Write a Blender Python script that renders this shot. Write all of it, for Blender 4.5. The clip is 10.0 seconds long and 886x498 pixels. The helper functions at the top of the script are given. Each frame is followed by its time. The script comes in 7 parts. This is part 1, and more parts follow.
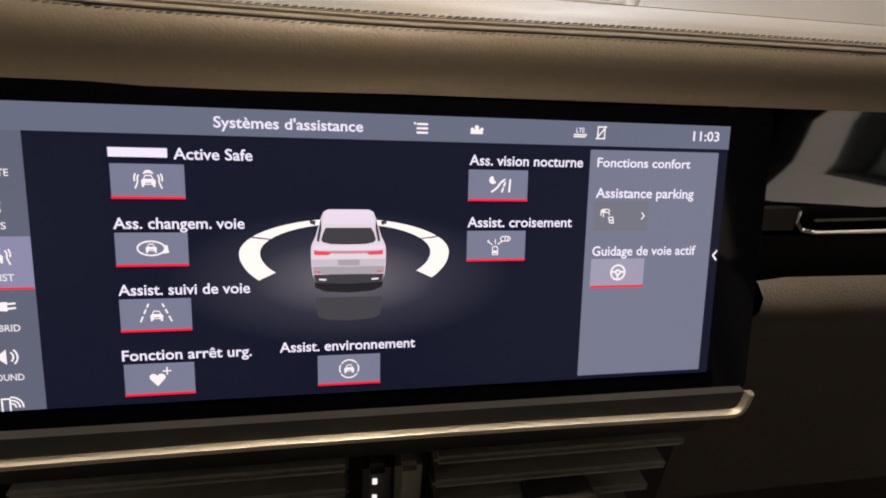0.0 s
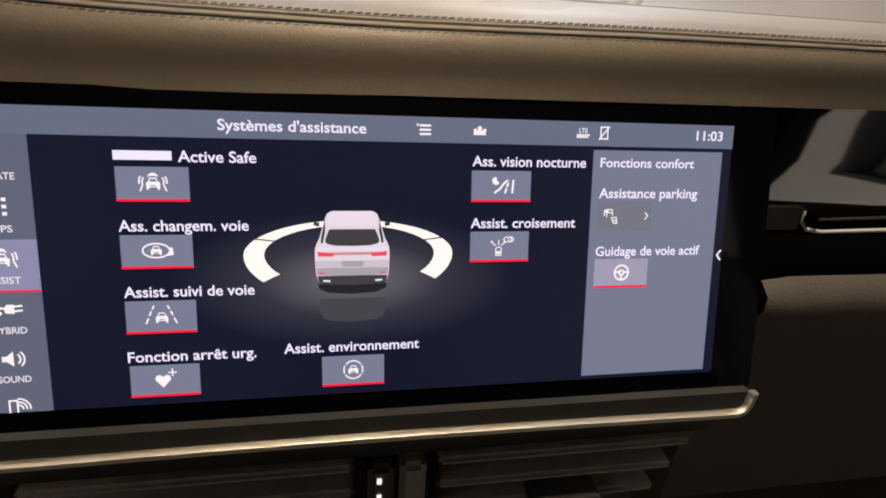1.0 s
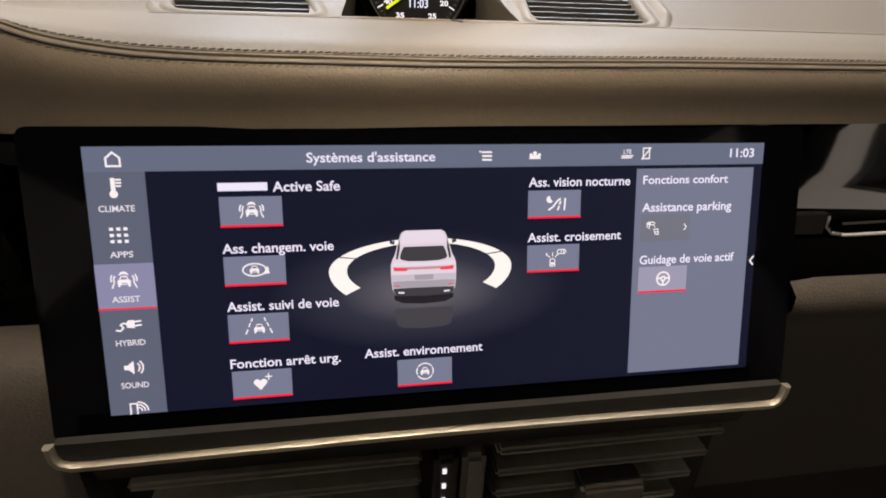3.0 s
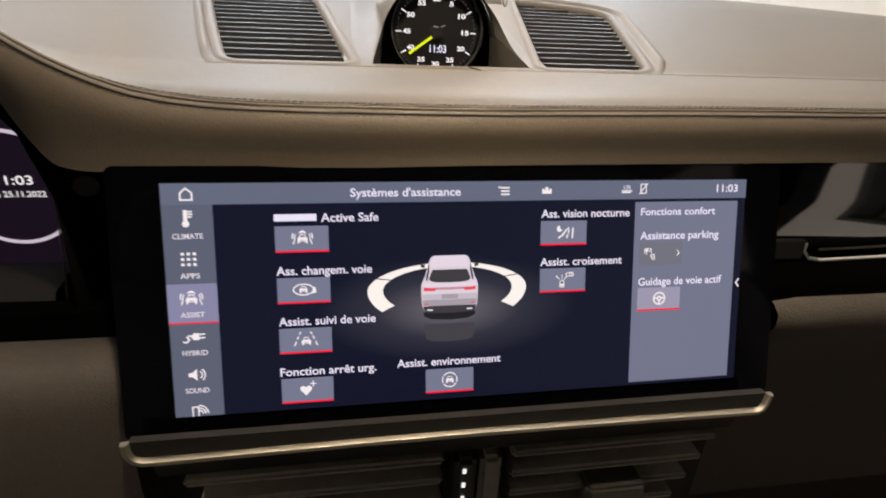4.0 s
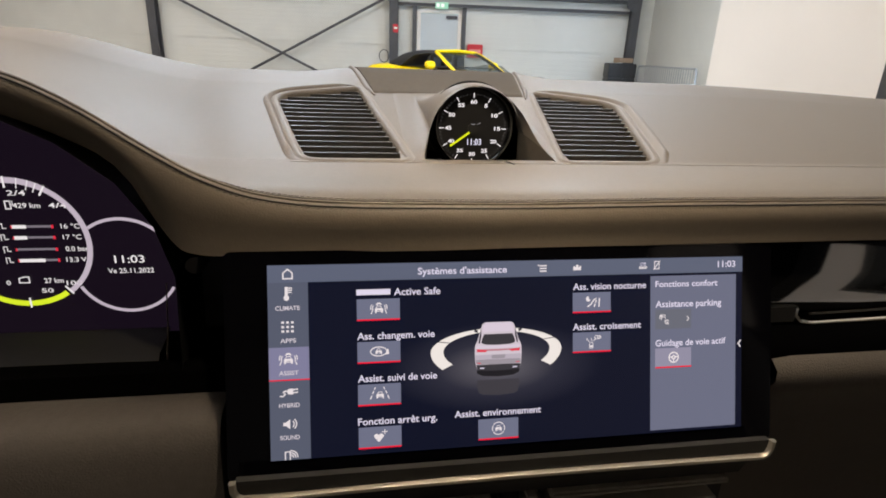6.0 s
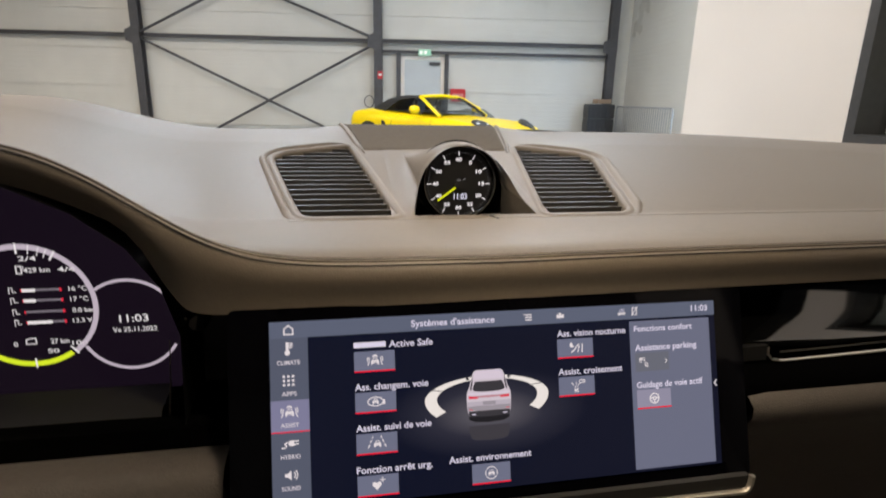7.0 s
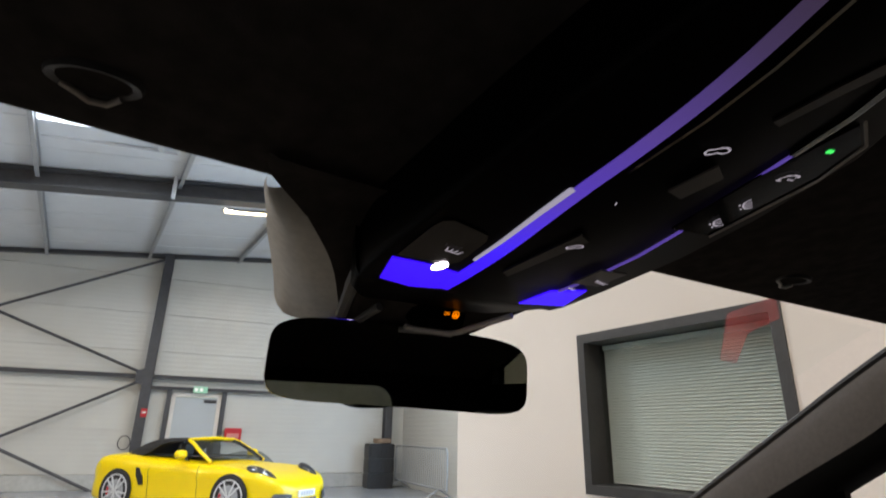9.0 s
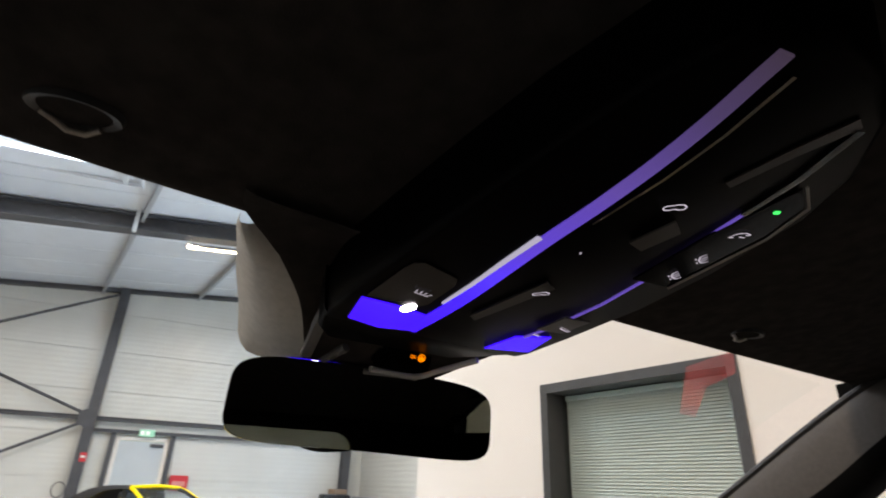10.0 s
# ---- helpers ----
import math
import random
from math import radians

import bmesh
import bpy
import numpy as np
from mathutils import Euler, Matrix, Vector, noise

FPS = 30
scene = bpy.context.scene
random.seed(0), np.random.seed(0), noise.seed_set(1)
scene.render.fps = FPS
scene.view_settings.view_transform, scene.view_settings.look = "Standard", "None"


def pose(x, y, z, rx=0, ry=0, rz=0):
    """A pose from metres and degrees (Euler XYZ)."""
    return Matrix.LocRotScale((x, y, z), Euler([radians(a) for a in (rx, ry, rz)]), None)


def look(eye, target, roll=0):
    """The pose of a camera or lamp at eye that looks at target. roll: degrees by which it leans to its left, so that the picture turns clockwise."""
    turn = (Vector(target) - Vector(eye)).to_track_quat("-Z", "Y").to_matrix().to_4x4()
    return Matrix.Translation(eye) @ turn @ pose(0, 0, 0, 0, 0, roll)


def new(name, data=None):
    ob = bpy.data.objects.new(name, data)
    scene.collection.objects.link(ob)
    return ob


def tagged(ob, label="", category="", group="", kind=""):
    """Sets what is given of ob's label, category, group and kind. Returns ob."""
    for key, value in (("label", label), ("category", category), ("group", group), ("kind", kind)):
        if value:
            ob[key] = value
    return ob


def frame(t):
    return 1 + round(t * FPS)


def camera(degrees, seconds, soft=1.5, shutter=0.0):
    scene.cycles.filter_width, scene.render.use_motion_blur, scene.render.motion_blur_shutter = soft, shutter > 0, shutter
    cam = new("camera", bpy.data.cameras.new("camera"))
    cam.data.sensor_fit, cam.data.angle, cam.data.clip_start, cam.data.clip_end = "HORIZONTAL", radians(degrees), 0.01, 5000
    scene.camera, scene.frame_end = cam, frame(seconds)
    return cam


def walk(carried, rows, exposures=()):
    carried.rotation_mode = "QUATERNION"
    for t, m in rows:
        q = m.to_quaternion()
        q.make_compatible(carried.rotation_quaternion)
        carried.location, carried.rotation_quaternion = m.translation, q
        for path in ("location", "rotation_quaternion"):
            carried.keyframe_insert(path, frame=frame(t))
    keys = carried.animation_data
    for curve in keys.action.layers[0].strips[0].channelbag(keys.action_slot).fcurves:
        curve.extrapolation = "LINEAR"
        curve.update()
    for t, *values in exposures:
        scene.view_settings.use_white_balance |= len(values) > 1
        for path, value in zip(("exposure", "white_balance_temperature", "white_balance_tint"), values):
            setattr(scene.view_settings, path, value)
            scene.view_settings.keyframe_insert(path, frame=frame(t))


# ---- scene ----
cam = camera(77.9, 10.0, 1.8, 0.4)
PATH = [
    (0, (-0.018, -0.208, 1.098), (0.35, 1.546, 0.21), 4.8),
    (0.5, (-0.018, -0.208, 1.099), (0.35, 1.546, 0.209), 4.8),
    (1, (-0.018, -0.208, 1.099), (0.337, 1.546, 0.206), 4.4),
    (1.5, (-0.019, -0.21, 1.101), (0.322, 1.548, 0.211), 4.0),
    (2, (-0.03, -0.214, 1.106), (0.289, 1.542, 0.204), 3.3),
    (2.5, (-0.035, -0.217, 1.109), (0.27, 1.539, 0.2), 2.6),
    (2.7, (-0.038, -0.219, 1.111), (0.268, 1.537, 0.203), 2.5),
    (3.8, (-0.059, -0.243, 1.13), (0.292, 1.52, 0.253), 3.2),
    (4, (-0.062, -0.25, 1.133), (0.265, 1.531, 0.284), 2.9),
    (4.5, (-0.077, -0.269, 1.148), (0.22, 1.541, 0.352), 2.3),
    (5, (-0.087, -0.283, 1.157), (0.215, 1.55, 0.418), 2.5),
    (5.5, (-0.098, -0.292, 1.162), (0.212, 1.556, 0.462), 2.6),
    (5.7, (-0.098, -0.293, 1.163), (0.216, 1.559, 0.479), 2.5),
    (6.8, (-0.099, -0.304, 1.173), (0.245, 1.578, 0.59), 1.8),
    (7, (-0.103, -0.312, 1.179), (0.262, 1.582, 0.65), 1.3),
    (7.5, (-0.132, -0.336, 1.212), (0.393, 1.57, 0.91), 0.4),
    (7.8, (-0.153, -0.375, 1.257), (0.583, 1.485, 1.244), 1.0),
    (8, (-0.176, -0.411, 1.283), (0.69, 1.384, 1.456), 2.1),
    (8.2, (-0.203, -0.431, 1.306), (0.752, 1.291, 1.654), 1.9),
    (8.5, (-0.211, -0.448, 1.328), (0.796, 1.203, 1.837), 1.6),
    (9, (-0.224, -0.469, 1.338), (0.778, 1.136, 1.986), 1.1),
    (9.5, (-0.222, -0.484, 1.341), (0.715, 1.093, 2.137), 0.8),
    (10, (-0.229, -0.473, 1.334), (0.835, 1.017, 2.138), 2.0),
]
walk(cam, [(t, look(eye, target, roll)) for t, eye, target, roll in PATH],
     exposures=[(0, 0.5, 7000, 18), (2.5, 0.47, 7000, 18), (4.5, 0.33, 7000, 18), (5.5, 0.21, 7000, 18), (7.4, 0.02, 7000, 18), (8.0, -0.2, 7000, 18), (8.4, -0.25, 7000, 18), (9, -0.1, 7000, 18), (9.5, 0.14, 7000, 18), (10, 0.32, 7000, 18)])
# ---- world and light ----
world = bpy.data.worlds.new("world")
scene.world = world
world.use_nodes = True
sky = world.node_tree.nodes.new("ShaderNodeTexSky")
sky.sky_type, sky.sun_disc = "NISHITA", False
sky.sun_elevation, sky.sun_rotation = radians(35), radians(200)
world.node_tree.links.new(sky.outputs[0], world.node_tree.nodes["Background"].inputs[0])
world.node_tree.nodes["Background"].inputs[1].default_value = 0.08


def area_lamp(name, m, sx, sy, power, colour):
    data = bpy.data.lights.new(name, "AREA")
    data.shape, data.size, data.size_y, data.energy, data.color = "RECTANGLE", sx, sy, power, colour
    ob = new(name, data)
    ob.matrix_world = m
    return ob


# the hall stands at a slight angle to the car: x along its far wall, y away from the car
HALL = Matrix.Translation((1.5, 15.5, 0)) @ pose(0, 0, 0, 0, 0, -9)


def roof_z(x):
    """Underside of the hall roof, which rises along the far wall."""
    return 5.94 + 0.0945 * x


def skewed(x, y):
    """The purlins run with the car, not square to the far wall."""
    return x - 0.165 * y


LAMP_SPOTS = [(x, y) for y in (-4.86, -10.2, -15.6, -21.0) for x in ((-10.6, -5.9, 1.42) if y > -5 else (-9.4, -4.0, 1.42))]
for lx, ly in LAMP_SPOTS:
    area_lamp("hall_light", HALL @ pose(lx, ly, roof_z(lx) - 0.475), 1.4, 0.16, 122 if ly > -5 else (185 if ly < -15 and lx < 0 else 76), (1.0, 0.87, 0.70))
SKYLIGHTS = [(x, y) for y in (-8.15, -13.4, -18.6) for x in (-8.2, -1.38, 3.1)]
for lx, ly in SKYLIGHTS:
    area_lamp("skylight_daylight", HALL @ pose(lx, ly, roof_z(lx) + 0.02, 0, 0, 0), 1.35, 2.0, 300 if ly > -9 else 45, (0.72, 0.87, 1.0))

# ---- materials ----


def mat(name, colour, rough=0.5, metal=0.0, vary=0.12, scale=40.0, bump=0.0, bump_scale=None, stain=0.0, stain_scale=2.0, coat=0.0, spec=0.5, sheen=0.0):
    """A surface with grain at one scale and stains at another, in object space metres."""
    m = bpy.data.materials.new(name)
    m.use_nodes = True
    nt = m.node_tree
    b = nt.nodes["Principled BSDF"]
    b.inputs["Roughness"].default_value, b.inputs["Metallic"].default_value = rough, metal
    b.inputs["Coat Weight"].default_value, b.inputs["Specular IOR Level"].default_value = coat, spec
    b.inputs["Coat Roughness"].default_value = 0.03
    b.inputs["Sheen Weight"].default_value = sheen
    co = nt.nodes.new("ShaderNodeTexCoord")
    n1 = nt.nodes.new("ShaderNodeTexNoise")
    n1.inputs["Scale"].default_value, n1.inputs["Detail"].default_value = scale, 6
    n2 = nt.nodes.new("ShaderNodeTexNoise")
    n2.inputs["Scale"].default_value, n2.inputs["Detail"].default_value = stain_scale, 4
    for n in (n1, n2):
        nt.links.new(co.outputs["Object"], n.inputs["Vector"])
    r1 = nt.nodes.new("ShaderNodeMapRange")
    r1.inputs[1].default_value, r1.inputs[2].default_value = 0.3, 0.7
    r1.inputs[3].default_value, r1.inputs[4].default_value = 1 - vary, 1 + vary
    r2 = nt.nodes.new("ShaderNodeMapRange")
    r2.inputs[1].default_value, r2.inputs[2].default_value = 0.35, 0.65
    r2.inputs[3].default_value, r2.inputs[4].default_value = 1 - stain, 1 + stain * 0.4
    nt.links.new(n1.outputs[0], r1.inputs[0])
    nt.links.new(n2.outputs[0], r2.inputs[0])
    mul = nt.nodes.new("ShaderNodeMath")
    mul.operation = "MULTIPLY"
    nt.links.new(r1.outputs[0], mul.inputs[0])
    nt.links.new(r2.outputs[0], mul.inputs[1])
    mix = nt.nodes.new("ShaderNodeVectorMath")
    mix.operation = "SCALE"
    mix.inputs[0].default_value = colour
    nt.links.new(mul.outputs[0], mix.inputs["Scale"])
    nt.links.new(mix.outputs[0], b.inputs["Base Color"])
    if bump:
        n3 = nt.nodes.new("ShaderNodeTexNoise")
        n3.inputs["Scale"].default_value, n3.inputs["Detail"].default_value = bump_scale or scale * 3, 5
        nt.links.new(co.outputs["Object"], n3.inputs["Vector"])
        bp = nt.nodes.new("ShaderNodeBump")
        bp.inputs["Strength"].default_value, bp.inputs["Distance"].default_value = bump, 0.002
        nt.links.new(n3.outputs[0], bp.inputs["Height"])
        nt.links.new(bp.outputs[0], b.inputs["Normal"])
        rr = nt.nodes.new("ShaderNodeMapRange")
        rr.inputs[3].default_value, rr.inputs[4].default_value = max(0.02, rough - 0.08), min(1, rough + 0.08)
        nt.links.new(n2.outputs[0], rr.inputs[0])
        nt.links.new(rr.outputs[0], b.inputs["Roughness"])
    return m


def glow(name, colour, strength=1.0):
    m = bpy.data.materials.new(name)
    m.use_nodes = True
    b = m.node_tree.nodes["Principled BSDF"]
    b.inputs["Base Color"].default_value = (0.005, 0.005, 0.006, 1)
    b.inputs["Roughness"].default_value = 0.25
    b.inputs["Specular IOR Level"].default_value = 0.2
    b.inputs["Emission Color"].default_value = (*colour, 1)
    b.inputs["Emission Strength"].default_value = strength
    return m


def pane_mat(name, gloss=0.04, tint=(1, 1, 1)):
    m = bpy.data.materials.new(name)
    m.use_nodes = True
    nt = m.node_tree
    nt.nodes.remove(nt.nodes["Principled BSDF"])
    tr, gl, mx = nt.nodes.new("ShaderNodeBsdfTransparent"), nt.nodes.new("ShaderNodeBsdfGlossy"), nt.nodes.new("ShaderNodeMixShader")
    tr.inputs[0].default_value = (*tint, 1)
    gl.inputs["Roughness"].default_value = 0.02
    mx.inputs[0].default_value = gloss
    nt.links.new(tr.outputs[0], mx.inputs[1])
    nt.links.new(gl.outputs[0], mx.inputs[2])
    nt.links.new(mx.outputs[0], nt.nodes["Material Output"].inputs[0])
    return m


WALL_PANEL = mat("wall_panel", (0.63, 0.615, 0.56), 0.3, vary=0.03, scale=3, stain=0.06, stain_scale=0.4, bump=0.05, bump_scale=6)
wall_nt = WALL_PANEL.node_tree
rib_co, rib, rib_bump = wall_nt.nodes.new("ShaderNodeTexCoord"), wall_nt.nodes.new("ShaderNodeTexWave"), wall_nt.nodes.new("ShaderNodeBump")
rib.bands_direction, rib.inputs["Scale"].default_value = "Z", 2.6
rib_bump.inputs["Strength"].default_value, rib_bump.inputs["Distance"].default_value = 0.35, 0.004
wall_nt.links.new(rib_co.outputs["Object"], rib.inputs["Vector"])
wall_nt.links.new(rib.outputs["Fac"], rib_bump.inputs["Height"])
wall_nt.links.new(rib_bump.outputs[0], wall_nt.nodes["Principled BSDF"].inputs["Normal"])
PAINT_WHITE = mat("white_paint", (0.80, 0.74, 0.672), 0.7, vary=0.02, scale=30, stain=0.05, stain_scale=0.7, bump=0.08, bump_scale=90)
CONCRETE = mat("concrete_floor", (0.36, 0.385, 0.41), 0.22, vary=0.05, scale=9, stain=0.08, stain_scale=0.5, bump=0.05, bump_scale=25)
PLINTH = mat("plinth_concrete", (0.5, 0.5, 0.47), 0.7, vary=0.08, scale=12, stain=0.12, stain_scale=1.5)
STEEL_DARK = mat("painted_steel", (0.055, 0.055, 0.06), 0.5, vary=0.15, scale=14, stain=0.15)
ROOF_SHEET = mat("roof_sheet", (0.64, 0.655, 0.67), 0.5, vary=0.03, scale=4, stain=0.08, stain_scale=0.5)
PURLIN = mat("galvanised_steel", (0.4, 0.41, 0.42), 0.45, 0.3, vary=0.12, scale=20)
DOOR_GREY = mat("grey_door_paint", (0.5, 0.53, 0.54), 0.45, vary=0.03, scale=20, stain=0.05)
FRAME_DARK = mat("dark_window_surround", (0.045, 0.045, 0.045), 0.45, vary=0.12, scale=30)
BLIND = mat("blind_slats", (0.60, 0.63, 0.59), 0.5, vary=0.04, scale=30)
RED = mat("red_plastic", (0.55, 0.02, 0.03), 0.4, vary=0.06, scale=30)
BLACK_PLASTIC = mat("black_plastic", (0.012, 0.012, 0.013), 0.45, vary=0.2, scale=120, bump=0.15, bump_scale=900)
LEATHER = mat("dash_leather", (0.144, 0.119, 0.092), 0.48, vary=0.04, scale=260, bump=0.12, bump_scale=900, stain=0.07, stain_scale=7, spec=0.5)
LEATHER_LOW = mat("lower_dash_leather", (0.092, 0.081, 0.071), 0.65, vary=0.06, scale=220, bump=0.35, bump_scale=750, stain=0.08, stain_scale=7, spec=0.35)
SOFT_GREY = mat("soft_touch_grey", (0.155, 0.131, 0.103), 0.5, vary=0.06, scale=200, bump=0.25, bump_scale=1200, stain=0.06, stain_scale=9)
SOFT_DARK = mat("soft_touch_dark_grey", (0.112, 0.096, 0.077), 0.9, vary=0.06, scale=200, bump=0.3, bump_scale=1500, spec=0.15)
JOINT_SHADE = mat("seam_shadow", (0.03, 0.027, 0.022), 0.8, vary=0.2, scale=300)
THREAD = mat("seam_thread", (0.115, 0.1, 0.082), 0.7, vary=0.2, scale=300)
PIANO = mat("piano_black", (0.004, 0.004, 0.004), 0.05, vary=0.1, scale=20, coat=0.6)
GLASS_BLACK = mat("display_glass", (0.002, 0.002, 0.003), 0.06, vary=0.1, scale=20, spec=0.14)
GRILLE = mat("grille_black", (0.004, 0.004, 0.004), 0.7, vary=0.2, scale=100)
PIANO_BAND = mat("piano_black_trim", (0.003, 0.003, 0.003), 0.04, vary=0.1, scale=20, coat=0.9, spec=0.9)
SENSOR_BLACK = mat("matt_sensor_black", (0.0015, 0.0015, 0.0015), 0.95, vary=0.1, scale=60, spec=0.02)
CONSOLE_BLACK = mat("console_black", (0.0012, 0.0012, 0.0013), 0.42, vary=0.15, scale=60, spec=0.03)
LOW_SLAT = mat("lower_slat_plastic", (0.26, 0.24, 0.20), 0.45, vary=0.12, scale=150)
SLAT = mat("slat_plastic", (0.044, 0.041, 0.037), 0.45, vary=0.15, scale=150)
ALU = mat("brushed_aluminium", (0.50, 0.465, 0.39), 0.46, 0.9, vary=0.05, scale=60, bump=0.06, bump_scale=300)
CHROME = mat("chrome", (0.7, 0.68, 0.64), 0.08, 1.0, vary=0.02, scale=30)
HEADLINER = mat("black_suede", (0.032, 0.029, 0.0275), 0.98, vary=0.25, scale=60, bump=0.3, bump_scale=900, spec=0.0)
PILLAR_GREY = mat("pillar_fabric", (0.060, 0.054, 0.048), 0.85, vary=0.1, scale=150, bump=0.2, bump_scale=900)
CABIN_TAUPE = mat("cabin_taupe_trim", (0.34, 0.30, 0.25), 0.7, vary=0.08, scale=120, bump=0.2, bump_scale=700, stain=0.1)
PILLAR_BLACK = mat("pillar_black_trim", (0.004, 0.004, 0.004), 0.8, vary=0.2, scale=100, spec=0.06)
SENSOR_GREY = mat("sensor_cover", (0.44, 0.44, 0.41), 0.7, vary=0.08, scale=150, bump=0.15, bump_scale=800)
MIRROR = mat("mirror_glass", (0.55, 0.56, 0.57), 0.01, 1.0, vary=0.005, scale=3)
PAINT_DARK = mat("grey_car_paint", (0.10, 0.105, 0.115), 0.2, 0.3, vary=0.05, scale=400, coat=0.9)
WINDSCREEN = pane_mat("windscreen_glass", 0.025, (0.97, 0.985, 0.975))
WINDOW_GLASS = pane_mat("window_glass", 0.006, (0.93, 0.96, 0.95))

# ---- mesh helpers ----


def bm_box(bm, sx, sy, sz, x=0.0, y=0.0, z=0.0, m=None):
    mm = Matrix.Translation((x, y, z)) @ Matrix.Diagonal((sx, sy, sz, 1))
    return bmesh.ops.create_cube(bm, size=1, matrix=(m @ mm) if m else mm)["verts"]


def bevelled(sx, sy, sz, w, seg=2, x=0.0, y=0.0, z=0.0):
    bm = bmesh.new()
    bm_box(bm, sx, sy, sz, x, y, z)
    bmesh.ops.bevel(bm, geom=bm.edges[:], offset=w, segments=seg, affect="EDGES", clamp_overlap=True)
    return bm


def prism(bm, pts, z0, z1, m=None):
    """A flat outline pushed from z0 to z1."""
    lo = [bm.verts.new((x, y, z0)) for x, y in pts]
    hi = [bm.verts.new((x, y, z1)) for x, y in pts]
    n = len(pts)
    bm.faces.new(hi)
    bm.faces.new(lo[::-1])
    for i in range(n):
        bm.faces.new((lo[i], lo[(i + 1) % n], hi[(i + 1) % n], hi[i]))
    if m:
        bmesh.ops.transform(bm, matrix=m, verts=lo + hi)
    return lo + hi


def loft(bm, rings, closed=True, caps=True):
    rows = [[bm.verts.new(p) for p in ring] for ring in rings]
    n = len(rows[0])
    for a, b in zip(rows, rows[1:]):
        for i in range(n if closed else n - 1):
            bm.faces.new((a[i], a[(i + 1) % n], b[(i + 1) % n], b[i]))
    if caps and closed:
        bm.faces.new(rows[0][::-1])
        bm.faces.new(rows[-1])
    return rows


def tube(bm, pts, r, n=8, taper=None):
    pts = [Vector(p) for p in pts]
    rings = []
    side = None
    for i, p in enumerate(pts):
        d = (pts[min(i + 1, len(pts) - 1)] - pts[max(i - 1, 0)]).normalized()
        if side is None:
            side = d.orthogonal().normalized()
        side = (side - d * side.dot(d)).normalized()
        up = d.cross(side)
        rad = r if taper is None else taper[i]
        rings.append([p + (side * math.cos(2 * math.pi * k / n) + up * math.sin(2 * math.pi * k / n)) * rad for k in range(n)])
    loft(bm, rings)


def round_rect(w, h, r, n=5, x=0.0, y=0.0):
    out = []
    for cx, cy, a0 in ((w / 2 - r, h / 2 - r, 0), (-w / 2 + r, h / 2 - r, 90), (-w / 2 + r, -h / 2 + r, 180), (w / 2 - r, -h / 2 + r, 270)):
        for k in range(n + 1):
            a = radians(a0 + 90 * k / n)
            out.append((x + cx + r * math.cos(a), y + cy + r * math.sin(a)))
    return out


def disc(r, n=32, x=0.0, y=0.0, sy=1.0):
    return [(x + r * math.cos(2 * math.pi * k / n), y + sy * r * math.sin(2 * math.pi * k / n)) for k in range(n)]


def ring_mesh(bm, ro, ri, z0, z1, a0=0.0, a1=360.0, n=48, x=0.0, y=0.0):
    """A flat ring or arc of a ring with thickness; angles in degrees."""
    full = abs(a1 - a0) >= 359.9
    m = n if full else n + 1
    rows = []
    for k in range(m):
        a = radians(a0 + (a1 - a0) * k / n)
        c, s = math.cos(a), math.sin(a)
        rows.append([bm.verts.new((x + r * c, y + r * s, z)) for r, z in ((ri, z0), (ro, z0), (ro, z1), (ri, z1))])
    for k in range(m if full else m - 1):
        p, q = rows[k], rows[(k + 1) % m]
        for i in range(4):
            bm.faces.new((p[i], q[i], q[(i + 1) % 4], p[(i + 1) % 4]))
    if not full:
        bm.faces.new(rows[0])
        bm.faces.new(rows[-1][::-1])


def stroke(bm, pts, w, z=0.0):
    """A flat line of width w through points of the plane, with mitred corners."""
    p = [Vector((x, y)) for x, y in pts]
    p = [q for i, q in enumerate(p) if i == 0 or (q - p[i - 1]).length > 1e-9]
    d = [(b - a).normalized() for a, b in zip(p, p[1:])]
    pairs = []
    for i, q in enumerate(p):
        da, db = d[max(0, i - 1)], d[min(len(d) - 1, i)]
        na, nb = Vector((-da.y, da.x)), Vector((-db.y, db.x))
        n = na + nb
        n = n * (w / max(0.5, n.length_squared)) if n.length > 1e-6 else nb * (w / 2)
        if i in (0, len(p) - 1):
            q = q + (d[0] if i == 0 else -d[-1]) * (-0.35 * w)
        pairs.append((bm.verts.new((q.x - n.x, q.y - n.y, z)), bm.verts.new((q.x + n.x, q.y + n.y, z))))
    for (a0, a1), (b0, b1) in zip(pairs, pairs[1:]):
        bm.faces.new((a0, b0, b1, a1))


def flat(bm, pts, z=0.0):
    f = bm.faces.new([bm.verts.new((x, y, z)) for x, y in pts])
    if f.normal.z < 0:
        f.normal_flip()
    return f


def finish(name, bm, material, angle=38):
    bmesh.ops.recalc_face_normals(bm, faces=bm.faces[:])
    lim = radians(angle)
    for e in bm.edges:
        if len(e.link_faces) == 2 and e.calc_face_angle(0) > lim:
            e.smooth = False
    for f in bm.faces:
        f.smooth = True
    me = bpy.data.meshes.new(name)
    bm.to_mesh(me)
    bm.free()
    me.materials.append(material)
    return me


def thing(name, label, category, m=None, group="", kind=""):
    ob = new(name)
    if m is not None:
        ob.matrix_world = m
    ob.empty_display_size = 0.05
    return tagged(ob, label, category, group, kind)


def part(name, bm, material, parent, label="", m=None, angle=38):
    me = finish(name, bm, material, angle)
    ob = new(name, me)
    ob.parent = parent
    if m is not None:
        ob.matrix_basis = m
    return tagged(ob, label)


def solid(name, bm, material, label, category, m=None, group="", kind="", angle=38):
    ob = new(name, finish(name, bm, material, angle))
    if m is not None:
        ob.matrix_world = m
    return tagged(ob, label, category, group, kind)


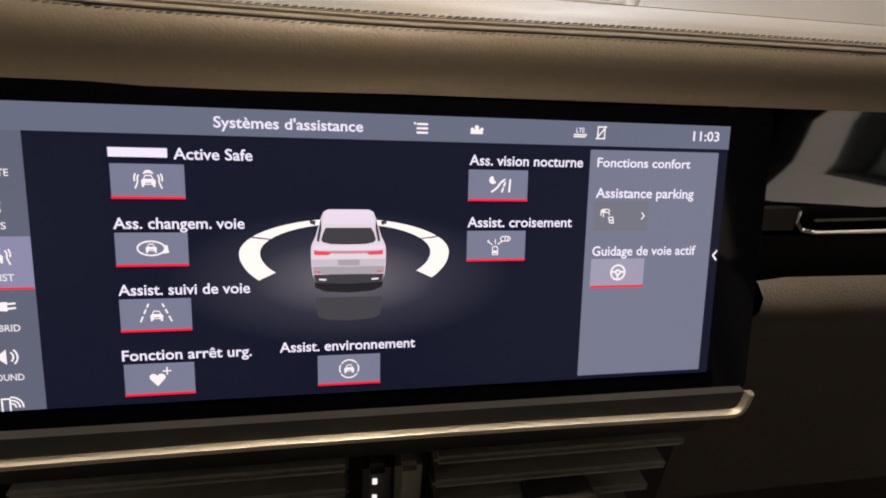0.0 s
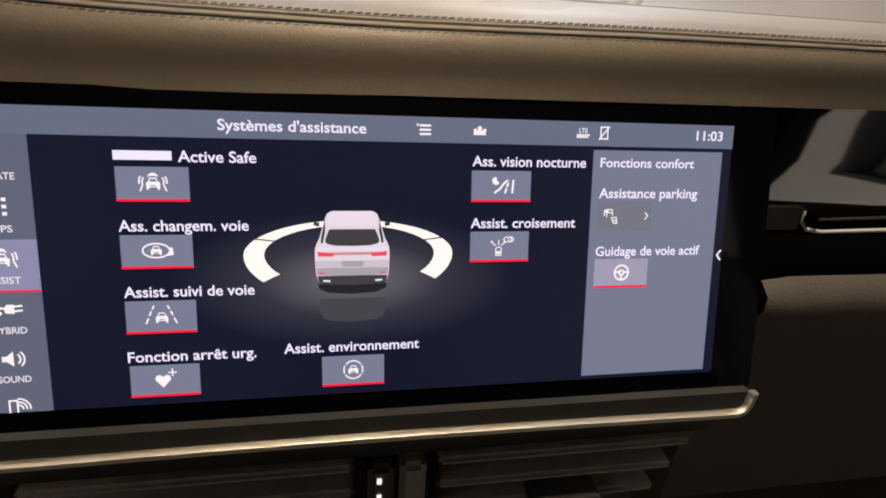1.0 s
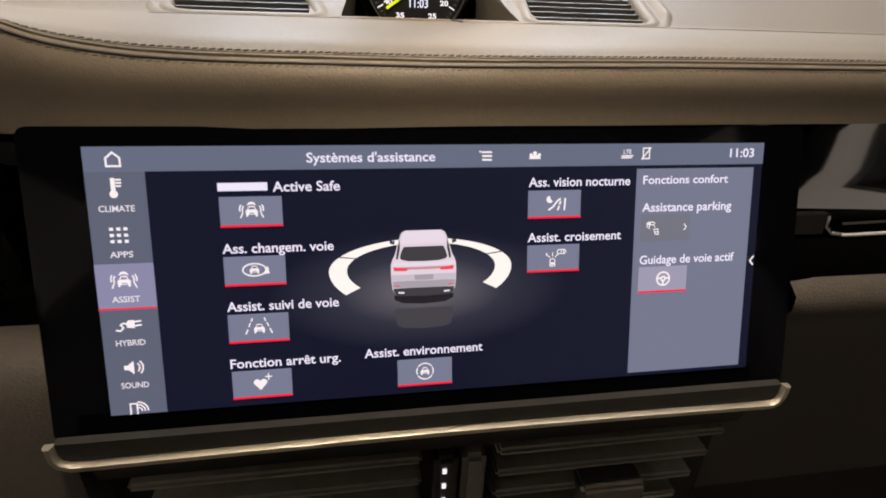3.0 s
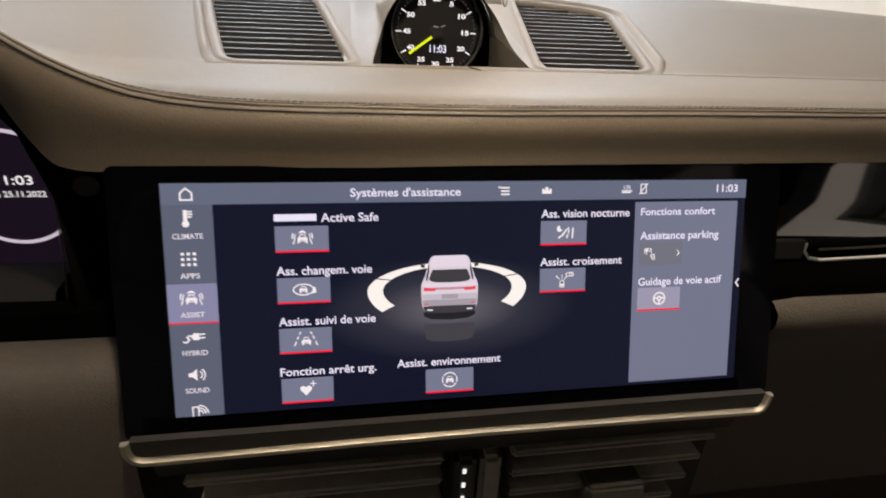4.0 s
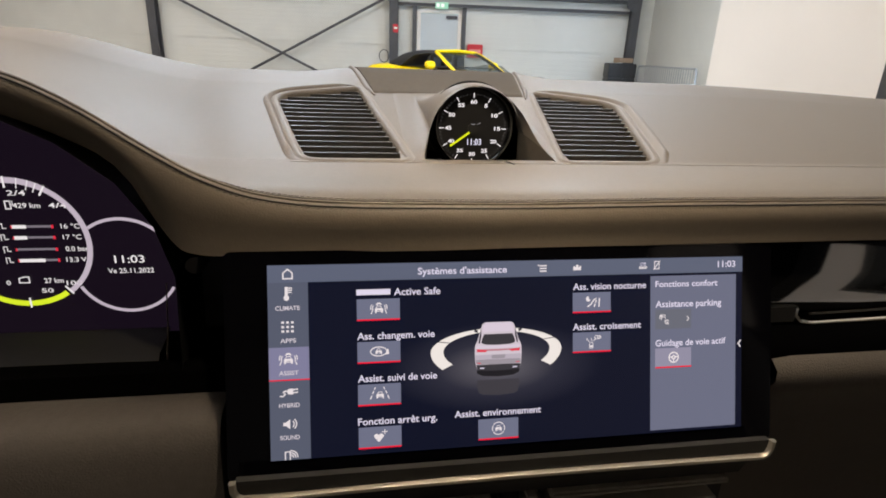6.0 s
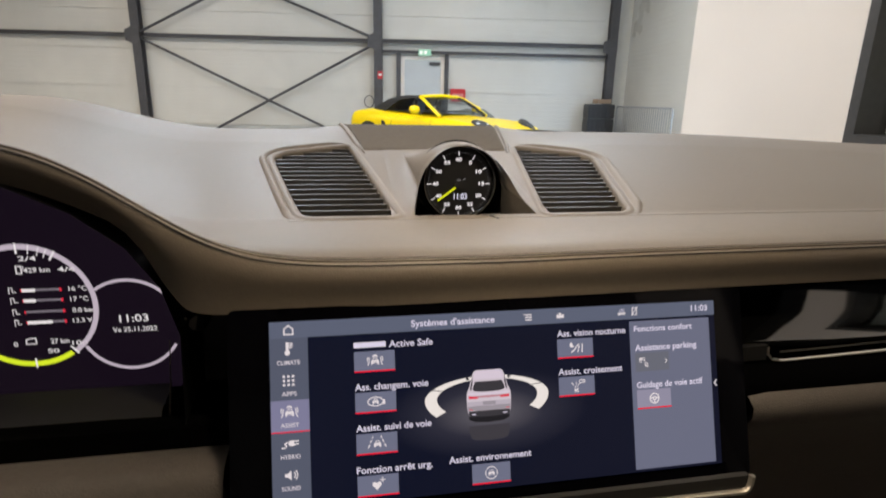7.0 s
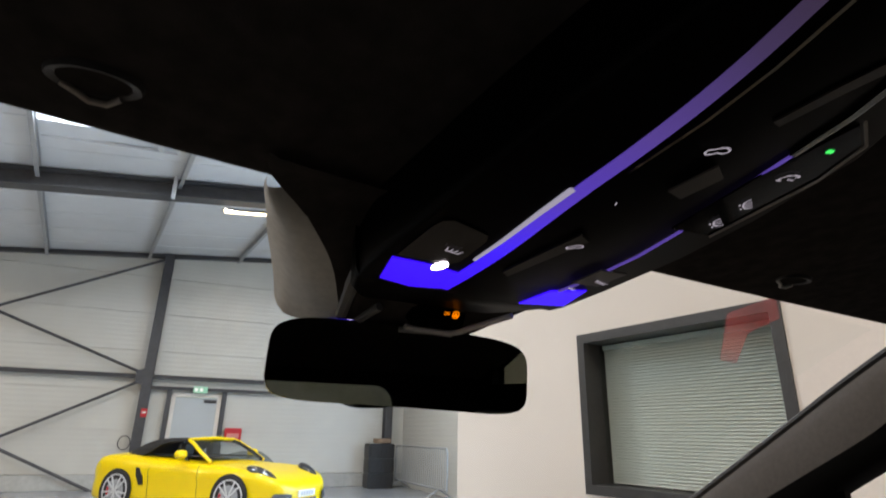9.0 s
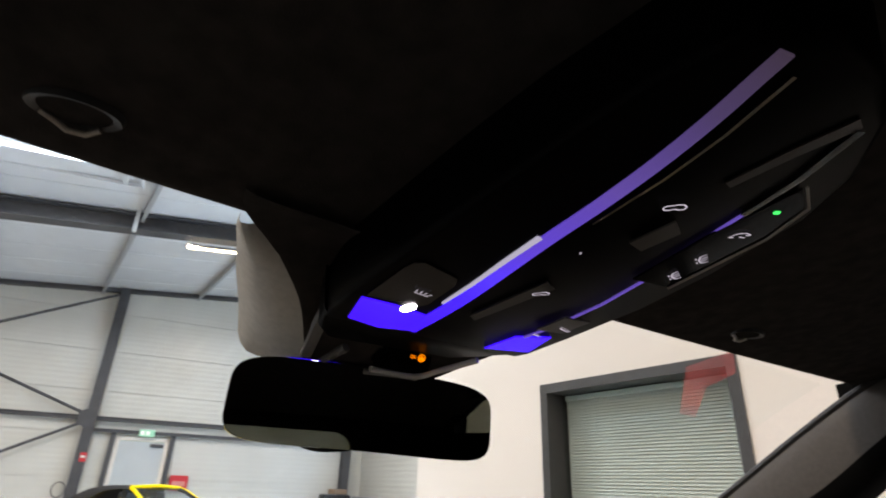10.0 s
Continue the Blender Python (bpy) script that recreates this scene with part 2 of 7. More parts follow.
def holed_plate(bm, outer, holes, z0, z1, m=None, soft=0.0):
    """A plate with openings through it."""
    cu = bpy.data.curves.new("outline", "CURVE")
    cu.dimensions, cu.fill_mode, cu.extrude = "2D", "BOTH", (z1 - z0) / 2 - soft
    cu.bevel_depth, cu.bevel_resolution = soft, 2
    for lp in [outer] + holes:
        sp = cu.splines.new("POLY")
        sp.points.add(len(lp) - 1)
        for q, (x, y) in zip(sp.points, lp):
            q.co = (x, y, 0, 1)
        sp.use_cyclic_u = True
    ob = bpy.data.objects.new("outline", cu)
    me = bpy.data.meshes.new_from_object(ob)
    bpy.data.objects.remove(ob)
    mm = (m or Matrix.Identity(4)) @ Matrix.Translation((0, 0, (z0 + z1) / 2))
    me.transform(mm)
    bm.from_mesh(me)
    bpy.data.meshes.remove(me)
    bmesh.ops.remove_doubles(bm, verts=bm.verts[:], dist=1e-6)


def smooth01(t):
    t = max(0.0, min(1.0, t))
    return t * t * (3 - 2 * t)


def spline(rows, n):
    """Catmull-Rom through rows of numbers."""
    out = []
    for i in range(len(rows) - 1):
        p0, p1, p2, p3 = rows[max(0, i - 1)], rows[i], rows[i + 1], rows[min(len(rows) - 1, i + 2)]
        for k in range(n):
            t = k / n
            out.append(tuple(0.5 * (2 * b + (c - a) * t + (2 * a - 5 * b + 4 * c - d) * t * t + (3 * b - a - 3 * c + d) * t ** 3) for a, b, c, d in zip(p0, p1, p2, p3)))
    return out + [rows[-1]]


# ---- the hall ----
XL, XR, YB = -19.0, 6.45, -27.0


def flat_slab(name, pts, z0, z1, material, label, category, m=None):
    bm = bmesh.new()
    prism(bm, pts, z0, z1)
    return solid(name, bm, material, label, category, m, kind="structure")


flat_slab("floor", [(XL - 60, YB - 60), (XR + 60, YB - 60), (XR + 60, 60), (XL - 60, 60)], -0.2, 0.0, CONCRETE, "polished light grey concrete hall floor", "floor", HALL)

far_wall = thing("wall_north", "pale metal sandwich panel wall of the hall", "wall", HALL, kind="structure")
bm = bmesh.new()
holed_plate(bm, [(XL, 0.0), (XR, 0.0), (XR, 6.2), (XL, 6.2)], [[(0.22, 0.02), (1.27, 0.02), (1.27, 2.24), (0.22, 2.24)]], -0.1, 0.1, Matrix.Translation((0, 0.2, 0)) @ pose(0, 0, 0, 90))
part("wall_core", bm, WALL_PANEL, far_wall)
# horizontal cladding sheets with narrow joints, broken at the door
for k in range(6):
    z0, z1 = 0.36 + k * 0.98, min(0.36 + (k + 1) * 0.98 - 0.012, 6.15)
    for x0, x1 in ([(XL, 0.1), (1.39, XR)] if z0 < 2.2 else [(XL, XR)]):
        bm = bmesh.new()
        bm_box(bm, x1 - x0, 0.03, z1 - z0, (x0 + x1) / 2, 0.085, (z0 + z1) / 2)
        part("panel", bm, WALL_PANEL, far_wall)
for x0, x1 in ((XL, 0.1), (1.39, XR)):
    bm = bevelled(x1 - x0, 0.16, 0.34, 0.01, 1, (x0 + x1) / 2, 0.03, 0.17)
    part("plinth", bm, PLINTH, far_wall, "pale concrete plinth")
for name, pts in (("wall_east", [(XR, YB), (XR + 0.2, YB), (XR + 0.2, 0.3), (XR, 0.3)]), ("wall_west", [(XL - 0.2, YB), (XL, YB), (XL, 0.3), (XL - 0.2, 0.3)]), ("wall_south", [(XL - 0.2, YB - 0.2), (XR + 0.2, YB - 0.2), (XR + 0.2, YB), (XL - 0.2, YB)])):
    flat_slab(name, pts, 0.0, 8.2, WALL_PANEL, "pale metal panel wall of the hall", "wall", HALL)

bm = bmesh.new()
holed_plate(bm, [(XL - 0.3, YB - 0.3), (XR + 0.3, YB - 0.3), (XR + 0.3, 0.5), (XL - 0.3, 0.5)],
            [[(x - 0.66, y - 1.1), (x + 0.66, y - 1.1), (x + 0.66, y + 1.1), (x - 0.66, y + 1.1)] for x, y in SKYLIGHTS], 0.0, 0.12)
for v in bm.verts:
    v.co.z += roof_z(v.co.x)
# folds of the profiled sheet
for k in range(26):
    y = 0.2 - 1.04 * k
    bm_box(bm, XR - XL, 0.012, 0.012, (XL + XR) / 2, y, 0, Matrix(((1, 0, 0, 0), (0, 1, 0, 0), (0.0945, 0, 1, 5.936), (0, 0, 0, 1))))
solid("ceiling", bm, ROOF_SHEET, "pale profiled metal roof of the hall", "ceiling", HALL, kind="structure")
pane_sky = glow("skylight_pane", (0.66, 0.82, 1.0), 0.8)
for x, y in SKYLIGHTS:
    light = thing("skylight", "bright translucent rooflight with a pale kerb in the hall roof", "skylight", HALL @ Matrix(((1, 0, 0, x), (0, 1, 0, y), (0.0945, 0, 1, roof_z(x)), (0, 0, 0, 1))), group="rooflights")
    bm = bmesh.new()
    bm_box(bm, 1.34, 2.22, 0.02, 0, 0, 0.14)
    part("pane", bm, pane_sky, light)
    bm = bmesh.new()
    for sx, sy, ox, oy in ((1.44, 0.05, 0, 1.125), (1.44, 0.05, 0, -1.125), (0.05, 2.2, 0.685, 0), (0.05, 2.2, -0.685, 0)):
        bm_box(bm, sx, sy, 0.16, ox, oy, 0.03)
    part("kerb", bm, ROOF_SHEET, light)
    for wide, deep, ox, oy in ((1.95, 0.07, 0.26, 1.66), (0.07, 2.6, 0.98, 0.3), (0.05, 2.6, 1.24, 0.3)):
        bm = bmesh.new()
        bm_box(bm, wide, deep, 0.05, ox, oy, -0.03)
        part("trim_strip", bm, ROOF_SHEET, light)


def steel_section(name, x0, y0, z0, x1, y1, z1, w, d, label, category, material=STEEL_DARK, group=""):
    """An H profile between two points of the hall."""
    a, b = Vector((x0, y0, z0)), Vector((x1, y1, z1))
    length = (b - a).length
    bm = bmesh.new()
    t = w * 0.12
    for sx, sy, ox, oy in ((w, t, 0, d / 2 - t / 2), (w, t, 0, -d / 2 + t / 2), (t, d - 2 * t, 0, 0)):
        bm_box(bm, sx, sy, length, ox, oy, length / 2)
    q = (b - a).to_track_quat("Z", "Y").to_matrix().to_4x4()
    return solid(name, bm, material, label, category, HALL @ Matrix.Translation(a) @ q, group=group)


COLS = (-13.1, -6.82, -0.46, 5.9)
for x in COLS:
    steel_section("steel_column", x, -0.12, 0, x, -0.12, roof_z(x) - 0.02, 0.22, 0.24, "dark grey painted steel column against the hall wall", "column", group="columns")
    bm = bmesh.new()
    prism(bm, [(-0.19, -0.13), (0.0, -0.22), (0.19, -0.13), (0.19, 0.13), (0.0, 0.22), (-0.19, 0.13)], 0, 0.02)
    solid("gusset_plate", bm, STEEL_DARK, "dark steel plate joining braces to a column", "bracket", HALL @ pose(x - 0.08, -0.245, 2.62, 90), group="gusset plates")
for x0, x1 in zip(COLS, COLS[1:]):
    steel_section("wall_rail", x0 + 0.11, -0.1, 2.64, x1 - 0.11, -0.1, 2.64, 0.1, 0.1, "dark horizontal steel rail along the hall wall", "beam", group="wall rails")
steel_section("wall_rail", 0.0 - 0.35, -0.08, 2.38, 5.8, -0.08, 2.38, 0.07, 0.08, "dark horizontal steel rail above the hall door", "beam", group="wall rails")
steel_section("eave_beam", XL, -0.12, roof_z(XL) - 0.02, XR, -0.12, roof_z(XR) - 0.02, 0.16, 0.2, "dark steel beam along the eaves of the hall", "beam")


def brace(x0, z0, x1, z1):
    bm = bmesh.new()
    tube(bm, [(x0, -0.2, z0), (x1, -0.2, z1)], 0.035, 8)
    solid("cross_brace", bm, STEEL_DARK, "thin dark steel diagonal brace on the hall wall", "brace", HALL, group="wall braces")


for xa, xb in ((-6.82, -0.46),):
    brace(xa, roof_z(xa) - 0.2, xb, 2.66), brace(xa, 2.66, xb, roof_z(xb) - 0.15), brace(xa, 2.6, xb, -0.35), brace(xa, -0.75, xb, 2.6)
for k in range(-5, 3):
    x = -0.98 + 2.25 * k
    za, zb = roof_z(x) - 0.09, roof_z(skewed(x, -26.0)) - 0.09
    if skewed(x, -26.0) < XR:
        steel_section("purlin", x, -0.05, za, skewed(x, -26.0), -26.0, zb, 0.07, 0.16, "pale galvanised purlin under the hall roof", "beam", PURLIN, "purlins")
    else:
        yb = -(XR - x) / 0.165
        steel_section("purlin", x, -0.05, za, XR, yb, roof_z(XR) - 0.09, 0.07, 0.16, "pale galvanised purlin under the hall roof", "beam", PURLIN, "purlins")
for y in (-5.15, -10.5, -15.9, -21.3):
    steel_section("roof_beam", XL, y, roof_z(XL) - 0.20, XR, y, roof_z(XR) - 0.20, 0.3, 0.34, "deep dark steel beam across the hall under the roof", "beam", group="roof beams")
    for x in (-6.9, -0.2, 6.1):
        bm = bevelled(0.07, 0.06, 0.50, 0.006, 1, x, y - 0.195, roof_z(x) - 0.20)
        solid("beam_hanger", bm, ROOF_SHEET, "short pale vertical hanger beside the roof beam", "bracket", HALL, group="beam hangers")
lamp_glow = glow("tube_light", (1.0, 0.83, 0.55), 9.0)
for lx, ly in LAMP_SPOTS:
    lamp = thing("linear_lamp", "long warm white linear lamp hung below the roof beam", "lamp", HALL @ pose(lx, ly, roof_z(lx) - 0.41, 0, -5.4, 0), "hall lamps")
    bm = bevelled(1.5, 0.12, 0.06, 0.01, 2)
    part("housing", bm, PURLIN, lamp)
    bm = bevelled(1.42, 0.09, 0.035, 0.012, 2, z=-0.035)
    part("diffuser", bm, lamp_glow, lamp, "glowing warm white diffuser")
    for px in (-0.6, 0.6):
        bm = bmesh.new()
        tube(bm, [(px, 0, 0.02), (px, 0, 0.40)], 0.008, 6)
        part("hanger_rod", bm, PURLIN, lamp)

# the hall door with its sign, closer and red call box
door = thing("door_1", "closed pale grey metal escape door with a white frame", "door", HALL @ pose(0.745, 0.1, 0), kind="structure")
part("door_leaf", bevelled(1.0, 0.06, 2.16, 0.006, 2, z=1.1), DOOR_GREY, door)
for sx in (-1, 1):
    part("door_jamb", bevelled(0.1, 0.1, 2.26, 0.008, 2, x=sx * 0.55, y=-0.03, z=1.13), PAINT_WHITE, door)
    part("door_post", bevelled(0.11, 0.13, 2.38, 0.006, 1, x=sx * 0.66, y=-0.1, z=1.19), STEEL_DARK, door, "dark steel post")
part("door_head", bevelled(1.2, 0.1, 0.09, 0.008, 2, y=-0.03, z=2.24), PAINT_WHITE, door)
part("door_closer", bevelled(0.3, 0.07, 0.07, 0.008, 2, x=0.33, y=-0.07, z=2.1), STEEL_DARK, door, "dark door closer")
part("push_bar", bevelled(0.8, 0.06, 0.05, 0.015, 2, y=-0.08, z=1.02), STEEL_DARK, door)
bm = bevelled(0.34, 0.05, 0.16, 0.01, 2)
sign = solid("exit_sign", bm, glow("exit_sign_green", (0.35, 0.8, 0.6), 0.8), "small lit green and white escape sign above the door", "sign", HALL @ pose(0.8, -0.15, 2.37))
bm = bmesh.new()
for px in (-0.1, 0.02):
    bm_box(bm, 0.08, 0.006, 0.09, px, -0.028, 0)
part("pictogram", bm, glow("exit_sign_white", (0.9, 1.0, 0.95), 1.0), sign)
call = thing("call_box", "red wall box with a paler front panel", "alarm box", HALL @ pose(1.73, 0.0, 1.28))
part("box_body", bevelled(0.42, 0.2, 0.34, 0.02, 2), RED, call)
part("box_front", bevelled(0.3, 0.02, 0.12, 0.006, 1, y=-0.105, z=-0.02), mat("pale_red", (0.7, 0.25, 0.22), 0.5), call)
tag = solid("column_tag", bevelled(0.14, 0.02, 0.2, 0.005, 1), RED, "small red sign on the dark column", "sign", HALL @ pose(-0.4, -0.26, 1.76))
bm = bmesh.new()
bm_box(bm, 0.09, 0.004, 0.05, 0, -0.012, 0.01)
part("sign_bar", bm, PAINT_WHITE, tag)
# a coiled hoop behind the yellow car
bm = bmesh.new()
tube(bm, [(0.13 * math.cos(2 * math.pi * k / 24), 0, 0.16 * math.sin(2 * math.pi * k / 24)) for k in range(25)], 0.012, 6)
solid("hose_coil", bm, STEEL_DARK, "dark coiled hose hung on the hall wall", "hose", HALL @ pose(-0.72, -0.12, 1.06))

# black stacked crates by the column
crates = thing("crate_stack", "tall stack of black ribbed crates beside the column", "crates", HALL @ pose(5.55, -0.62, 0))
for k in range(3):
    bm = bevelled(0.72, 0.5, 0.37, 0.02, 2, z=0.19 + k * 0.375)
    for r in range(5):
        bm_box(bm, 0.03, 0.02, 0.3, -0.28 + r * 0.14, -0.255, 0.19 + k * 0.375)
    part("crate", bm, BLACK_PLASTIC, crates)
CARTON = mat("brown_card", (0.32, 0.22, 0.15), 0.8, vary=0.15, scale=30)
solid("carton", bevelled(0.4, 0.3, 0.12, 0.01, 1, z=0.06), CARTON, "crumpled brown card box on the black crates", "box", HALL @ pose(5.62, -0.6, 1.14, 0, 0, 14))

# steel crowd barrier along the side wall
bar = thing("crowd_barrier", "galvanised steel crowd barrier with many upright bars", "barrier", HALL @ pose(6.1, -0.45, 0, 0, 0, -90))
bm = bmesh.new()
tube(bm, [(0, 0, 0.2), (0, 0, 1.02), (0.06, 0, 1.08), (3.5, 0, 1.08), (3.56, 0, 1.02), (3.56, 0, 0.2), (0, 0, 0.2)], 0.022, 8)
part("barrier_frame", bm, PURLIN, bar)
for k in range(28):
    bm = bmesh.new()
    tube(bm, [(0.127 * (k + 1), 0, 0.2), (0.127 * (k + 1), 0, 1.08)], 0.01, 6)
    part("upright_bar", bm, PURLIN, bar)
for x in (0.4, 3.1):
    bm = bmesh.new()
    tube(bm, [(x, -0.3, 0.02), (x, -0.22, 0.08), (x, 0, 0.2), (x, 0.22, 0.08), (x, 0.3, 0.02)], 0.018, 8)
    part("foot", bm, PURLIN, bar)

# white partition with an office window, parallel to the car
WX = 3.1
part_wall = thing("wall_partition", "smooth off-white painted partition wall", "wall", kind="structure")
bm = bmesh.new()
M_PART = Matrix(((0, 0, 1, WX), (1, 0, 0, 0), (0, 1, 0, 0), (0, 0, 0, 1)))
holed_plate(bm, [(-9.0, 0.0), (4.5, 0.0), (4.5, 5.6), (-9.0, 5.6)], [[(1.13, 0.95), (2.745, 0.95), (2.745, 2.142), (1.13, 2.142)], [(-2.62, 0.95), (-1.0, 0.95), (-1.0, 2.142), (-2.62, 2.142)]], 0.0, 0.28, M_PART)
part("wall_core", bm, PAINT_WHITE, part_wall)
flat_slab("wall_partition_return", [(WX + 0.28, 4.3), (WX + 3.2, 4.3), (WX + 3.2, 4.5), (WX + 0.28, 4.5)], 0.0, 5.6, PAINT_WHITE, "off-white end of the partition wall", "wall")
flat_slab("partition_ceiling", [(WX + 0.28, -9), (WX + 2.6, -9), (WX + 2.6, 4.3), (WX + 0.28, 4.3)], 3.0, 3.1, PAINT_WHITE, "white ceiling of the office behind the partition", "ceiling")
flat_slab("office_wall", [(WX + 2.6, -9), (WX + 2.7, -9), (WX + 2.7, 4.3), (WX + 2.6, 4.3)], 0.0, 3.0, PAINT_WHITE, "white wall of the office behind the partition", "wall")
def office_window(name, y0, y1, z0, z1):
    win = thing(name, "office window with a deep dark surround and closed blinds", "window", kind="structure")
    bm = bmesh.new()
    holed_plate(bm, [(y0, z0), (y1, z0), (y1, z1), (y0, z1)], [[(y0 + 0.07, z0 + 0.07), (y1 - 0.07, z0 + 0.07), (y1 - 0.07, z1 - 0.07), (y0 + 0.07, z1 - 0.07)]], -0.012, 0.24, M_PART)
    part("window_frame", bm, FRAME_DARK, win)
    bm = bmesh.new()
    prism(bm, [(y0 + 0.07, z0 + 0.07), (y1 - 0.07, z0 + 0.07), (y1 - 0.07, z1 - 0.07), (y0 + 0.07, z1 - 0.07)], 0.17, 0.176, M_PART)
    pane = part("pane", bm, WINDOW_GLASS, win)
    pane.visible_shadow = False
    nsl = 46
    for k in range(nsl):
        z = z0 + 0.09 + (z1 - z0 - 0.2) * k / (nsl - 1)
        bm = bmesh.new()
        bm_box(bm, 0.0024, y1 - y0 - 0.18, 0.0235, 0, 0, 0)
        part("slat", bm, BLIND, win, m=pose(WX + 0.205, (y0 + y1) / 2, z, 0, 29, 0))
    bm = bevelled(0.03, y1 - y0 - 0.16, 0.04, 0.006, 1, WX + 0.205, (y0 + y1) / 2, z1 - 0.095)
    part("head_rail", bm, BLIND, win)
    return win


win = office_window("window_1", 1.13, 2.745, 0.95, 2.142)
office_window("window_2", -2.62, -1.0, 0.95, 2.142)
# translucent red patch set just in front of the window's upper corner
bm = bmesh.new()
prism(bm, [(1.135, 2.15), (1.44, 2.10), (1.53, 1.82), (1.43, 1.79), (1.33, 1.96), (1.135, 2.02)], -0.03, -0.026, M_PART)
RED_TINT = mat("red_tint", (0.62, 0.07, 0.06), 0.4, vary=0.15, scale=12, stain=0.3, stain_scale=5)
RED_TINT.node_tree.nodes["Principled BSDF"].inputs["Alpha"].default_value = 0.19
red_overlay = part("window_red_patch", bm, RED_TINT, win, "translucent red patch in front of the pane")
red_overlay.visible_shadow = False

# unseen glowing door added in the side wall beyond the partition, for blue floor light
DOOR_GLOW = glow("added_door_glow", (0.50, 0.74, 1.0), 3.2)
side_door = thing("door_2", "unseen translucent sectional door added to put blue light on the floor", "door", HALL @ pose(6.4, -6.6, 0), kind="structure")
for k in range(5):
    bm = bevelled(0.05, 3.2, 0.6, 0.01, 1, 0, 0, 0.32 + 0.62 * k)
    part("door_panel", bm, DOOR_GLOW, side_door)
for sy in (-1.7, 1.7):
    bm = bevelled(0.12, 0.14, 3.3, 0.01, 1, 0, sy, 1.65)
    part("door_frame", bm, STEEL_DARK, side_door)
area_lamp("added_door_light", HALL @ pose(6.3, -6.6, 1.7, 0, 90, 0), 3.0, 3.0, 175, (0.42, 0.68, 1.0))

# lounge chair with a crest on its backrest
chair = thing("lounge_chair", "grey upholstered tub chair with a crest on its dark back", "chair", pose(2.27, 3.35, 0, 0, 0, -28))
CH_GREY = mat("chair_grey_fabric", (0.13, 0.12, 0.115), 0.85, vary=0.12, scale=90, bump=0.3, bump_scale=600)
CH_DARK = mat("chair_black_leather", (0.03, 0.028, 0.026), 0.45, vary=0.15, scale=120, bump=0.2, bump_scale=500)
half = spline([(0.205, 0.36), (0.21, 0.50), (0.21, 0.64), (0.20, 0.74), (0.18, 0.81), (0.152, 0.857), (0.11, 0.876), (0.0, 0.882)], 3)
outline = half + [(-x, z) for x, z in half[-2::-1]]
rings = []
for y, k in ((-0.070, 0.90), (-0.066, 0.955), (-0.052, 0.99), (-0.02, 1.0), (0.03, 1.0), (0.055, 0.98), (0.07, 0.92)):
    rings.append([(x * k, y + 0.05 * (z - 0.36), 0.36 + (z - 0.36) * (0.5 + 0.5 * k)) for x, z in outline])
bm = bmesh.new()
loft(bm, rings)
part("backrest", bm, CH_DARK, chair, angle=60)
for sx in (-1, 1):
    rings = []
    for k in range(10):
        tt = k / 9
        y = 0.02 + 0.5 * tt
        zt = 0.71 - 0.16 * smooth01(tt * 1.3)
        rings.append([(sx * (0.232 + 0.05 * math.sin(tt * 3)) + px * 0.14, y, (zt + 0.2) / 2 + py * (zt - 0.2)) for px, py in round_rect(1, 1, 0.35, 4)])
    bm = bmesh.new()
    loft(bm, rings)
    part("armrest", bm, CH_GREY, chair, m=pose(0, 0, 0, 0, 0, 180))
part("seat", bevelled(0.46, 0.55, 0.2, 0.06, 3, y=-0.28, z=0.36), CH_GREY, chair)
bm = bmesh.new()
prism(bm, disc(0.26, 24), 0, 0.03)
tube(bm, [(0, 0, 0.03), (0, 0, 0.26)], 0.04, 12)
part("swivel_base", bm, CHROME, chair, m=pose(0, -0.25, 0))
GOLD = mat("gold_print", (0.6, 0.45, 0.2), 0.45, vary=0.1, scale=80)
bm = bmesh.new()
shield = [(-0.085, 0.11), (0.085, 0.11), (0.08, -0.02), (0.05, -0.09), (0, -0.13), (-0.05, -0.09), (-0.08, -0.02)]
prism(bm, [(x * 0.84, z * 0.88) for x, z in shield], 0.0, 0.006)
crest = part("crest", bm, GOLD, chair, "gold shield with red fields", m=pose(0, -0.058, 0.715, 86))
for k in range(3):
    for sx, top in ((1, 0.078), (-1, -0.012)):
        zz = top - 0.028 * k
        bm = bmesh.new()
        prism(bm, [(x * 0.84, z * 0.88) for x, z in ((sx * 0.010, zz), (sx * 0.074, zz), (sx * (0.073 if top > 0 else 0.068 - 0.010 * k), zz - 0.013), (sx * 0.010, zz - 0.013))], 0.007, 0.009)
        part("crest_field", bm, RED if k % 2 == 0 else CH_DARK, crest)
bm = bmesh.new()
prism(bm, [(0, 0.035), (0.024, 0.035), (0.022, -0.006), (0, -0.03), (-0.022, -0.006), (-0.024, 0.035)], 0.009, 0.011)
part("crest_centre", bm, GOLD, crest)
# ---- the car cabin: dashboard ----
# seam line of the dashboard roll: (x, y, z)
SEAM = [(-0.80, 0.03, 1.165), (-0.55, 0.03, 1.168), (-0.40, 0.03, 1.166), (-0.33, 0.03, 1.160), (-0.28, 0.025, 1.150), (-0.25, 0.02, 1.140), (-0.222, 0.018, 1.122), (-0.197, 0.014, 1.106),
        (-0.170, 0.010, 1.0925), (-0.140, 0.007, 1.0858), (-0.10, 0.005, 1.0838), (0.0, 0.005, 1.083), (0.10, 0.005, 1.0845), (0.25, 0.006, 1.085), (0.45, 0.015, 1.083), (0.62, 0.025, 1.082), (0.80, 0.05, 1.085)]
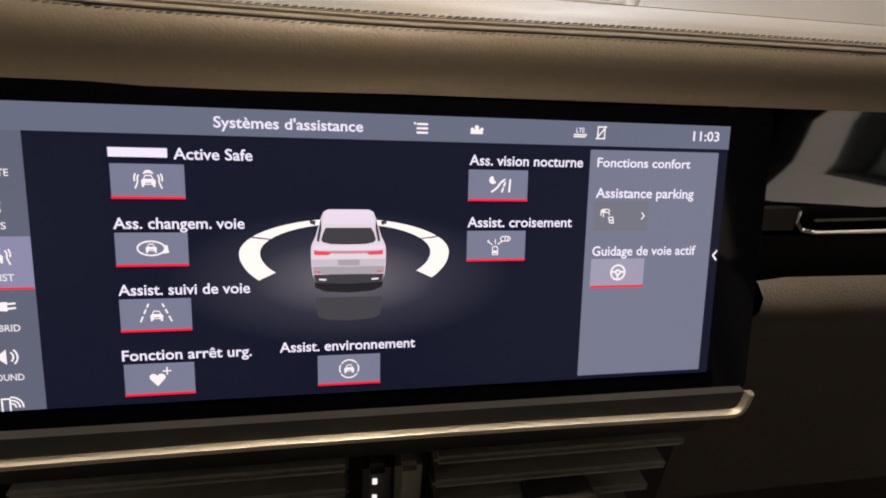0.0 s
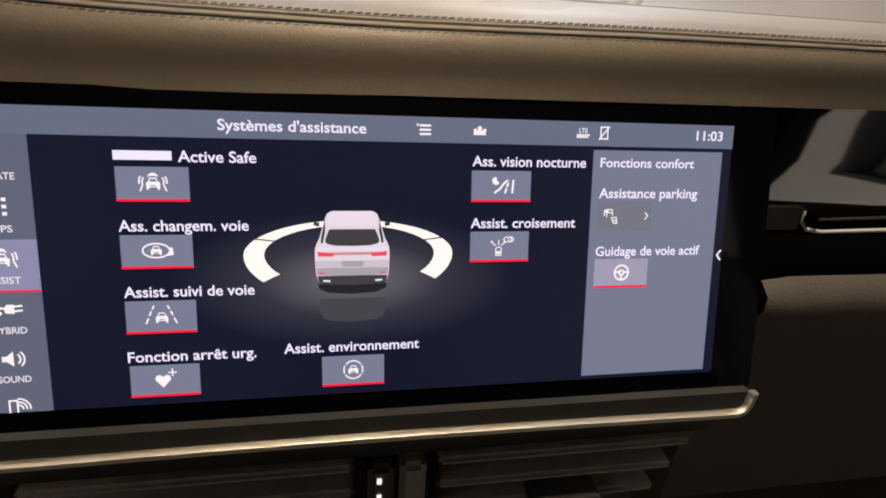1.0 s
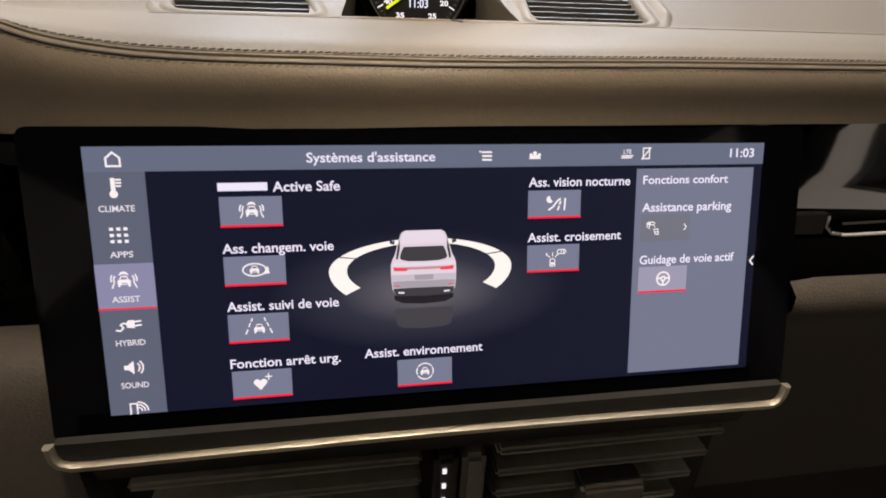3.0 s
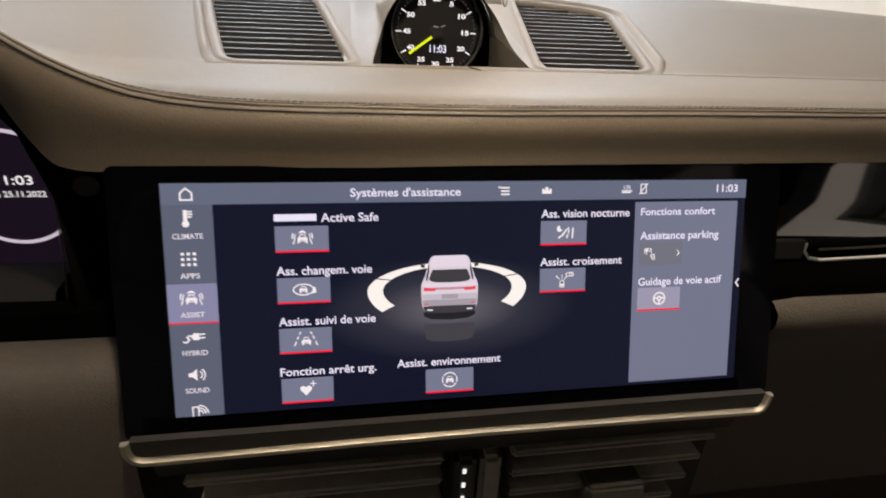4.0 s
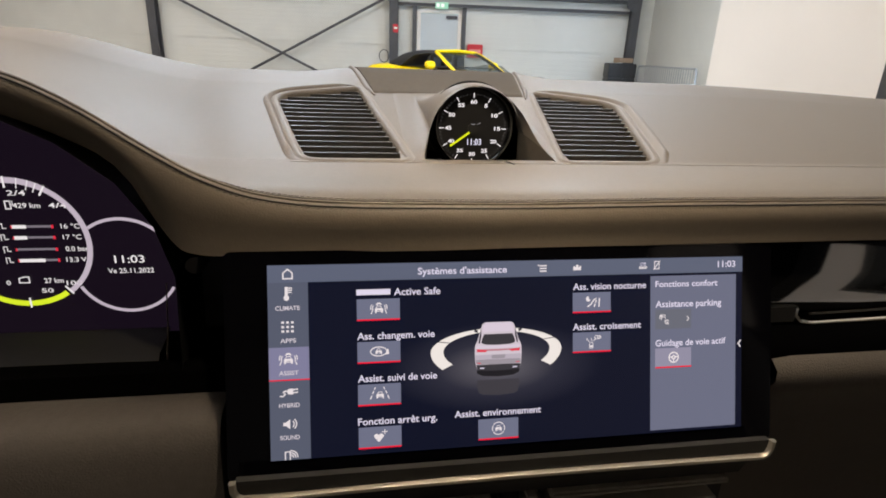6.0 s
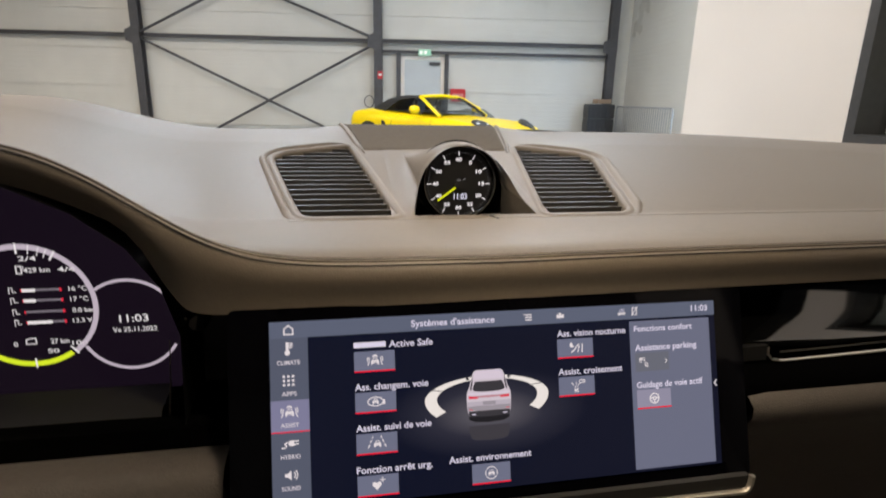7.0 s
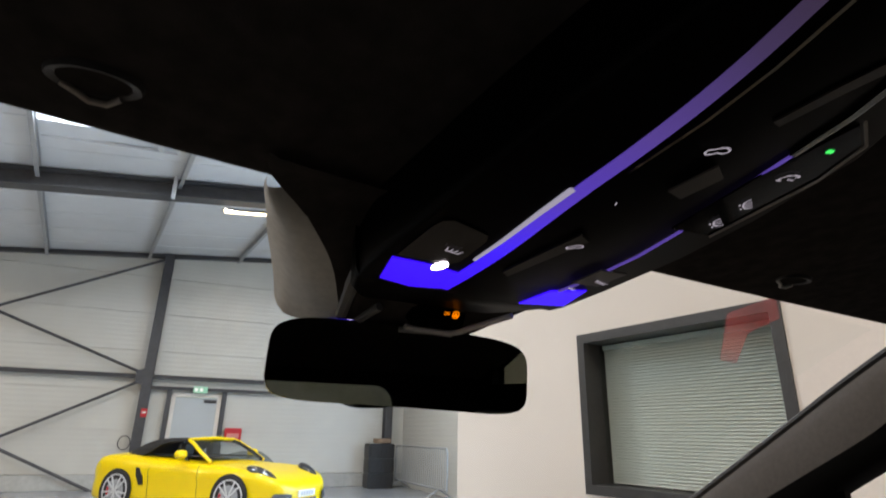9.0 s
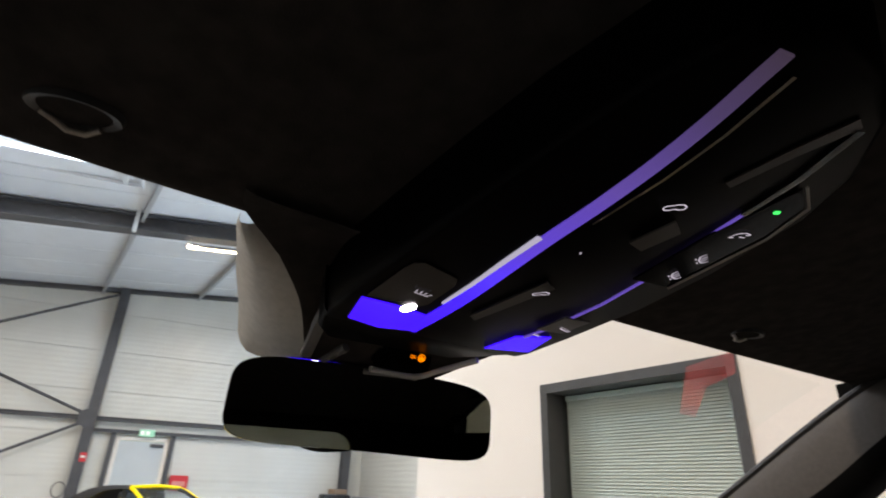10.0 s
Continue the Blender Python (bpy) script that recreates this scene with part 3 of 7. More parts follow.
# lower edge of the leather face
LOW = [(-0.80, 0.03, 1.14), (-0.40, 0.03, 1.142), (-0.33, 0.03, 1.138), (-0.28, 0.03, 1.127), (-0.252, 0.03, 1.115), (-0.227, 0.03, 1.102), (-0.212, 0.024, 1.082), (-0.203, 0.02, 1.056), (-0.185, 0.012, 1.052), (-0.14, 0.006, 1.054), (0.0, 0.004, 1.057), (0.25, 0.006, 1.058), (0.45, 0.015, 1.056), (0.62, 0.025, 1.054), (0.80, 0.05, 1.055)]


def along(curve, x):
    for a, b in zip(curve, curve[1:]):
        if x <= b[0]:
            f = (x - a[0]) / (b[0] - a[0])
            return a[1] + (b[1] - a[1]) * f, a[2] + (b[2] - a[2]) * f
    return curve[-1][1:]


def eased(curve, x, w=0.018):
    ys, zs = zip(*[along(curve, x + d * w) for d in (-1, -0.5, 0, 0.5, 1)])
    return sum(ys) / 5, sum(zs) / 5


def dash_top(x, y):
    """Height of the dashboard's upper surface."""
    base = 1.0915 if y < 0.095 else 1.0915 + (y - 0.095) * 0.19
    if y > 0.30:
        base = 1.1305 + (0.0105 + 0.006 * (1 - smooth01((abs(x) - 0.09) / 0.07))) * math.sin(min(1, (y - 0.30) / 0.12) * math.pi / 2) - 0.055 * max(0, y - 0.44)
    far = along([(-0.9, 1.085, 0), (-0.385, 1.112, 0), (-0.087, 1.121, 0), (0.21, 1.127, 0), (0.61, 1.110, 0), (0.9, 1.105, 0)], x)[0]
    base -= 0.014 * smooth01((abs(x) - 0.3) / 0.5) * smooth01(y / 0.3) if x > 0 else 0
    hood = 0.034 + 0.026 * smooth01((0.30 - y) / 0.3)
    base += hood * smooth01((-0.175 - 0.06 * smooth01(y / 0.3) - x) / 0.20)
    f = smooth01((y - 0.37) / 0.18)
    return base * (1 - f) + far * f


PSL = math.atan(0.19)
M_PAN = Matrix.Translation((0, 0.095, 1.0915)) @ Matrix.Rotation(PSL, 4, "X")
KY = 1 / math.cos(PSL)
VENT = [(0.0605, 0.002), (0.130, 0.002), (0.141, 0.045), (0.1655, 0.150), (0.156, 0.1665), (0.0925, 0.193)]


def rounded(pts, radii, n=7):
    """A closed outline with its corners rounded off, evenly enough spaced for offsets."""
    out = []
    for i, p in enumerate(pts):
        a, b, c = Vector(pts[i - 1]), Vector(p), Vector(pts[(i + 1) % len(pts)])
        u, v = (a - b), (c - b)
        r = min(radii[i], u.length * 0.45, v.length * 0.45)
        s, e = b + u.normalized() * r, b + v.normalized() * r
        for k in range(n):
            t = k / (n - 1)
            q = s * (1 - t) ** 2 + b * 2 * t * (1 - t) + e * t * t
            out.append((q.x, q.y))
        for k in range(1, 6):
            nxt, rn = pts[(i + 1) % len(pts)], radii[(i + 1) % len(pts)]
            w = Vector(pts[(i + 2) % len(pts)]) - Vector(nxt)
            rn = min(rn, v.length * 0.45, w.length * 0.45)
            s2 = Vector(nxt) + (b - Vector(nxt)).normalized() * rn
            q = e + (s2 - e) * k / 6
            out.append((q.x, q.y))
    return out


def offset(pts, d):
    """An anticlockwise outline moved outwards."""
    out = []
    for i, (x, y) in enumerate(pts):
        t = Vector(pts[(i + 1) % len(pts)]) - Vector(pts[i - 1])
        t = t.normalized() if t.length > 1e-9 else Vector((1, 0))
        out.append((x + t.y * d, y - t.x * d))
    return out


VENT_LINE = rounded([(x, y * KY) for x, y in VENT], [0.004, 0.010, 0.06, 0.012, 0.012, 0.006])


def inside(x, y, line):
    odd = False
    for i in range(len(line)):
        (xa, ya), (xb, yb) = line[i - 1], line[i]
        if (ya > y) != (yb > y) and x < xa + (xb - xa) * (y - ya) / (yb - ya):
            odd = not odd
    return odd


VENT_BED = offset(VENT_LINE, 0.0045)


def bed(x, y):
    """Whether a point lies in a vent's well or the clock's well."""
    ly = (y - 0.095) * KY
    if -0.01 < ly < 0.22 and inside(abs(x), ly, VENT_BED):
        return 1.0
    return 1.0 if abs(x) < 0.050 and 0.004 < ly < 0.15 else 0.0


XS = [-0.80 + 0.59 * i / 70 for i in range(70)] + [-0.21 + 0.42 * i / 160 for i in range(160)] + [0.21 + 0.59 * i / 60 for i in range(61)]
rings = []
for x in XS:
    sy, sz = eased(SEAM, x)
    ly, lz = eased(LOW, x, 0.010)
    col = []
    # leather face from its lower edge up to the seam
    for k in range(9):
        f = k / 8
        col.append((x, ly - 0.001 + (sy - ly + 0.001) * (1 - (1 - f) ** 1.7) - 0.0036 * math.sin(f * f * math.pi), lz + (sz - 0.0012 - lz) * f))
    col.append((x, sy + 0.0018, sz - 0.0004))
    # padded roll above the seam
    edge = 0.075
    for k in range(1, 9):
        a = k / 8
        yy = sy + edge * a
        zt = dash_top(x, yy)
        rise = 1 - (1 - a) ** 3.2
        col.append((x, yy - 0.004 * math.sin(a * math.pi), sz + 0.001 + (zt - sz - 0.001) * rise))
    yb = sy + edge
    reach = 0.555 - 0.30 * max(0.0, (abs(x) - 0.25)) ** 1.5 * 1.3
    for k in range(1, 111):
        yy = yb + (reach - yb) * k / 110
        zt = dash_top(x, yy)
        # the bed under the centre panel
        dip = bed(x, yy)
        col.append((x, yy, zt - 0.045 * dip))
    col.append((x, reach + 0.02, dash_top(x, reach) - 0.05))
    rings.append(col)
dash = thing("dashboard", "taupe leather-covered dashboard with a stitched padded edge", "dashboard", kind="structure")
bm = bmesh.new()
loft(bm, rings, closed=False, caps=False)
part("dash_pad", bm, LEATHER, dash, angle=60)
# piped seam, its crease shade drawn as dark lines, and fine stitches on both sides


def by_seam(x, d):
    """A point on the leather, d above the seam (or below it)."""
    sy, sz = eased(SEAM, x)
    at = Vector((x, sy + 0.0018, sz - 0.0004))
    if d > 0:
        up = Vector((x, sy + 0.0078, sz + 0.001 + (dash_top(x, sy + 0.0094) - sz - 0.001) * 0.348))
        return at + (up - at).normalized() * d + Vector((0, -0.0001, 0.0003))
    ly, lz = eased(LOW, x, 0.010)
    dn = Vector((x, sy - 0.0022, lz + (sz - 0.0012 - lz) * 0.875))
    at = Vector((x, sy, sz - 0.0012))
    return at + (dn - at).normalized() * -d + Vector((0, -0.0003, 0))


LINE_X = [-0.79 + 1.55 * k / 260 for k in range(261)]
for d, r, material in ((0.0013, 0.00055, JOINT_SHADE), (-0.0011, 0.0006, JOINT_SHADE), (0.0001, 0.0009, LEATHER)):
    bm = bmesh.new()
    tube(bm, [by_seam(x, d) for x in LINE_X], r, 6)
    part("crease_shade" if material is JOINT_SHADE else "seam_piping", bm, material, dash)
for off in (0.0028, -0.0026):
    bm = bmesh.new()
    x = -0.40
    while x < 0.5:
        tube(bm, [by_seam(x, off), by_seam(x + 0.0021, off + 0.0005)], 0.00028, 5)
        x += 0.0031
    tagged(part("stitch_row", bm, THREAD, dash, "fine dark stitching"), kind="stuff")
# a short cut across the pad in front of the clock
bm = bmesh.new()
tube(bm, [(0.012 + 0.004 * k / 6, 0.094 - 0.011 * k / 6, 1.0918 - 0.0002 * k / 6) for k in range(7)], 0.0006, 6)
part("pad_joint", bm, BLACK_PLASTIC, dash)
bm = bmesh.new()
tube(bm, [(-0.14 + 0.64 * k / 60, 0.0868, dash_top(-0.14 + 0.64 * k / 60, 0.0868) - 0.0002) for k in range(61)], 0.0006, 5)
part("pad_joint", bm, SOFT_GREY, dash)

bm = bmesh.new()
tube(bm, [(x, y, dash_top(x, y) + 0.0002) for x, y in [(-0.255 - 0.05 * k / 10, 0.520 - 0.075 * k / 10 - 0.012 * math.sin(k / 10 * 1.5)) for k in range(11)]], 0.0009, 6)
part("pad_joint", bm, JOINT_SHADE, dash)

# centre panel: speaker vents, clock well
panel = thing("centre_panel", "taupe soft-touch panel with two slatted vents round a clock", "dash panel", kind="structure")
for sx in (1, -1):
    rows = []
    for grow, z, bead in ((-0.0005, -0.020, 0), (-0.0002, -0.002, 0), (0.0008, 0.0008, 0), (0.0025, 0.0016, 0), (0.0062, 0.0014, 0), (0.0072, 0.0006, 0), (0.0080, 0.0006, 0.3), (0.0093, 0.0006, 1.0), (0.0112, 0.0004, 1.15), (0.0130, 0.0, 0.7), (0.0142, -0.0012, 0), (0.016, -0.006, 0)):
        ring = []
        base, moved = VENT_LINE, offset(VENT_LINE, grow)
        for (bx, by), (mx, my) in zip(base, moved):
            outer = smooth01((bx - 0.085) / 0.03) * smooth01((by - 0.004) / 0.02)
            if grow > 0.0093:
                outer2 = 0.6 + 0.4 * smooth01((bx - 0.09) / 0.03)
                mx, my = bx + (mx - bx) * outer2, by + (my - by) * outer2
            if sx > 0 and grow > 0.007:
                mx += 0.0045 * outer * min(1.0, (grow - 0.007) / 0.004)
            ring.append((sx * mx, my, z + 0.0030 * bead * outer))
        rows.append(ring)
    bm = bmesh.new()
    loft(bm, rows, caps=False)
    bmesh.ops.transform(bm, matrix=M_PAN, verts=bm.verts[:])
    bmesh.ops.recalc_face_normals(bm, faces=bm.faces[:])
    part("vent_rim", bm, LEATHER, panel, angle=80)
    bm = bmesh.new()
    prism(bm, [(sx * x, y) for x, y in offset(VENT_LINE, 0.003)][::sx], -0.022, -0.019, M_PAN)
    part("vent_floor", bm, GRILLE, panel)
    n = 16
    ym = max(p[1] for p in VENT_LINE)
    for k in range(n):
        yy = (k + 0.6) / n * ym
        xs = []
        for i in range(len(VENT_LINE)):
            (xa, ya), (xb, yb) = VENT_LINE[i - 1], VENT_LINE[i]
            if (ya - yy) * (yb - yy) < 0:
                xs.append(xa + (xb - xa) * (yy - ya) / (yb - ya))
        if len(xs) < 2:
            continue
        x0, x1 = min(xs) - 0.003, max(xs) + 0.003
        bm = bmesh.new()
        bm_box(bm, x1 - x0, 0.0016, 0.0042, sx * (x0 + x1) / 2, yy, -0.0040, M_PAN)
        part("slat", bm, SLAT, panel)


def on_dash(x, ly, lift):
    y = 0.095 + ly / KY
    return (x, y, dash_top(x, y) + lift)


# darker cover behind the clock, with a soft ridge down each side
bm = bmesh.new()
rows = []
for k in range(25):
    ly = 0.177 + 0.130 * k / 24
    w = 0.0755 + 0.019 * k / 24
    e = 0.0012 if 0 < k else -0.002
    rows.append([on_dash(-w - 0.001, ly, -0.002)] + [on_dash(-w + 2 * w * j / 16, ly, e) for j in range(17)] + [on_dash(w + 0.001, ly, -0.002)])
loft(bm, rows, closed=False, caps=False)
part("rear_cover", bm, SOFT_DARK, panel, "darker textured cover", angle=60)
for sx in (-1, 1):
    bm = bmesh.new()
    tube(bm, [on_dash(sx * (0.0795 + 0.020 * k / 16 + 0.003 * max(0, 3 - k) / -3), 0.172 + 0.133 * k / 16, 0.0004) for k in range(17)], 0.0024, 8, [0.0008, 0.0017, 0.0024] + [0.0024] * 14)
    part("cover_ridge", bm, LEATHER, panel, angle=80)

# hood over the clock: arch behind, side skirts running forward beside the well


HR = 0.0372


def hump(x):
    """Section of the hood above the panel."""
    x = abs(x)
    if x < HR:
        return 0.0045 + 0.0367 * math.sqrt(1.0 - (x / HR) ** 2 * 0.998)
    f = max(0.0, (0.064 - x) / (0.064 - HR))
    return 0.0049 * f ** 3.2 + lift(x)


def lift(x):
    return 0.00125 * min(1.0, 3 * max(0.0, (0.064 - abs(x)) / (0.064 - HR)))


ARCH_X = [HR * math.sin(math.pi / 2 * j / 20) for j in range(21)] + [HR + (0.064 - HR) * j / 10 for j in range(1, 11)]
ARCH_X = [-x for x in ARCH_X[:0:-1]] + ARCH_X
bm = bmesh.new()
rows = []
for k in range(26):
    f = k / 25
    ly = 0.0585 + 0.125 * f
    g = 1 - 0.99 * smooth01(f * 1.02)
    rows.append([(x, ly, (hump(x) - lift(x)) * g + lift(x) - 0.0008) for x in ARCH_X])
loft(bm, rows, closed=False, caps=False)
crown = [p for p in rows[0] if abs(p[0]) < HR + 0.0001]
lip = [1 - (x / HR) ** 2 for x, y, z in crown]
loft(bm, [[(x, y + 0.001, z - 0.002 * w) for (x, y, z), w in zip(crown, lip)], [(x, y - 0.0012, z - 0.0008 * w) for (x, y, z), w in zip(crown, lip)], crown], closed=False, caps=False)
# flanks sweep forward and down from the crown to the padded edge
well = bmesh.new()
for sx in (-1, 1):
    rows, down = [], []
    for k in range(25):
        f = k / 24
        ly = -0.001 + 0.0595 * f
        xe = HR + (0.0135 if sx > 0 else 0.0095) * (1 - smooth01(f))
        hb = 0.0012 + 0.0049 * smooth01(f * 1.3)
        top = math.pi / 2 * f ** 4
        row = []
        for j in range(10):
            a = top * (1 - j / 9)
            row.append((sx * (xe - HR * (1 - math.cos(a))), ly, hb - 0.0008 + 0.0351 * math.sin(a)))
        for j in range(1, 13):
            row.append((sx * (xe + (0.064 - xe) * j / 12), ly, max(0.0, hb - 0.0012) * (1 - j / 12) ** 3.2 + 0.00125 * min(1.0, 3 * (1 - j / 12)) - 0.0008))
        rows.append(row)
        down.append([(sx * (xe + 0.004), ly, -0.05), (sx * (xe + 0.0006), ly, hb - 0.004), (sx * xe, ly, hb - 0.0006)])
    loft(bm, rows, closed=False, caps=False)
    loft(well, down, closed=False, caps=False)
bmesh.ops.transform(well, matrix=M_PAN, verts=well.verts[:])
part("well_wall", well, SOFT_DARK, panel, angle=60)
bmesh.ops.remove_doubles(bm, verts=bm.verts[:], dist=0.00002)
bmesh.ops.transform(bm, matrix=M_PAN, verts=bm.verts[:])
bmesh.ops.recalc_face_normals(bm, faces=bm.faces[:])
part("clock_hood", bm, LEATHER, panel, angle=80)
bm = bmesh.new()
prism(bm, [(-0.045, -0.001), (0.045, -0.001), (0.045, 0.10), (-0.045, 0.10)], -0.046, -0.042, M_PAN)
part("well_floor", bm, BLACK_PLASTIC, panel)
bm = bmesh.new()
tube(bm, [(-0.046 + 0.092 * k / 10, 0.0935, 1.0900) for k in range(11)], 0.0018, 8)
part("well_edge", bm, LEATHER, panel)
bm = bmesh.new()
ring_mesh(bm, 0.0366, 0.029, -0.012, -0.009, 0.0, 360.0, 48, 0.0, 0.0016)
part("clock_tunnel", bm, GRILLE, panel, m=Matrix.Translation((0.0, 0.157, 1.1071)) @ pose(0, 0, 0, 90 - 4))

# ---- dash clock ----
CK = Matrix.Translation((0.0, 0.157, 1.1071)) @ pose(0, 0, 0, 90 - 4)
clock = thing("dash_clock", "round black dashboard clock with white marks and a yellow pointer", "clock", CK)
bm = bmesh.new()
rows = []
for r, z in ((0.0298, 0.0), (0.0301, 0.002), (0.0305, 0.0030), (0.0311, 0.0034), (0.0317, 0.0028), (0.0321, 0.0010), (0.0323, -0.003), (0.0325, -0.02), (0.028, -0.035)):
    rows.append([(*p, z) for p in disc(r, 64, 0.0, 0.0016)])
loft(bm, rows, caps=False)
part("bezel", bm, PIANO, clock)
bm = bmesh.new()
prism(bm, disc(0.0302, 64, 0.0, 0.0016), -0.004, 0.0)
part("dial", bm, mat("clock_dial", (0.012, 0.012, 0.013), 0.35, vary=0.1, scale=200), clock)
WHITE_GLOW = glow("white_marks", (0.9, 0.92, 0.95), 0.75)
YELLOW_GLOW = glow("yellow_pointer", (0.72, 0.85, 0.02), 0.8)
DIM_GLOW = glow("dim_marks", (0.5, 0.52, 0.55), 0.3)


def letters(body, width, height, name="lettering", bold=0.010):
    """A flat mesh of built-in lettering, centred, fitted to a width and a cap height."""
    cu = bpy.data.curves.new(name, "FONT")
    cu.body, cu.size, cu.align_x, cu.align_y = body, 1.0, "CENTER", "CENTER"
    cu.resolution_u, cu.offset = 3, bold
    ob = bpy.data.objects.new(name, cu)
    me = bpy.data.meshes.new_from_object(ob)
    bpy.data.objects.remove(ob)
    bm = bmesh.new()
    bm.from_mesh(me)
    bpy.data.meshes.remove(me)
    xs = [v.co.x for v in bm.verts]
    w, cx = max(xs) - min(xs), (max(xs) + min(xs)) / 2
    for v in bm.verts:
        v.co.x = (v.co.x - cx) * width / w
        v.co.y = v.co.y * height / 0.70
    return bm


def put_letters(body, x, y, width, height, z, material, parent, m=None, name="lettering", bold=0.0):
    bm = letters(body, width, height, bold=0.010 + bold)
    for v in bm.verts:
        v.co += Vector((x, y, z))
    return part(name, bm, material, parent, m=m)


for k in range(12):
    a = radians(90 - 30 * k)
    bm = bmesh.new()
    stroke(bm, [(0.0246 * math.cos(a), 0.0246 * math.sin(a)), (0.0280 * math.cos(a), 0.0280 * math.sin(a))], 0.0008, 0.0004)
    part("hour_mark", bm, WHITE_GLOW, clock)
    txt = str(60 if k == 0 else 5 * k)
    put_letters(txt, 0.0207 * math.cos(a), 0.0211 * math.sin(a), 0.0025 * len(txt) + 0.0004, 0.0029, 0.0004, WHITE_GLOW, clock, name="numeral", bold=0.03)
for k in range(60):
    if k % 5:
        a = radians(6 * k)
        bm = bmesh.new()
        stroke(bm, [(0.0266 * math.cos(a), 0.0266 * math.sin(a)), (0.0279 * math.cos(a), 0.0279 * math.sin(a))], 0.00022, 0.0004)
        part("minute_mark", bm, DIM_GLOW, clock)
bm = bmesh.new()
stroke(bm, [(-0.003, -0.0030), (-0.0185, -0.0140)], 0.0017, 0.0024)
part("pointer", bm, YELLOW_GLOW, clock, "yellow pointer")
bm = bmesh.new()
prism(bm, disc(0.0045, 24), 0.0004, 0.0032)
part("hub", bm, BLACK_PLASTIC, clock)
put_letters("11:03", 0.0015, -0.0112, 0.0118, 0.0050, 0.001, glow("blue_white_digits", (0.75, 0.8, 1.0), 0.9), clock, name="digits")
bm = bmesh.new()
stroke(bm, [(-0.002, 0.0035), (0.001, 0.0035)], 0.0008, 0.0034), stroke(bm, [(0.003, 0.0035), (0.0055, 0.0045)], 0.0006, 0.0034)
part("hub_print", bm, DIM_GLOW, clock)

bm = bmesh.new()
ring_mesh(bm, 0.0318, 0.0309, 0.0058, 0.0066, y=0.0016, n=64)
part("bezel_ring", bm, mat("dark_satin_ring", (0.16, 0.155, 0.145), 0.35, 0.8, vary=0.1, scale=90), clock)

# ---- black fascia, side pads, cluster ----
fascia = thing("dash_fascia", "gloss black fascia band across the dashboard", "fascia", kind="structure")


def band(name, xs, prof, material, parent, label=""):
    bm = bmesh.new()
    loft(bm, [[(x, y, z) for y, z in prof(x)] for x in xs], closed=False, caps=False)
    return part(name, bm, material, parent, label, angle=50)


RX = [0.166 + 0.65 * i / 40 for i in range(41)]


def bow(x):
    return 0.09 * max(0.0, x - 0.3) ** 2


band("passenger_band", RX, lambda x: [(0.030 + bow(x), 1.060), (0.0245 + bow(x), 1.0575), (0.0235 + bow(x), 1.049), (0.0175 + bow(x), 1.030), (0.0115 + bow(x), 1.0115), (0.010 + bow(x), 1.0095), (0.022 + bow(x), 1.0085)], PIANO_BAND, fascia, "gloss black passenger band")
band("passenger_band", RX, lambda x: [(0.022 + bow(x), 0.9985), (0.008 + bow(x), 0.9965), (0.006 + bow(x), 0.9945), (0.002 + bow(x), 0.982), (-0.001 + bow(x), 0.975), (0.01, 0.95)], CONSOLE_BLACK, fascia, "black lower passenger band")
bm = bmesh.new()
bm_box(bm, 0.64, 0.004, 0.10, 0.49, 0.038, 1.01)
part("vent_backing", bm, GRILLE, fascia)
bm = bmesh.new()
bm_box(bm, 0.036, 0.03, 0.0115, 0.185, 0.021, 1.004)
part("passenger_band_end", bm, GRILLE, fascia)
LX = [-0.60 + 0.425 * i / 20 for i in range(21)]
band("driver_band", LX, lambda x: [(0.07, 0.962), (0.05, 0.965), (0.03, 0.974), (0.022, 0.972), (0.02, 0.95)], SENSOR_BLACK, fascia)
bm = bmesh.new()
prism(bm, [(-0.213, 1.075), (-0.165, 1.075), (-0.165, 0.90), (-0.196, 0.90), (-0.206, 0.99)], 0, 0.01, Matrix(((1, 0, 0, 0), (0, 0, 1, 0.052), (0, 1, 0, 0), (0, 0, 0, 1))))
part("driver_filler", bm, GLASS_BLACK, fascia)
bm = bmesh.new()
bm_box(bm, 1.5, 0.02, 0.5, 0, 0.09, 0.78)
part("backing", bm, BLACK_PLASTIC, fascia)
# slim passenger vent with a chrome lip
pv = thing("passenger_vent", "slim passenger air vent with a chrome lip", "air vent", kind="")
bm = bmesh.new()
pth = [(0.203, 1.009), (0.2035, 1.003), (0.208, 0.9985), (0.217, 0.9968), (0.26, 0.9978), (0.33, 1.0), (0.42, 1.002)]
tube(bm, [(x, 0.0065, z) for x, z in pth], 0.0015, 8)
part("chrome_lip", bm, CHROME, pv)
bm = bmesh.new()
tube(bm, [(x, 0.009, z + 0.0055) for x, z in pth[3:]], 0.0009, 6)
part("chrome_line", bm, SLAT, pv)
bm = bevelled(0.23, 0.02, 0.013, 0.005, 3, 0.322, 0.028, 1.0045)
part("vent_slot", bm, GRILLE, pv)
# upright chrome strip beside the display
bm = bmesh.new()
tube(bm, [(0.1685, 0.012, 1.054), (0.169, 0.010, 1.04), (0.1705, 0.005, 1.02), (0.172, 0.002, 1.008)], 0.0011, 6)
part("upright_trim", bm, CHROME, fascia)

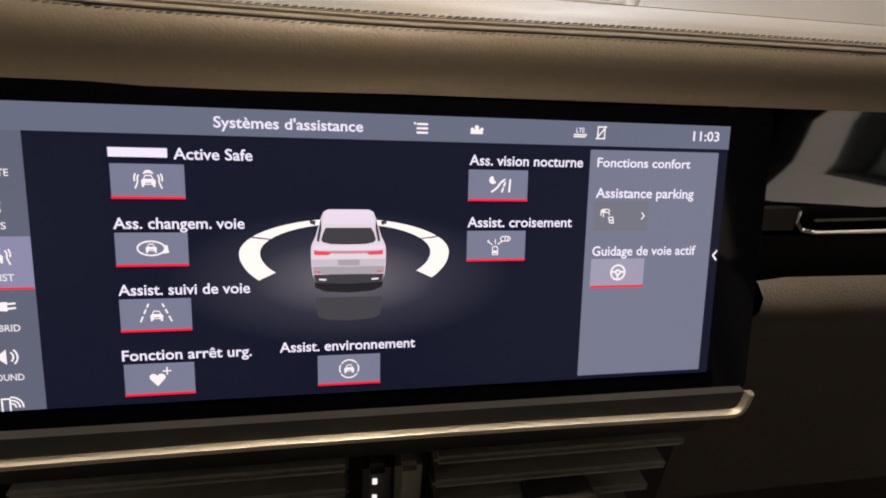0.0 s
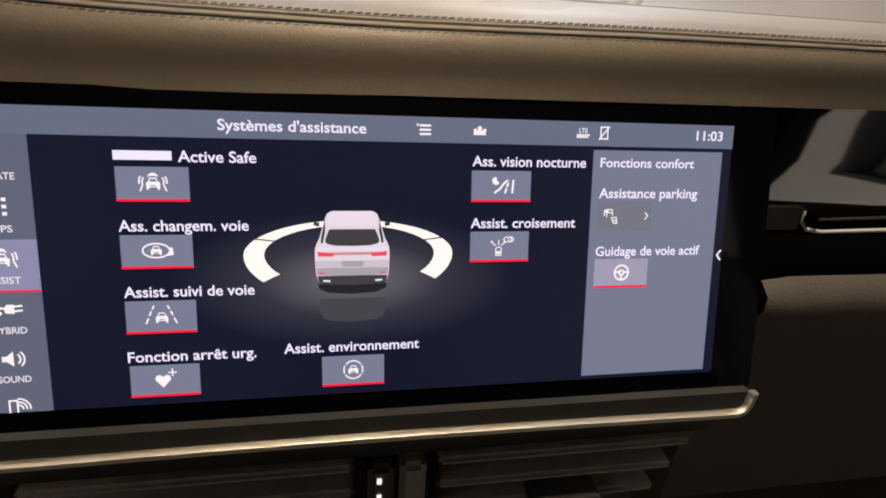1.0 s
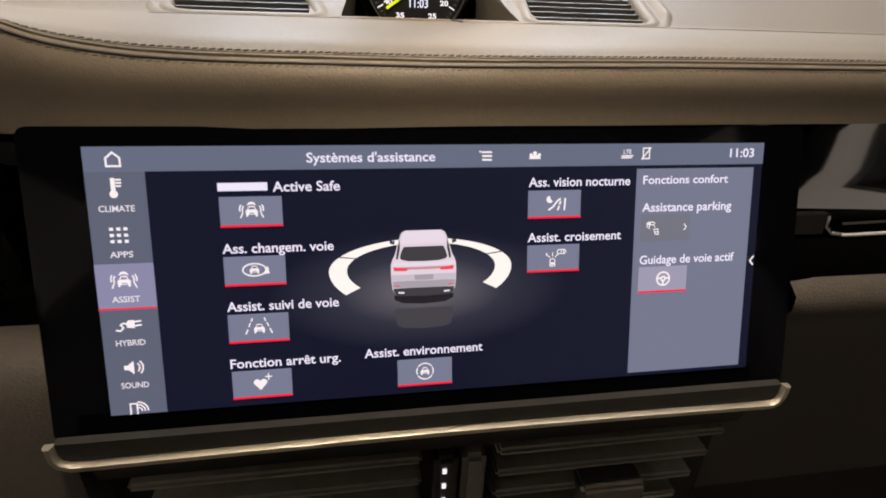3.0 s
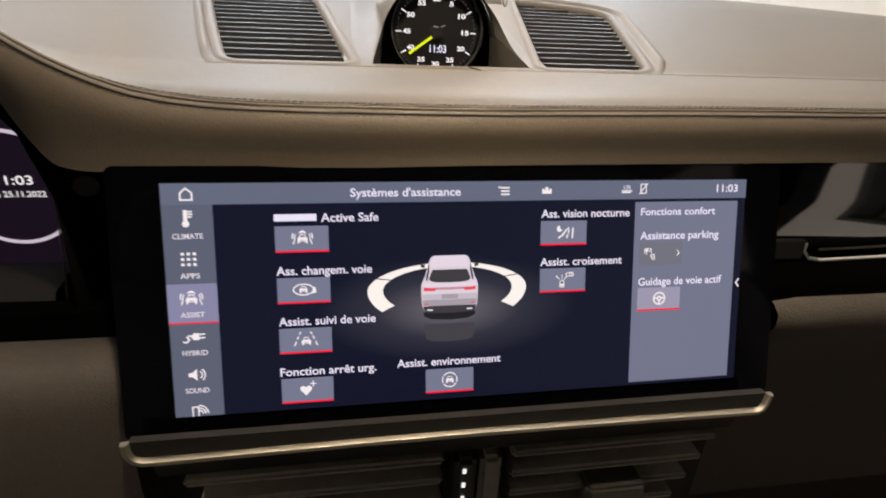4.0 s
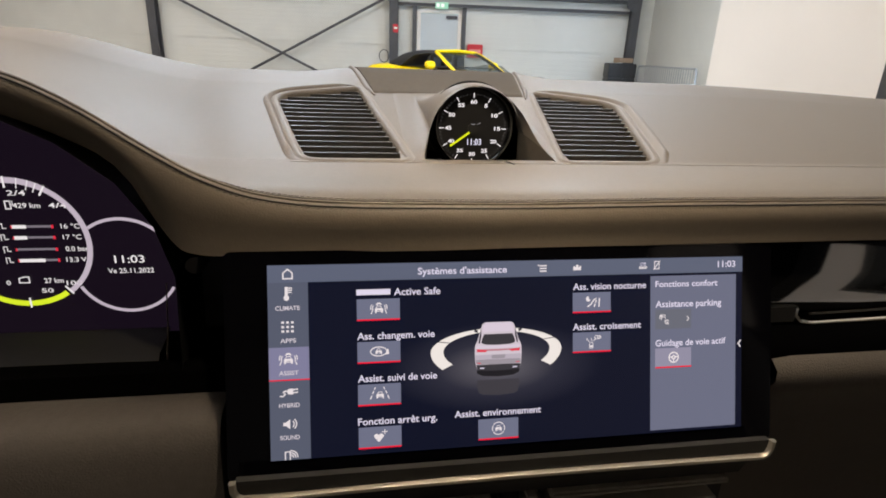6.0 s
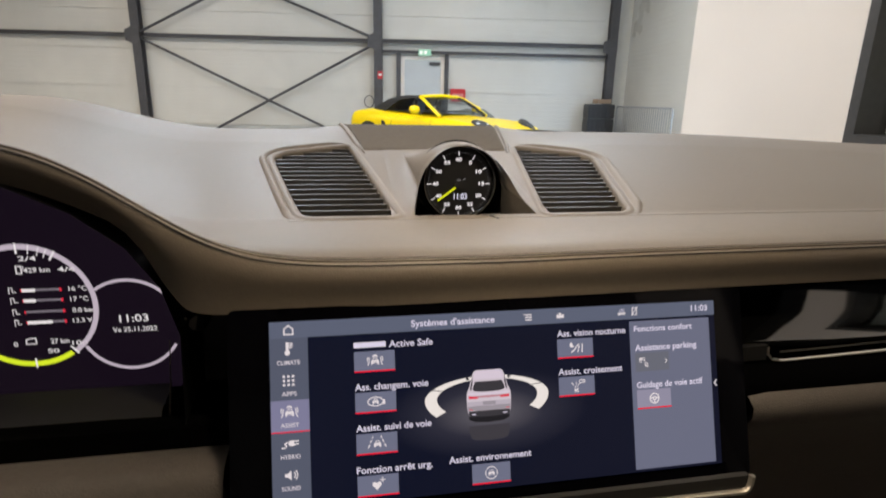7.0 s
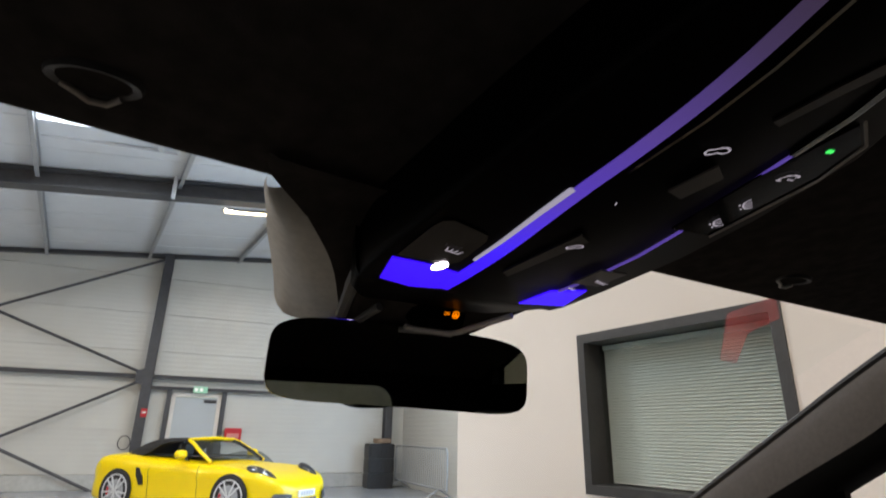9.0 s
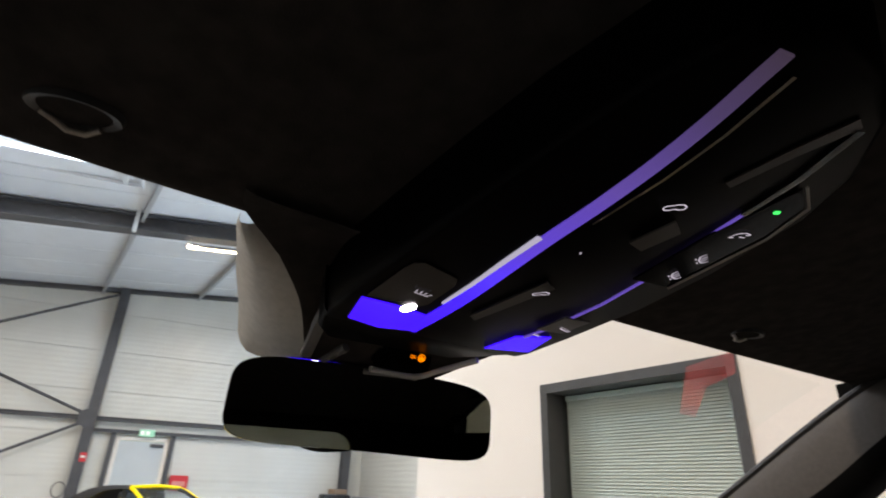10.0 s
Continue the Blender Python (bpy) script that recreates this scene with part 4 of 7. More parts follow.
pads = []
for sx, x0, x1, nm in ((1, 0.187, 0.75, "passenger"), (-1, 0.178, 0.60, "driver")):
    rings = []
    for i in range(41):
        f = i / 40
        x = sx * (x0 + (x1 - x0) * f)
        e = 0.002 * (1 - smooth01(f / 0.006))
        dz = -0.018 if sx < 0 else 0.0
        face = ((-0.011, 0.960), (-0.004, 0.948), (0.012, 0.93), (0.030, 0.90), (0.05, 0.84), (0.07, 0.72)) if sx > 0 else ((-0.0145, 0.957), (-0.0165, 0.93), (-0.0165, 0.90), (-0.013, 0.84), (-0.006, 0.78), (0.0, 0.70))
        rings.append([(x, y, z + dz) for y, z in ((0.03, 0.974), (0.006 + e, 0.9765 - e), (-0.004 + e, 0.975 - e), (-0.0105 + e, 0.968))] + [(x, y + e, z + dz) for y, z in face])
    bm = bmesh.new()
    loft(bm, rings, closed=False, caps=False)
    pads.append(solid("lower_pad", bm, LEATHER_LOW, f"dark taupe leather lower dashboard pad on the {nm} side", "dash pad", angle=55, kind="structure"))

# centre stack below the display: lip, vents
lip = thing("display_lip", "brushed aluminium lip running under the display", "trim")
bm = bmesh.new()
# long bar with turned up ends, squarish section
path = [(-0.1640, 0.9450), (-0.1638, 0.939), (-0.1622, 0.9355), (-0.158, 0.9336)] + [(-0.15 + 0.30 * k / 20, 0.9335 + 0.0015 * math.sin(math.pi * k / 20)) for k in range(21)] + [(0.1535, 0.9336), (0.1562, 0.9352), (0.1575, 0.9388), (0.1578, 0.9450)]
rings = []
for i, (x, z) in enumerate(path):
    xa, za = path[max(0, i - 1)]
    xb, zb = path[min(len(path) - 1, i + 1)]
    t = Vector((xb - xa, 0, zb - za)).normalized()
    nrm = Vector((-t.z, 0, t.x))
    p = Vector((x, -0.0475, z))
    rings.append([p + nrm * a + Vector((0, b, 0)) for a, b in ((0.0015, 0.0012), (0.0015, -0.001), (0.0009, -0.0024), (-0.0011, -0.0024), (-0.0021, -0.001), (-0.0021, 0.0012))])
loft(bm, rings)
part("lip_bar", bm, ALU, lip, angle=50)
bm = bmesh.new()
prism(bm, [(-0.1625, 0.9355), (0.156, 0.9355), (0.1567, 0.9447), (-0.1629, 0.9447)], 0, 0.004, Matrix(((1, 0, 0, 0), (0, 0.0, 1, -0.0470), (0, 1, 0, 0), (0, 0, 0, 1))))
part("lip_back", bm, mat("dark_satin_metal", (0.014, 0.013, 0.011), 0.75, 0.0, vary=0.08, scale=80), lip)
stack = thing("centre_stack", "black centre stack with two slatted air vents", "dash panel", kind="structure")
bm = bmesh.new()
rings = []
for i in range(21):
    x = -0.161 + 0.318 * i / 20
    rings.append([(x, 0.01, 0.937), (x, -0.042, 0.936), (x, -0.043, 0.928), (x, -0.034, 0.916), (x, -0.03, 0.905), (x, -0.012, 0.90)])
loft(bm, rings, closed=False, caps=False)
part("upper_lip", bm, GRILLE, stack, angle=50)
bm = bmesh.new()
bm_box(bm, 0.35, 0.006, 0.2, 0, 0.004, 0.82)
part("vent_back", bm, GRILLE, stack)
for sx, x0, x1 in ((-1, -0.15, -0.015), (1, 0.0235, 0.150)):
    for k in range(6):
        z = 0.9 - 0.0152 * k
        inset = 0.006 * k
        xa, xb = (x0 + inset, x1) if sx < 0 else (x0, x1 - inset)
        bm = bevelled(xb - xa, 0.022, 0.0048, 0.0018, 2, (xa + xb) / 2, -0.022, z)
        part("vent_slat", bm, LOW_SLAT, stack)
    tab_x = -0.105 if sx < 0 else 0.087
    bm = bevelled(0.036, 0.018, 0.017, 0.002, 2, tab_x, -0.033, 0.868)
    tab = part("vent_tab", bm, SLAT, stack)
    bm = bevelled(0.0355, 0.005, 0.0055, 0.001, 2, tab_x, -0.0432, 0.8620)
    part("tab_edge", bm, mat("silver_tab", (0.72, 0.70, 0.66), 0.4, 0.3, vary=0.2, scale=500), tab, "ribbed silver edge")
for xa, nm in ((-0.0025, "thumb_wheel"), (0.012, "divider")):
    bm = bevelled(0.0125, 0.014, 0.1, 0.003, 2, xa, -0.026, 0.850)
    p = part(nm, bm, LOW_SLAT if nm == "divider" else SLAT, stack)
    if nm == "thumb_wheel":
        for k in range(5):
            bm = bevelled(0.0022, 0.0008, 0.0036, 0.0003, 1, xa - 0.0012, -0.0334, 0.8925 - k * 0.0105)
            part("wheel_mark", bm, WHITE_GLOW, p)

# instrument cluster
CL = Matrix.Translation((-0.31, 0.075, 1.039)) @ pose(0, 0, 0, 90)
cluster = thing("instrument_cluster", "digital instrument cluster with lit dials under a leather brow", "instrument cluster", CL)
bm = bmesh.new()
prism(bm, [(-0.14, -0.066), (0.090, -0.066), (0.0955, -0.05), (0.098, -0.005), (0.090, 0.022), (0.074, 0.045), (0.05, 0.064), (0.02, 0.078), (-0.02, 0.085), (-0.14, 0.085)], -0.006, 0.0)
part("cluster_glass", bm, glow("cluster_screen", (0.0062, 0.0036, 0.0082), 1.0), cluster)
bm = bmesh.new()
prof = [(0.092, -0.085), (0.099, -0.070), (0.102, -0.004), (0.094, 0.026), (0.078, 0.050), (0.053, 0.070), (0.022, 0.085), (-0.02, 0.094), (-0.14, 0.098)]
loft(bm, [[(x, y, 0.0) for x, y in prof], [(x * 1.012 + 0.002, y * 1.02, 0.03) for x, y in prof], [(x * 1.03 + 0.003, y * 1.04, 0.052) for x, y in prof]], closed=False, caps=False)
part("brow_lining", bm, BLACK_PLASTIC, cluster, angle=60)
# red-brown strip that colours in a reflection under the brow
bm = bmesh.new()
brow = [(0.006, 0.0855), (-0.02, 0.0915), (-0.06, 0.0935), (-0.14, 0.0955)]
loft(bm, [[(x, y * 1.004, 0.006) for x, y in brow], [(x, y * 1.022, 0.05) for x, y in brow]], closed=False, caps=False)
part("brow_reflection", bm, mat("red_brown_reflection", (0.35, 0.13, 0.09), 0.6, vary=0.1, scale=200, bump=0.2), cluster, "reddish brown strip under the brow painting in a reflection")
bm = bmesh.new()
tube(bm, [(0.024, 0.0755, 0.002), (0.05, 0.0655, 0.002), (0.066, 0.0545, 0.002)], 0.0006, 6)
part("brow_edge", bm, ALU, cluster)
bm = bmesh.new()
rings = []
for i in range(24):
    x = -0.14 + 0.225 * i / 23
    e = 0.006 * smooth01((i - 20) / 3)
    rings.append([(x, -0.062, 0.002), (x, -0.073 + e, 0.030), (x, -0.0785 + e, 0.034), (x, -0.082 + e, 0.033), (x, -0.084 + e, 0.02), (x, -0.088, 0.0)])
loft(bm, rings, closed=False, caps=False)
part("lower_bezel", bm, mat("satin_bezel", (0.0105, 0.0095, 0.009), 0.5, vary=0.1, scale=100), cluster, angle=50)
bm = bmesh.new()
tube(bm, [(-0.14 + 0.214 * k / 20, -0.0845, 0.0335) for k in range(21)] + [(0.081, -0.083, 0.032), (0.0862, -0.0785, 0.029), (0.0885, -0.072, 0.027), (0.0905, -0.05, 0.024), (0.0925, -0.02, 0.022)], 0.0010, 6, [0.0010] * 22 + [0.0008, 0.0007, 0.0005, 0.0004])
part("bezel_edge", bm, SOFT_GREY, cluster)
RING_GLOW = glow("dial_ring", (0.50, 0.46, 0.55), 0.85)
RING_DIM = glow("dial_ring_dim", (0.32, 0.30, 0.36), 0.5)
YG = glow("charge_arc", (0.62, 0.82, 0.03), 0.9)
REDG = glow("red_marks", (0.8, 0.03, 0.06), 0.8)
bm = bmesh.new()
ring_mesh(bm, 0.0434, 0.0402, 0.0006, 0.001, -52, 62, 40)
part("dial_arc", bm, RING_GLOW, cluster)
bm = bmesh.new()
ring_mesh(bm, 0.0436, 0.0400, 0.0006, 0.001, 62, 175, 40)
part("dial_arc", bm, RING_GLOW, cluster)
bm = bmesh.new()
ring_mesh(bm, 0.0432, 0.0405, 0.0006, 0.001, 175, 236, 30)
part("dial_arc", bm, RING_DIM, cluster)
bm = bmesh.new()
ring_mesh(bm, 0.0430, 0.0395, 0.0006, 0.001, 236, 304, 30)
part("charge_arc", bm, YG, cluster)
for a in (90, 80, 72, 66, 60, 270, 308, 232):
    bm = bmesh.new()
    c, s = math.cos(radians(a)), math.sin(radians(a))
    stroke(bm, [(0.0375 * c, 0.0375 * s), (0.0438 * c, 0.0438 * s)], 0.0012 if a in (90, 60, 270, 308, 232) else 0.0006, 0.0014)
    part("dial_mark", bm, WHITE_GLOW, cluster)
SM = Matrix.Translation((0.0615, -0.016, 0))
for a0, a1, mt in ((40, 126, RING_GLOW), (206, 330, RING_GLOW)):
    bm = bmesh.new()
    ring_mesh(bm, 0.0336, 0.0316, 0.0006, 0.001, a0, a1, 40)
    part("dial_arc", bm, mt, cluster, m=SM)
put_letters("11:03", 0.0645, -0.0115, 0.0185, 0.0052, 0.001, WHITE_GLOW, cluster, name="digits")
put_letters("Ve 25.11.2022", 0.0645, -0.0195, 0.0285, 0.0034, 0.001, WHITE_GLOW, cluster, name="date")
for body, x, y, w, h in (("2/4", 0.0055, 0.0335, 0.0105, 0.0032), ("4/4", 0.0275, 0.0255, 0.0105, 0.0032), ("429 km", 0.010, 0.0255, 0.0155, 0.0032), ("16 °C", 0.0325, 0.0118, 0.011, 0.0032), ("17 °C", 0.0325, 0.0045, 0.011, 0.0032), ("0.0 bar", 0.034, -0.0035, 0.0135, 0.0032), ("13.3 V", 0.0325, -0.011, 0.012, 0.0032), ("0", -0.0105, -0.0265, 0.0025, 0.0032), ("27 km", 0.0165, -0.0255, 0.0115, 0.0034), ("100", 0.0285, -0.0275, 0.0095, 0.0032), ("50", 0.0115, -0.0325, 0.007, 0.003)):
    put_letters(body, x, y, w, h, 0.001, WHITE_GLOW, cluster, name="readout")
for y, frac in ((0.0118, 0.35), (0.0045, 0.32), (-0.0035, 0.0), (-0.011, 0.66)):
    bm = bmesh.new()
    bm_box(bm, 0.023, 0.0014, 0.0003, 0.0105, y, 0.0006)
    gauge = part("bar_gauge", bm, RING_DIM, cluster)
    if frac:
        bm = bmesh.new()
        bm_box(bm, 0.023 * frac, 0.0022, 0.0003, -0.001 + 0.0115 * frac, y, 0.0012)
        part("bar_fill", bm, WHITE_GLOW, gauge)
    bm = bmesh.new()
    bm_box(bm, 0.0012, 0.0022, 0.0003, 0.0222, y, 0.0012)
    part("bar_end", bm, REDG, gauge)
    bm = bmesh.new()
    bm_box(bm, 0.0008, 0.0018, 0.0003, -0.0012, y, 0.0012)
    part("bar_end", bm, REDG, gauge)
    bm = bmesh.new()
    stroke(bm, [(-0.0085, y - 0.002), (-0.0085, y + 0.002), (-0.0065, y + 0.002), (-0.0065, y - 0.001), (-0.0045, y - 0.001)], 0.0005, 0.001)
    part("gauge_icon", bm, WHITE_GLOW, cluster)
bm = bmesh.new()
stroke(bm, [(-0.002, 0.0235), (-0.002, 0.0285), (0.001, 0.0285), (0.001, 0.0235), (-0.002, 0.0235)], 0.0007, 0.001), stroke(bm, [(0.001, 0.026), (0.0022, 0.026), (0.0022, 0.0285)], 0.0005, 0.001)
part("fuel_icon", bm, WHITE_GLOW, cluster)
bm = bmesh.new()
stroke(bm, [(-0.004, -0.0265), (-0.004, -0.0235), (-0.001, -0.0225), (0.002, -0.0225), (0.002, -0.0265), (-0.004, -0.0265)], 0.0007, 0.001)
part("battery_icon", bm, WHITE_GLOW, cluster)
# small dark knob beside the cluster
bm = bmesh.new()
tube(bm, [(-0.199, 0.055, 1.035), (-0.197, 0.047, 1.0345), (-0.196, 0.044, 1.034)], 0.007, 14, [0.0056, 0.007, 0.006])
knob = solid("rotary_switch", bm, PIANO, "black rotary switch with a modelled pale glint beside the cluster", "switch")
# pale metal dot standing for a glint on the knob
bm = bmesh.new()
bm_box(bm, 0.0016, 0.0008, 0.0016, -0.2035, 0.0435, 1.0375)
part("glint_dot", bm, ALU, knob)
# ---- centre display ----
UP = Vector((0, 0.308, 0.951)).normalized()
NRM = Vector((1, 0, 0)).cross(UP)
SCR = Matrix(((1, 0, 0, -0.146), (0, UP.y, NRM.y, 0.0), (0, UP.z, NRM.z, 1.05), (0, 0, 0, 1)))
disp = thing("infotainment_display", "wide black glass touch display showing a lit assistance menu", "display", SCR)
bm = bmesh.new()
prism(bm, round_rect(0.3385, 0.1285, 0.004, 4, 0.1455, -0.0565), -0.012, -0.0012)
bmesh.ops.bevel(bm, geom=[e for e in bm.edges if abs(e.verts[0].co.z - e.verts[1].co.z) < 1e-6], offset=0.001, segments=2, affect="EDGES")
part("glass", bm, GLASS_BLACK, disp)


def mm_rect(u0, v0, u1, v1):
    return [(u0 / 1000, -v1 / 1000), (u1 / 1000, -v1 / 1000), (u1 / 1000, -v0 / 1000), (u0 / 1000, -v0 / 1000)]


UI_GREY = glow("ui_grey", (0.090, 0.112, 0.166), 1.0)
UI_PANEL = glow("ui_panel", (0.120, 0.138, 0.204), 1.0)
UI_TILE = glow("ui_tile", (0.126, 0.146, 0.218), 1.0)
UI_SIDE = glow("ui_sidebar", (0.076, 0.093, 0.136), 1.0)
UI_SEL = glow("ui_selected", (0.175, 0.185, 0.30), 1.0)
UI_RED = glow("ui_red", (0.72, 0.01, 0.035), 1.0)
UI_WHITE = glow("ui_white", (0.60, 0.60, 0.74), 1.0)
UI_ICON = glow("ui_icon", (0.66, 0.65, 0.68), 1.0)
UI_LABEL = glow("ui_label", (0.55, 0.54, 0.60), 1.0)


def plate(name, u0, v0, u1, v1, h, material, parent, label=""):
    bm = bmesh.new()
    flat(bm, mm_rect(u0, v0, u1, v1), h / 1000)
    return part(name, bm, material, parent, label)


def words(body, u, v, width, parent, height=4.0, material=None, name="caption", h=0.9):
    """u: left end, v: middle of the capitals, in millimetres."""
    bm = letters(body, width / 1000, height / 1000, bold=0.016)
    for p in bm.verts:
        p.co += Vector(((u + width / 2) / 1000, -(v + 0.45) / 1000, h / 1000))
    return part(name, bm, material or UI_WHITE, parent)


def icon(name, lines, polys, parent, u, v, s, w=0.55, material=None, h=0.9):
    """Strokes and filled shapes, in units of s millimetres about (u, v), y up."""
    bm = bmesh.new()
    for ln in lines:
        stroke(bm, [((u + x * s) / 1000, (-v + y * s) / 1000) for x, y in ln], w / 1000, h / 1000)
    for pl in polys:
        flat(bm, [((u + x * s) / 1000, (-v + y * s) / 1000) for x, y in pl], h / 1000)
    return part(name, bm, material or UI_ICON, parent)


def arc(r, a0, a1, n=12, x=0.0, y=0.0, sy=1.0):
    return [(x + r * math.cos(radians(a0 + (a1 - a0) * k / n)), y + sy * r * math.sin(radians(a0 + (a1 - a0) * k / n))) for k in range(n + 1)]


# background with the soft floor light round the little car
bgm = glow("ui_stage", (0, 0, 0), 1.0)
nt = bgm.node_tree
tc, mp, gr, rp = nt.nodes.new("ShaderNodeTexCoord"), nt.nodes.new("ShaderNodeMapping"), nt.nodes.new("ShaderNodeTexGradient"), nt.nodes.new("ShaderNodeValToRGB")
mp.vector_type = "TEXTURE"
mp.inputs["Location"].default_value = (0.131, -0.063, 0)
mp.inputs["Scale"].default_value = (0.066, 0.027, 1)
gr.gradient_type = "SPHERICAL"
rp.color_ramp.elements[0].color, rp.color_ramp.elements[1].color = (0.0033, 0.0051, 0.0158, 1), (0.105, 0.105, 0.125, 1)
e = rp.color_ramp.elements.new(0.45)
e.color = (0.020, 0.022, 0.037, 1)
nt.links.new(tc.outputs["Object"], mp.inputs[0])
nt.links.new(mp.outputs[0], gr.inputs[0])
nt.links.new(gr.outputs[0], rp.inputs[0])
nt.links.new(rp.outputs[0], nt.nodes["Principled BSDF"].inputs["Emission Color"])
stage = plate("screen_background", 0, 0, 292, 109.8, 0.0, bgm, disp)
head = plate("title_bar", 0, 0, 292, 9.7, 0.3, UI_GREY, disp)
side = plate("menu_column", 0, 9.7, 21.9, 109.6, 0.3, UI_SIDE, disp)
comfort = plate("comfort_panel", 228.8, 11.2, 287.5, 108.0, 0.3, UI_PANEL, disp)
# title bar
words("Systèmes d'assistance", 83.8, 4.7, 53.0, head, 3.9, name="title")
icon("home_icon", [[(-1, -1), (-1, 0.25), (0, 1.1), (1, 0.25), (1, -1), (-1, -1)]], [], head, 11.0, 5.0, 2.5, 0.75)
icon("list_icon", [[(-0.7, 0.8), (1.2, 0.8)], [(-0.7, 0), (1.2, 0)], [(-0.7, -0.8), (1.2, -0.8)]], [[(-1.5, 1.1), (-0.9, 1.1), (-1.2, 0.6)]], head, 158.7, 4.9, 2.0, 0.8)
icon("guests_icon", [], [arc(0.45, 0, 360, 12, 0, 0.45), [(-1.3, -0.8), (1.3, -0.8), (1.1, 0.0), (0.4, 0.1), (-0.4, 0.1), (-1.1, 0.0)], arc(0.35, 0, 360, 10, -0.9, 0.1), arc(0.35, 0, 360, 10, 1.0, 0.1)], head, 180.6, 4.8, 2.0)
words("LTE", 221.8, 3.3, 3.6, head, 1.9, name="network_label")
icon("network_icon", [[(-1.3, -0.6), (1.3, -0.6)], [(-1.3, -1.0), (1.0, -1.0)]], [], head, 223.6, 4.2, 2.0, 0.6)
icon("no_phone_icon", [[(-0.7, -1.1), (-0.7, 1.1), (0.7, 1.1), (0.7, -1.1), (-0.7, -1.1)], [(-1, -1.2), (1, 1.2)]], [], head, 232.7, 4.4, 2.1, 0.55)
words("11:03", 274.3, 4.3, 12.3, head, 3.9, name="time_digits")
# menu column
plate("selected_item", 0, 45.9, 21.9, 64.5, 0.5, UI_SEL, side)
plate("selected_line", 0, 63.9, 21.9, 64.6, 0.8, UI_RED, side)
for body, v, w in (("CLIMATE", 23.6, 13.2), ("APPS", 41.8, 8.6), ("ASSIST", 60.0, 10.6), ("HYBRID", 78.2, 11.2), ("SOUND", 96.4, 10.6)):
    words(body, 10.7 - w / 2, v, w, side, 2.4, UI_LABEL, "menu_label")
icon("thermometer_icon", [[(-0.3, 1.2), (-0.3, -0.6)], [(0.2, 1.2), (0.9, 1.2)], [(0.2, 0.7), (0.9, 0.7)], [(0.2, 0.2), (0.8, 0.2)]], [arc(0.65, 0, 360, 14, -0.3, -1.1), [(-0.65, -0.8), (0.05, -0.8), (0.05, 1.5), (-0.65, 1.5)]], side, 10.9, 15.6, 2.4, 0.7)
icon("apps_icon", [], [[(x - 0.28, y - 0.24), (x + 0.28, y - 0.24), (x + 0.28, y + 0.24), (x - 0.28, y + 0.24)] for x in (-1, 0, 1) for y in (-0.95, 0, 0.95)], side, 10.5, 34.4, 2.6)


def car_glyph(k=1.0, dx=0.0, dy=0.0):
    """Filled front view of a car with its windscreen left open."""
    body = [[(-1.0, -0.25), (1.0, -0.25), (1.0, 0.12), (0.72, 0.32), (-0.72, 0.32), (-1.0, 0.12)], [(-0.95, -0.62), (-0.45, -0.62), (-0.4, -0.25), (-1.0, -0.25)], [(0.45, -0.62), (0.95, -0.62), (1.0, -0.25), (0.4, -0.25)],
            [(-0.95, -0.9), (-0.62, -0.9), (-0.62, -0.6), (-0.95, -0.6)], [(0.62, -0.9), (0.95, -0.9), (0.95, -0.6), (0.62, -0.6)], [(-0.5, 0.72), (0.5, 0.72), (0.42, 0.92), (-0.42, 0.92)], [(-0.72, 0.3), (-0.52, 0.3), (-0.36, 0.9), (-0.48, 0.9)], [(0.52, 0.3), (0.72, 0.3), (0.48, 0.9), (0.36, 0.9)], [(-0.42, -0.55), (0.42, -0.55), (0.42, -0.40), (-0.42, -0.40)]]
    return [[(x * k + dx, y * k + dy) for x, y in p] for p in body]


def car_front(parent, u, v, s, sweep=True, name="assist_icon", material=None):
    lines = []
    if sweep:
        lines = [[(-1.75, -1.0), (-1.45, -0.25)], [(1.75, -1.0), (1.45, -0.25)], arc(1.0, 145, 200, 6, -0.45, 0.25), arc(1.0, -20, 35, 6, 0.45, 0.25), arc(1.4, 150, 190, 6, -0.45, 0.3), arc(1.4, -10, 30, 6, 0.45, 0.3), arc(1.2, 60, 120, 8, 0, 0.05), arc(0.8, 60, 120, 8, 0, 0.65)]
    return icon(name, lines, car_glyph(0.95), parent, u, v, s, 0.55, material)


car_front(side, 10.6, 53.0, 2.6)
icon("plug_icon", [[(-2.0, -0.9), (-1.4, -1.0), (-0.9, -0.5), (-1.3, 0.0), (-0.9, 0.3), (-0.2, 0.2)], [(0.9, 0.5), (1.9, 0.6)], [(0.9, -0.2), (1.9, -0.1)]], [[(-0.3, -0.5), (0.9, -0.6), (0.9, 0.8), (-0.1, 0.8), (-0.5, 0.2)]], side, 10.7, 71.0, 2.4, 0.7)
icon("speaker_icon", [arc(1.0, -45, 45, 8, 0.1, 0), arc(1.6, -45, 45, 8, 0.1, 0)], [[(-1.6, -0.45), (-0.9, -0.45), (0.1, -1.3), (0.1, 1.3), (-0.9, 0.45), (-1.6, 0.45)]], side, 10.7, 89.1, 2.2, 0.6)
icon("phone_icon", [[(-1.4, -1.0), (-1.4, 1.2), (-0.1, 1.2), (-0.1, -1.0)], arc(0.7, 0, 90, 6, 0.1, -0.4), arc(1.3, 0, 90, 8, 0.1, -0.4), arc(1.9, 0, 90, 8, 0.1, -0.4)], [], side, 10.8, 107.2, 2.0, 0.6)


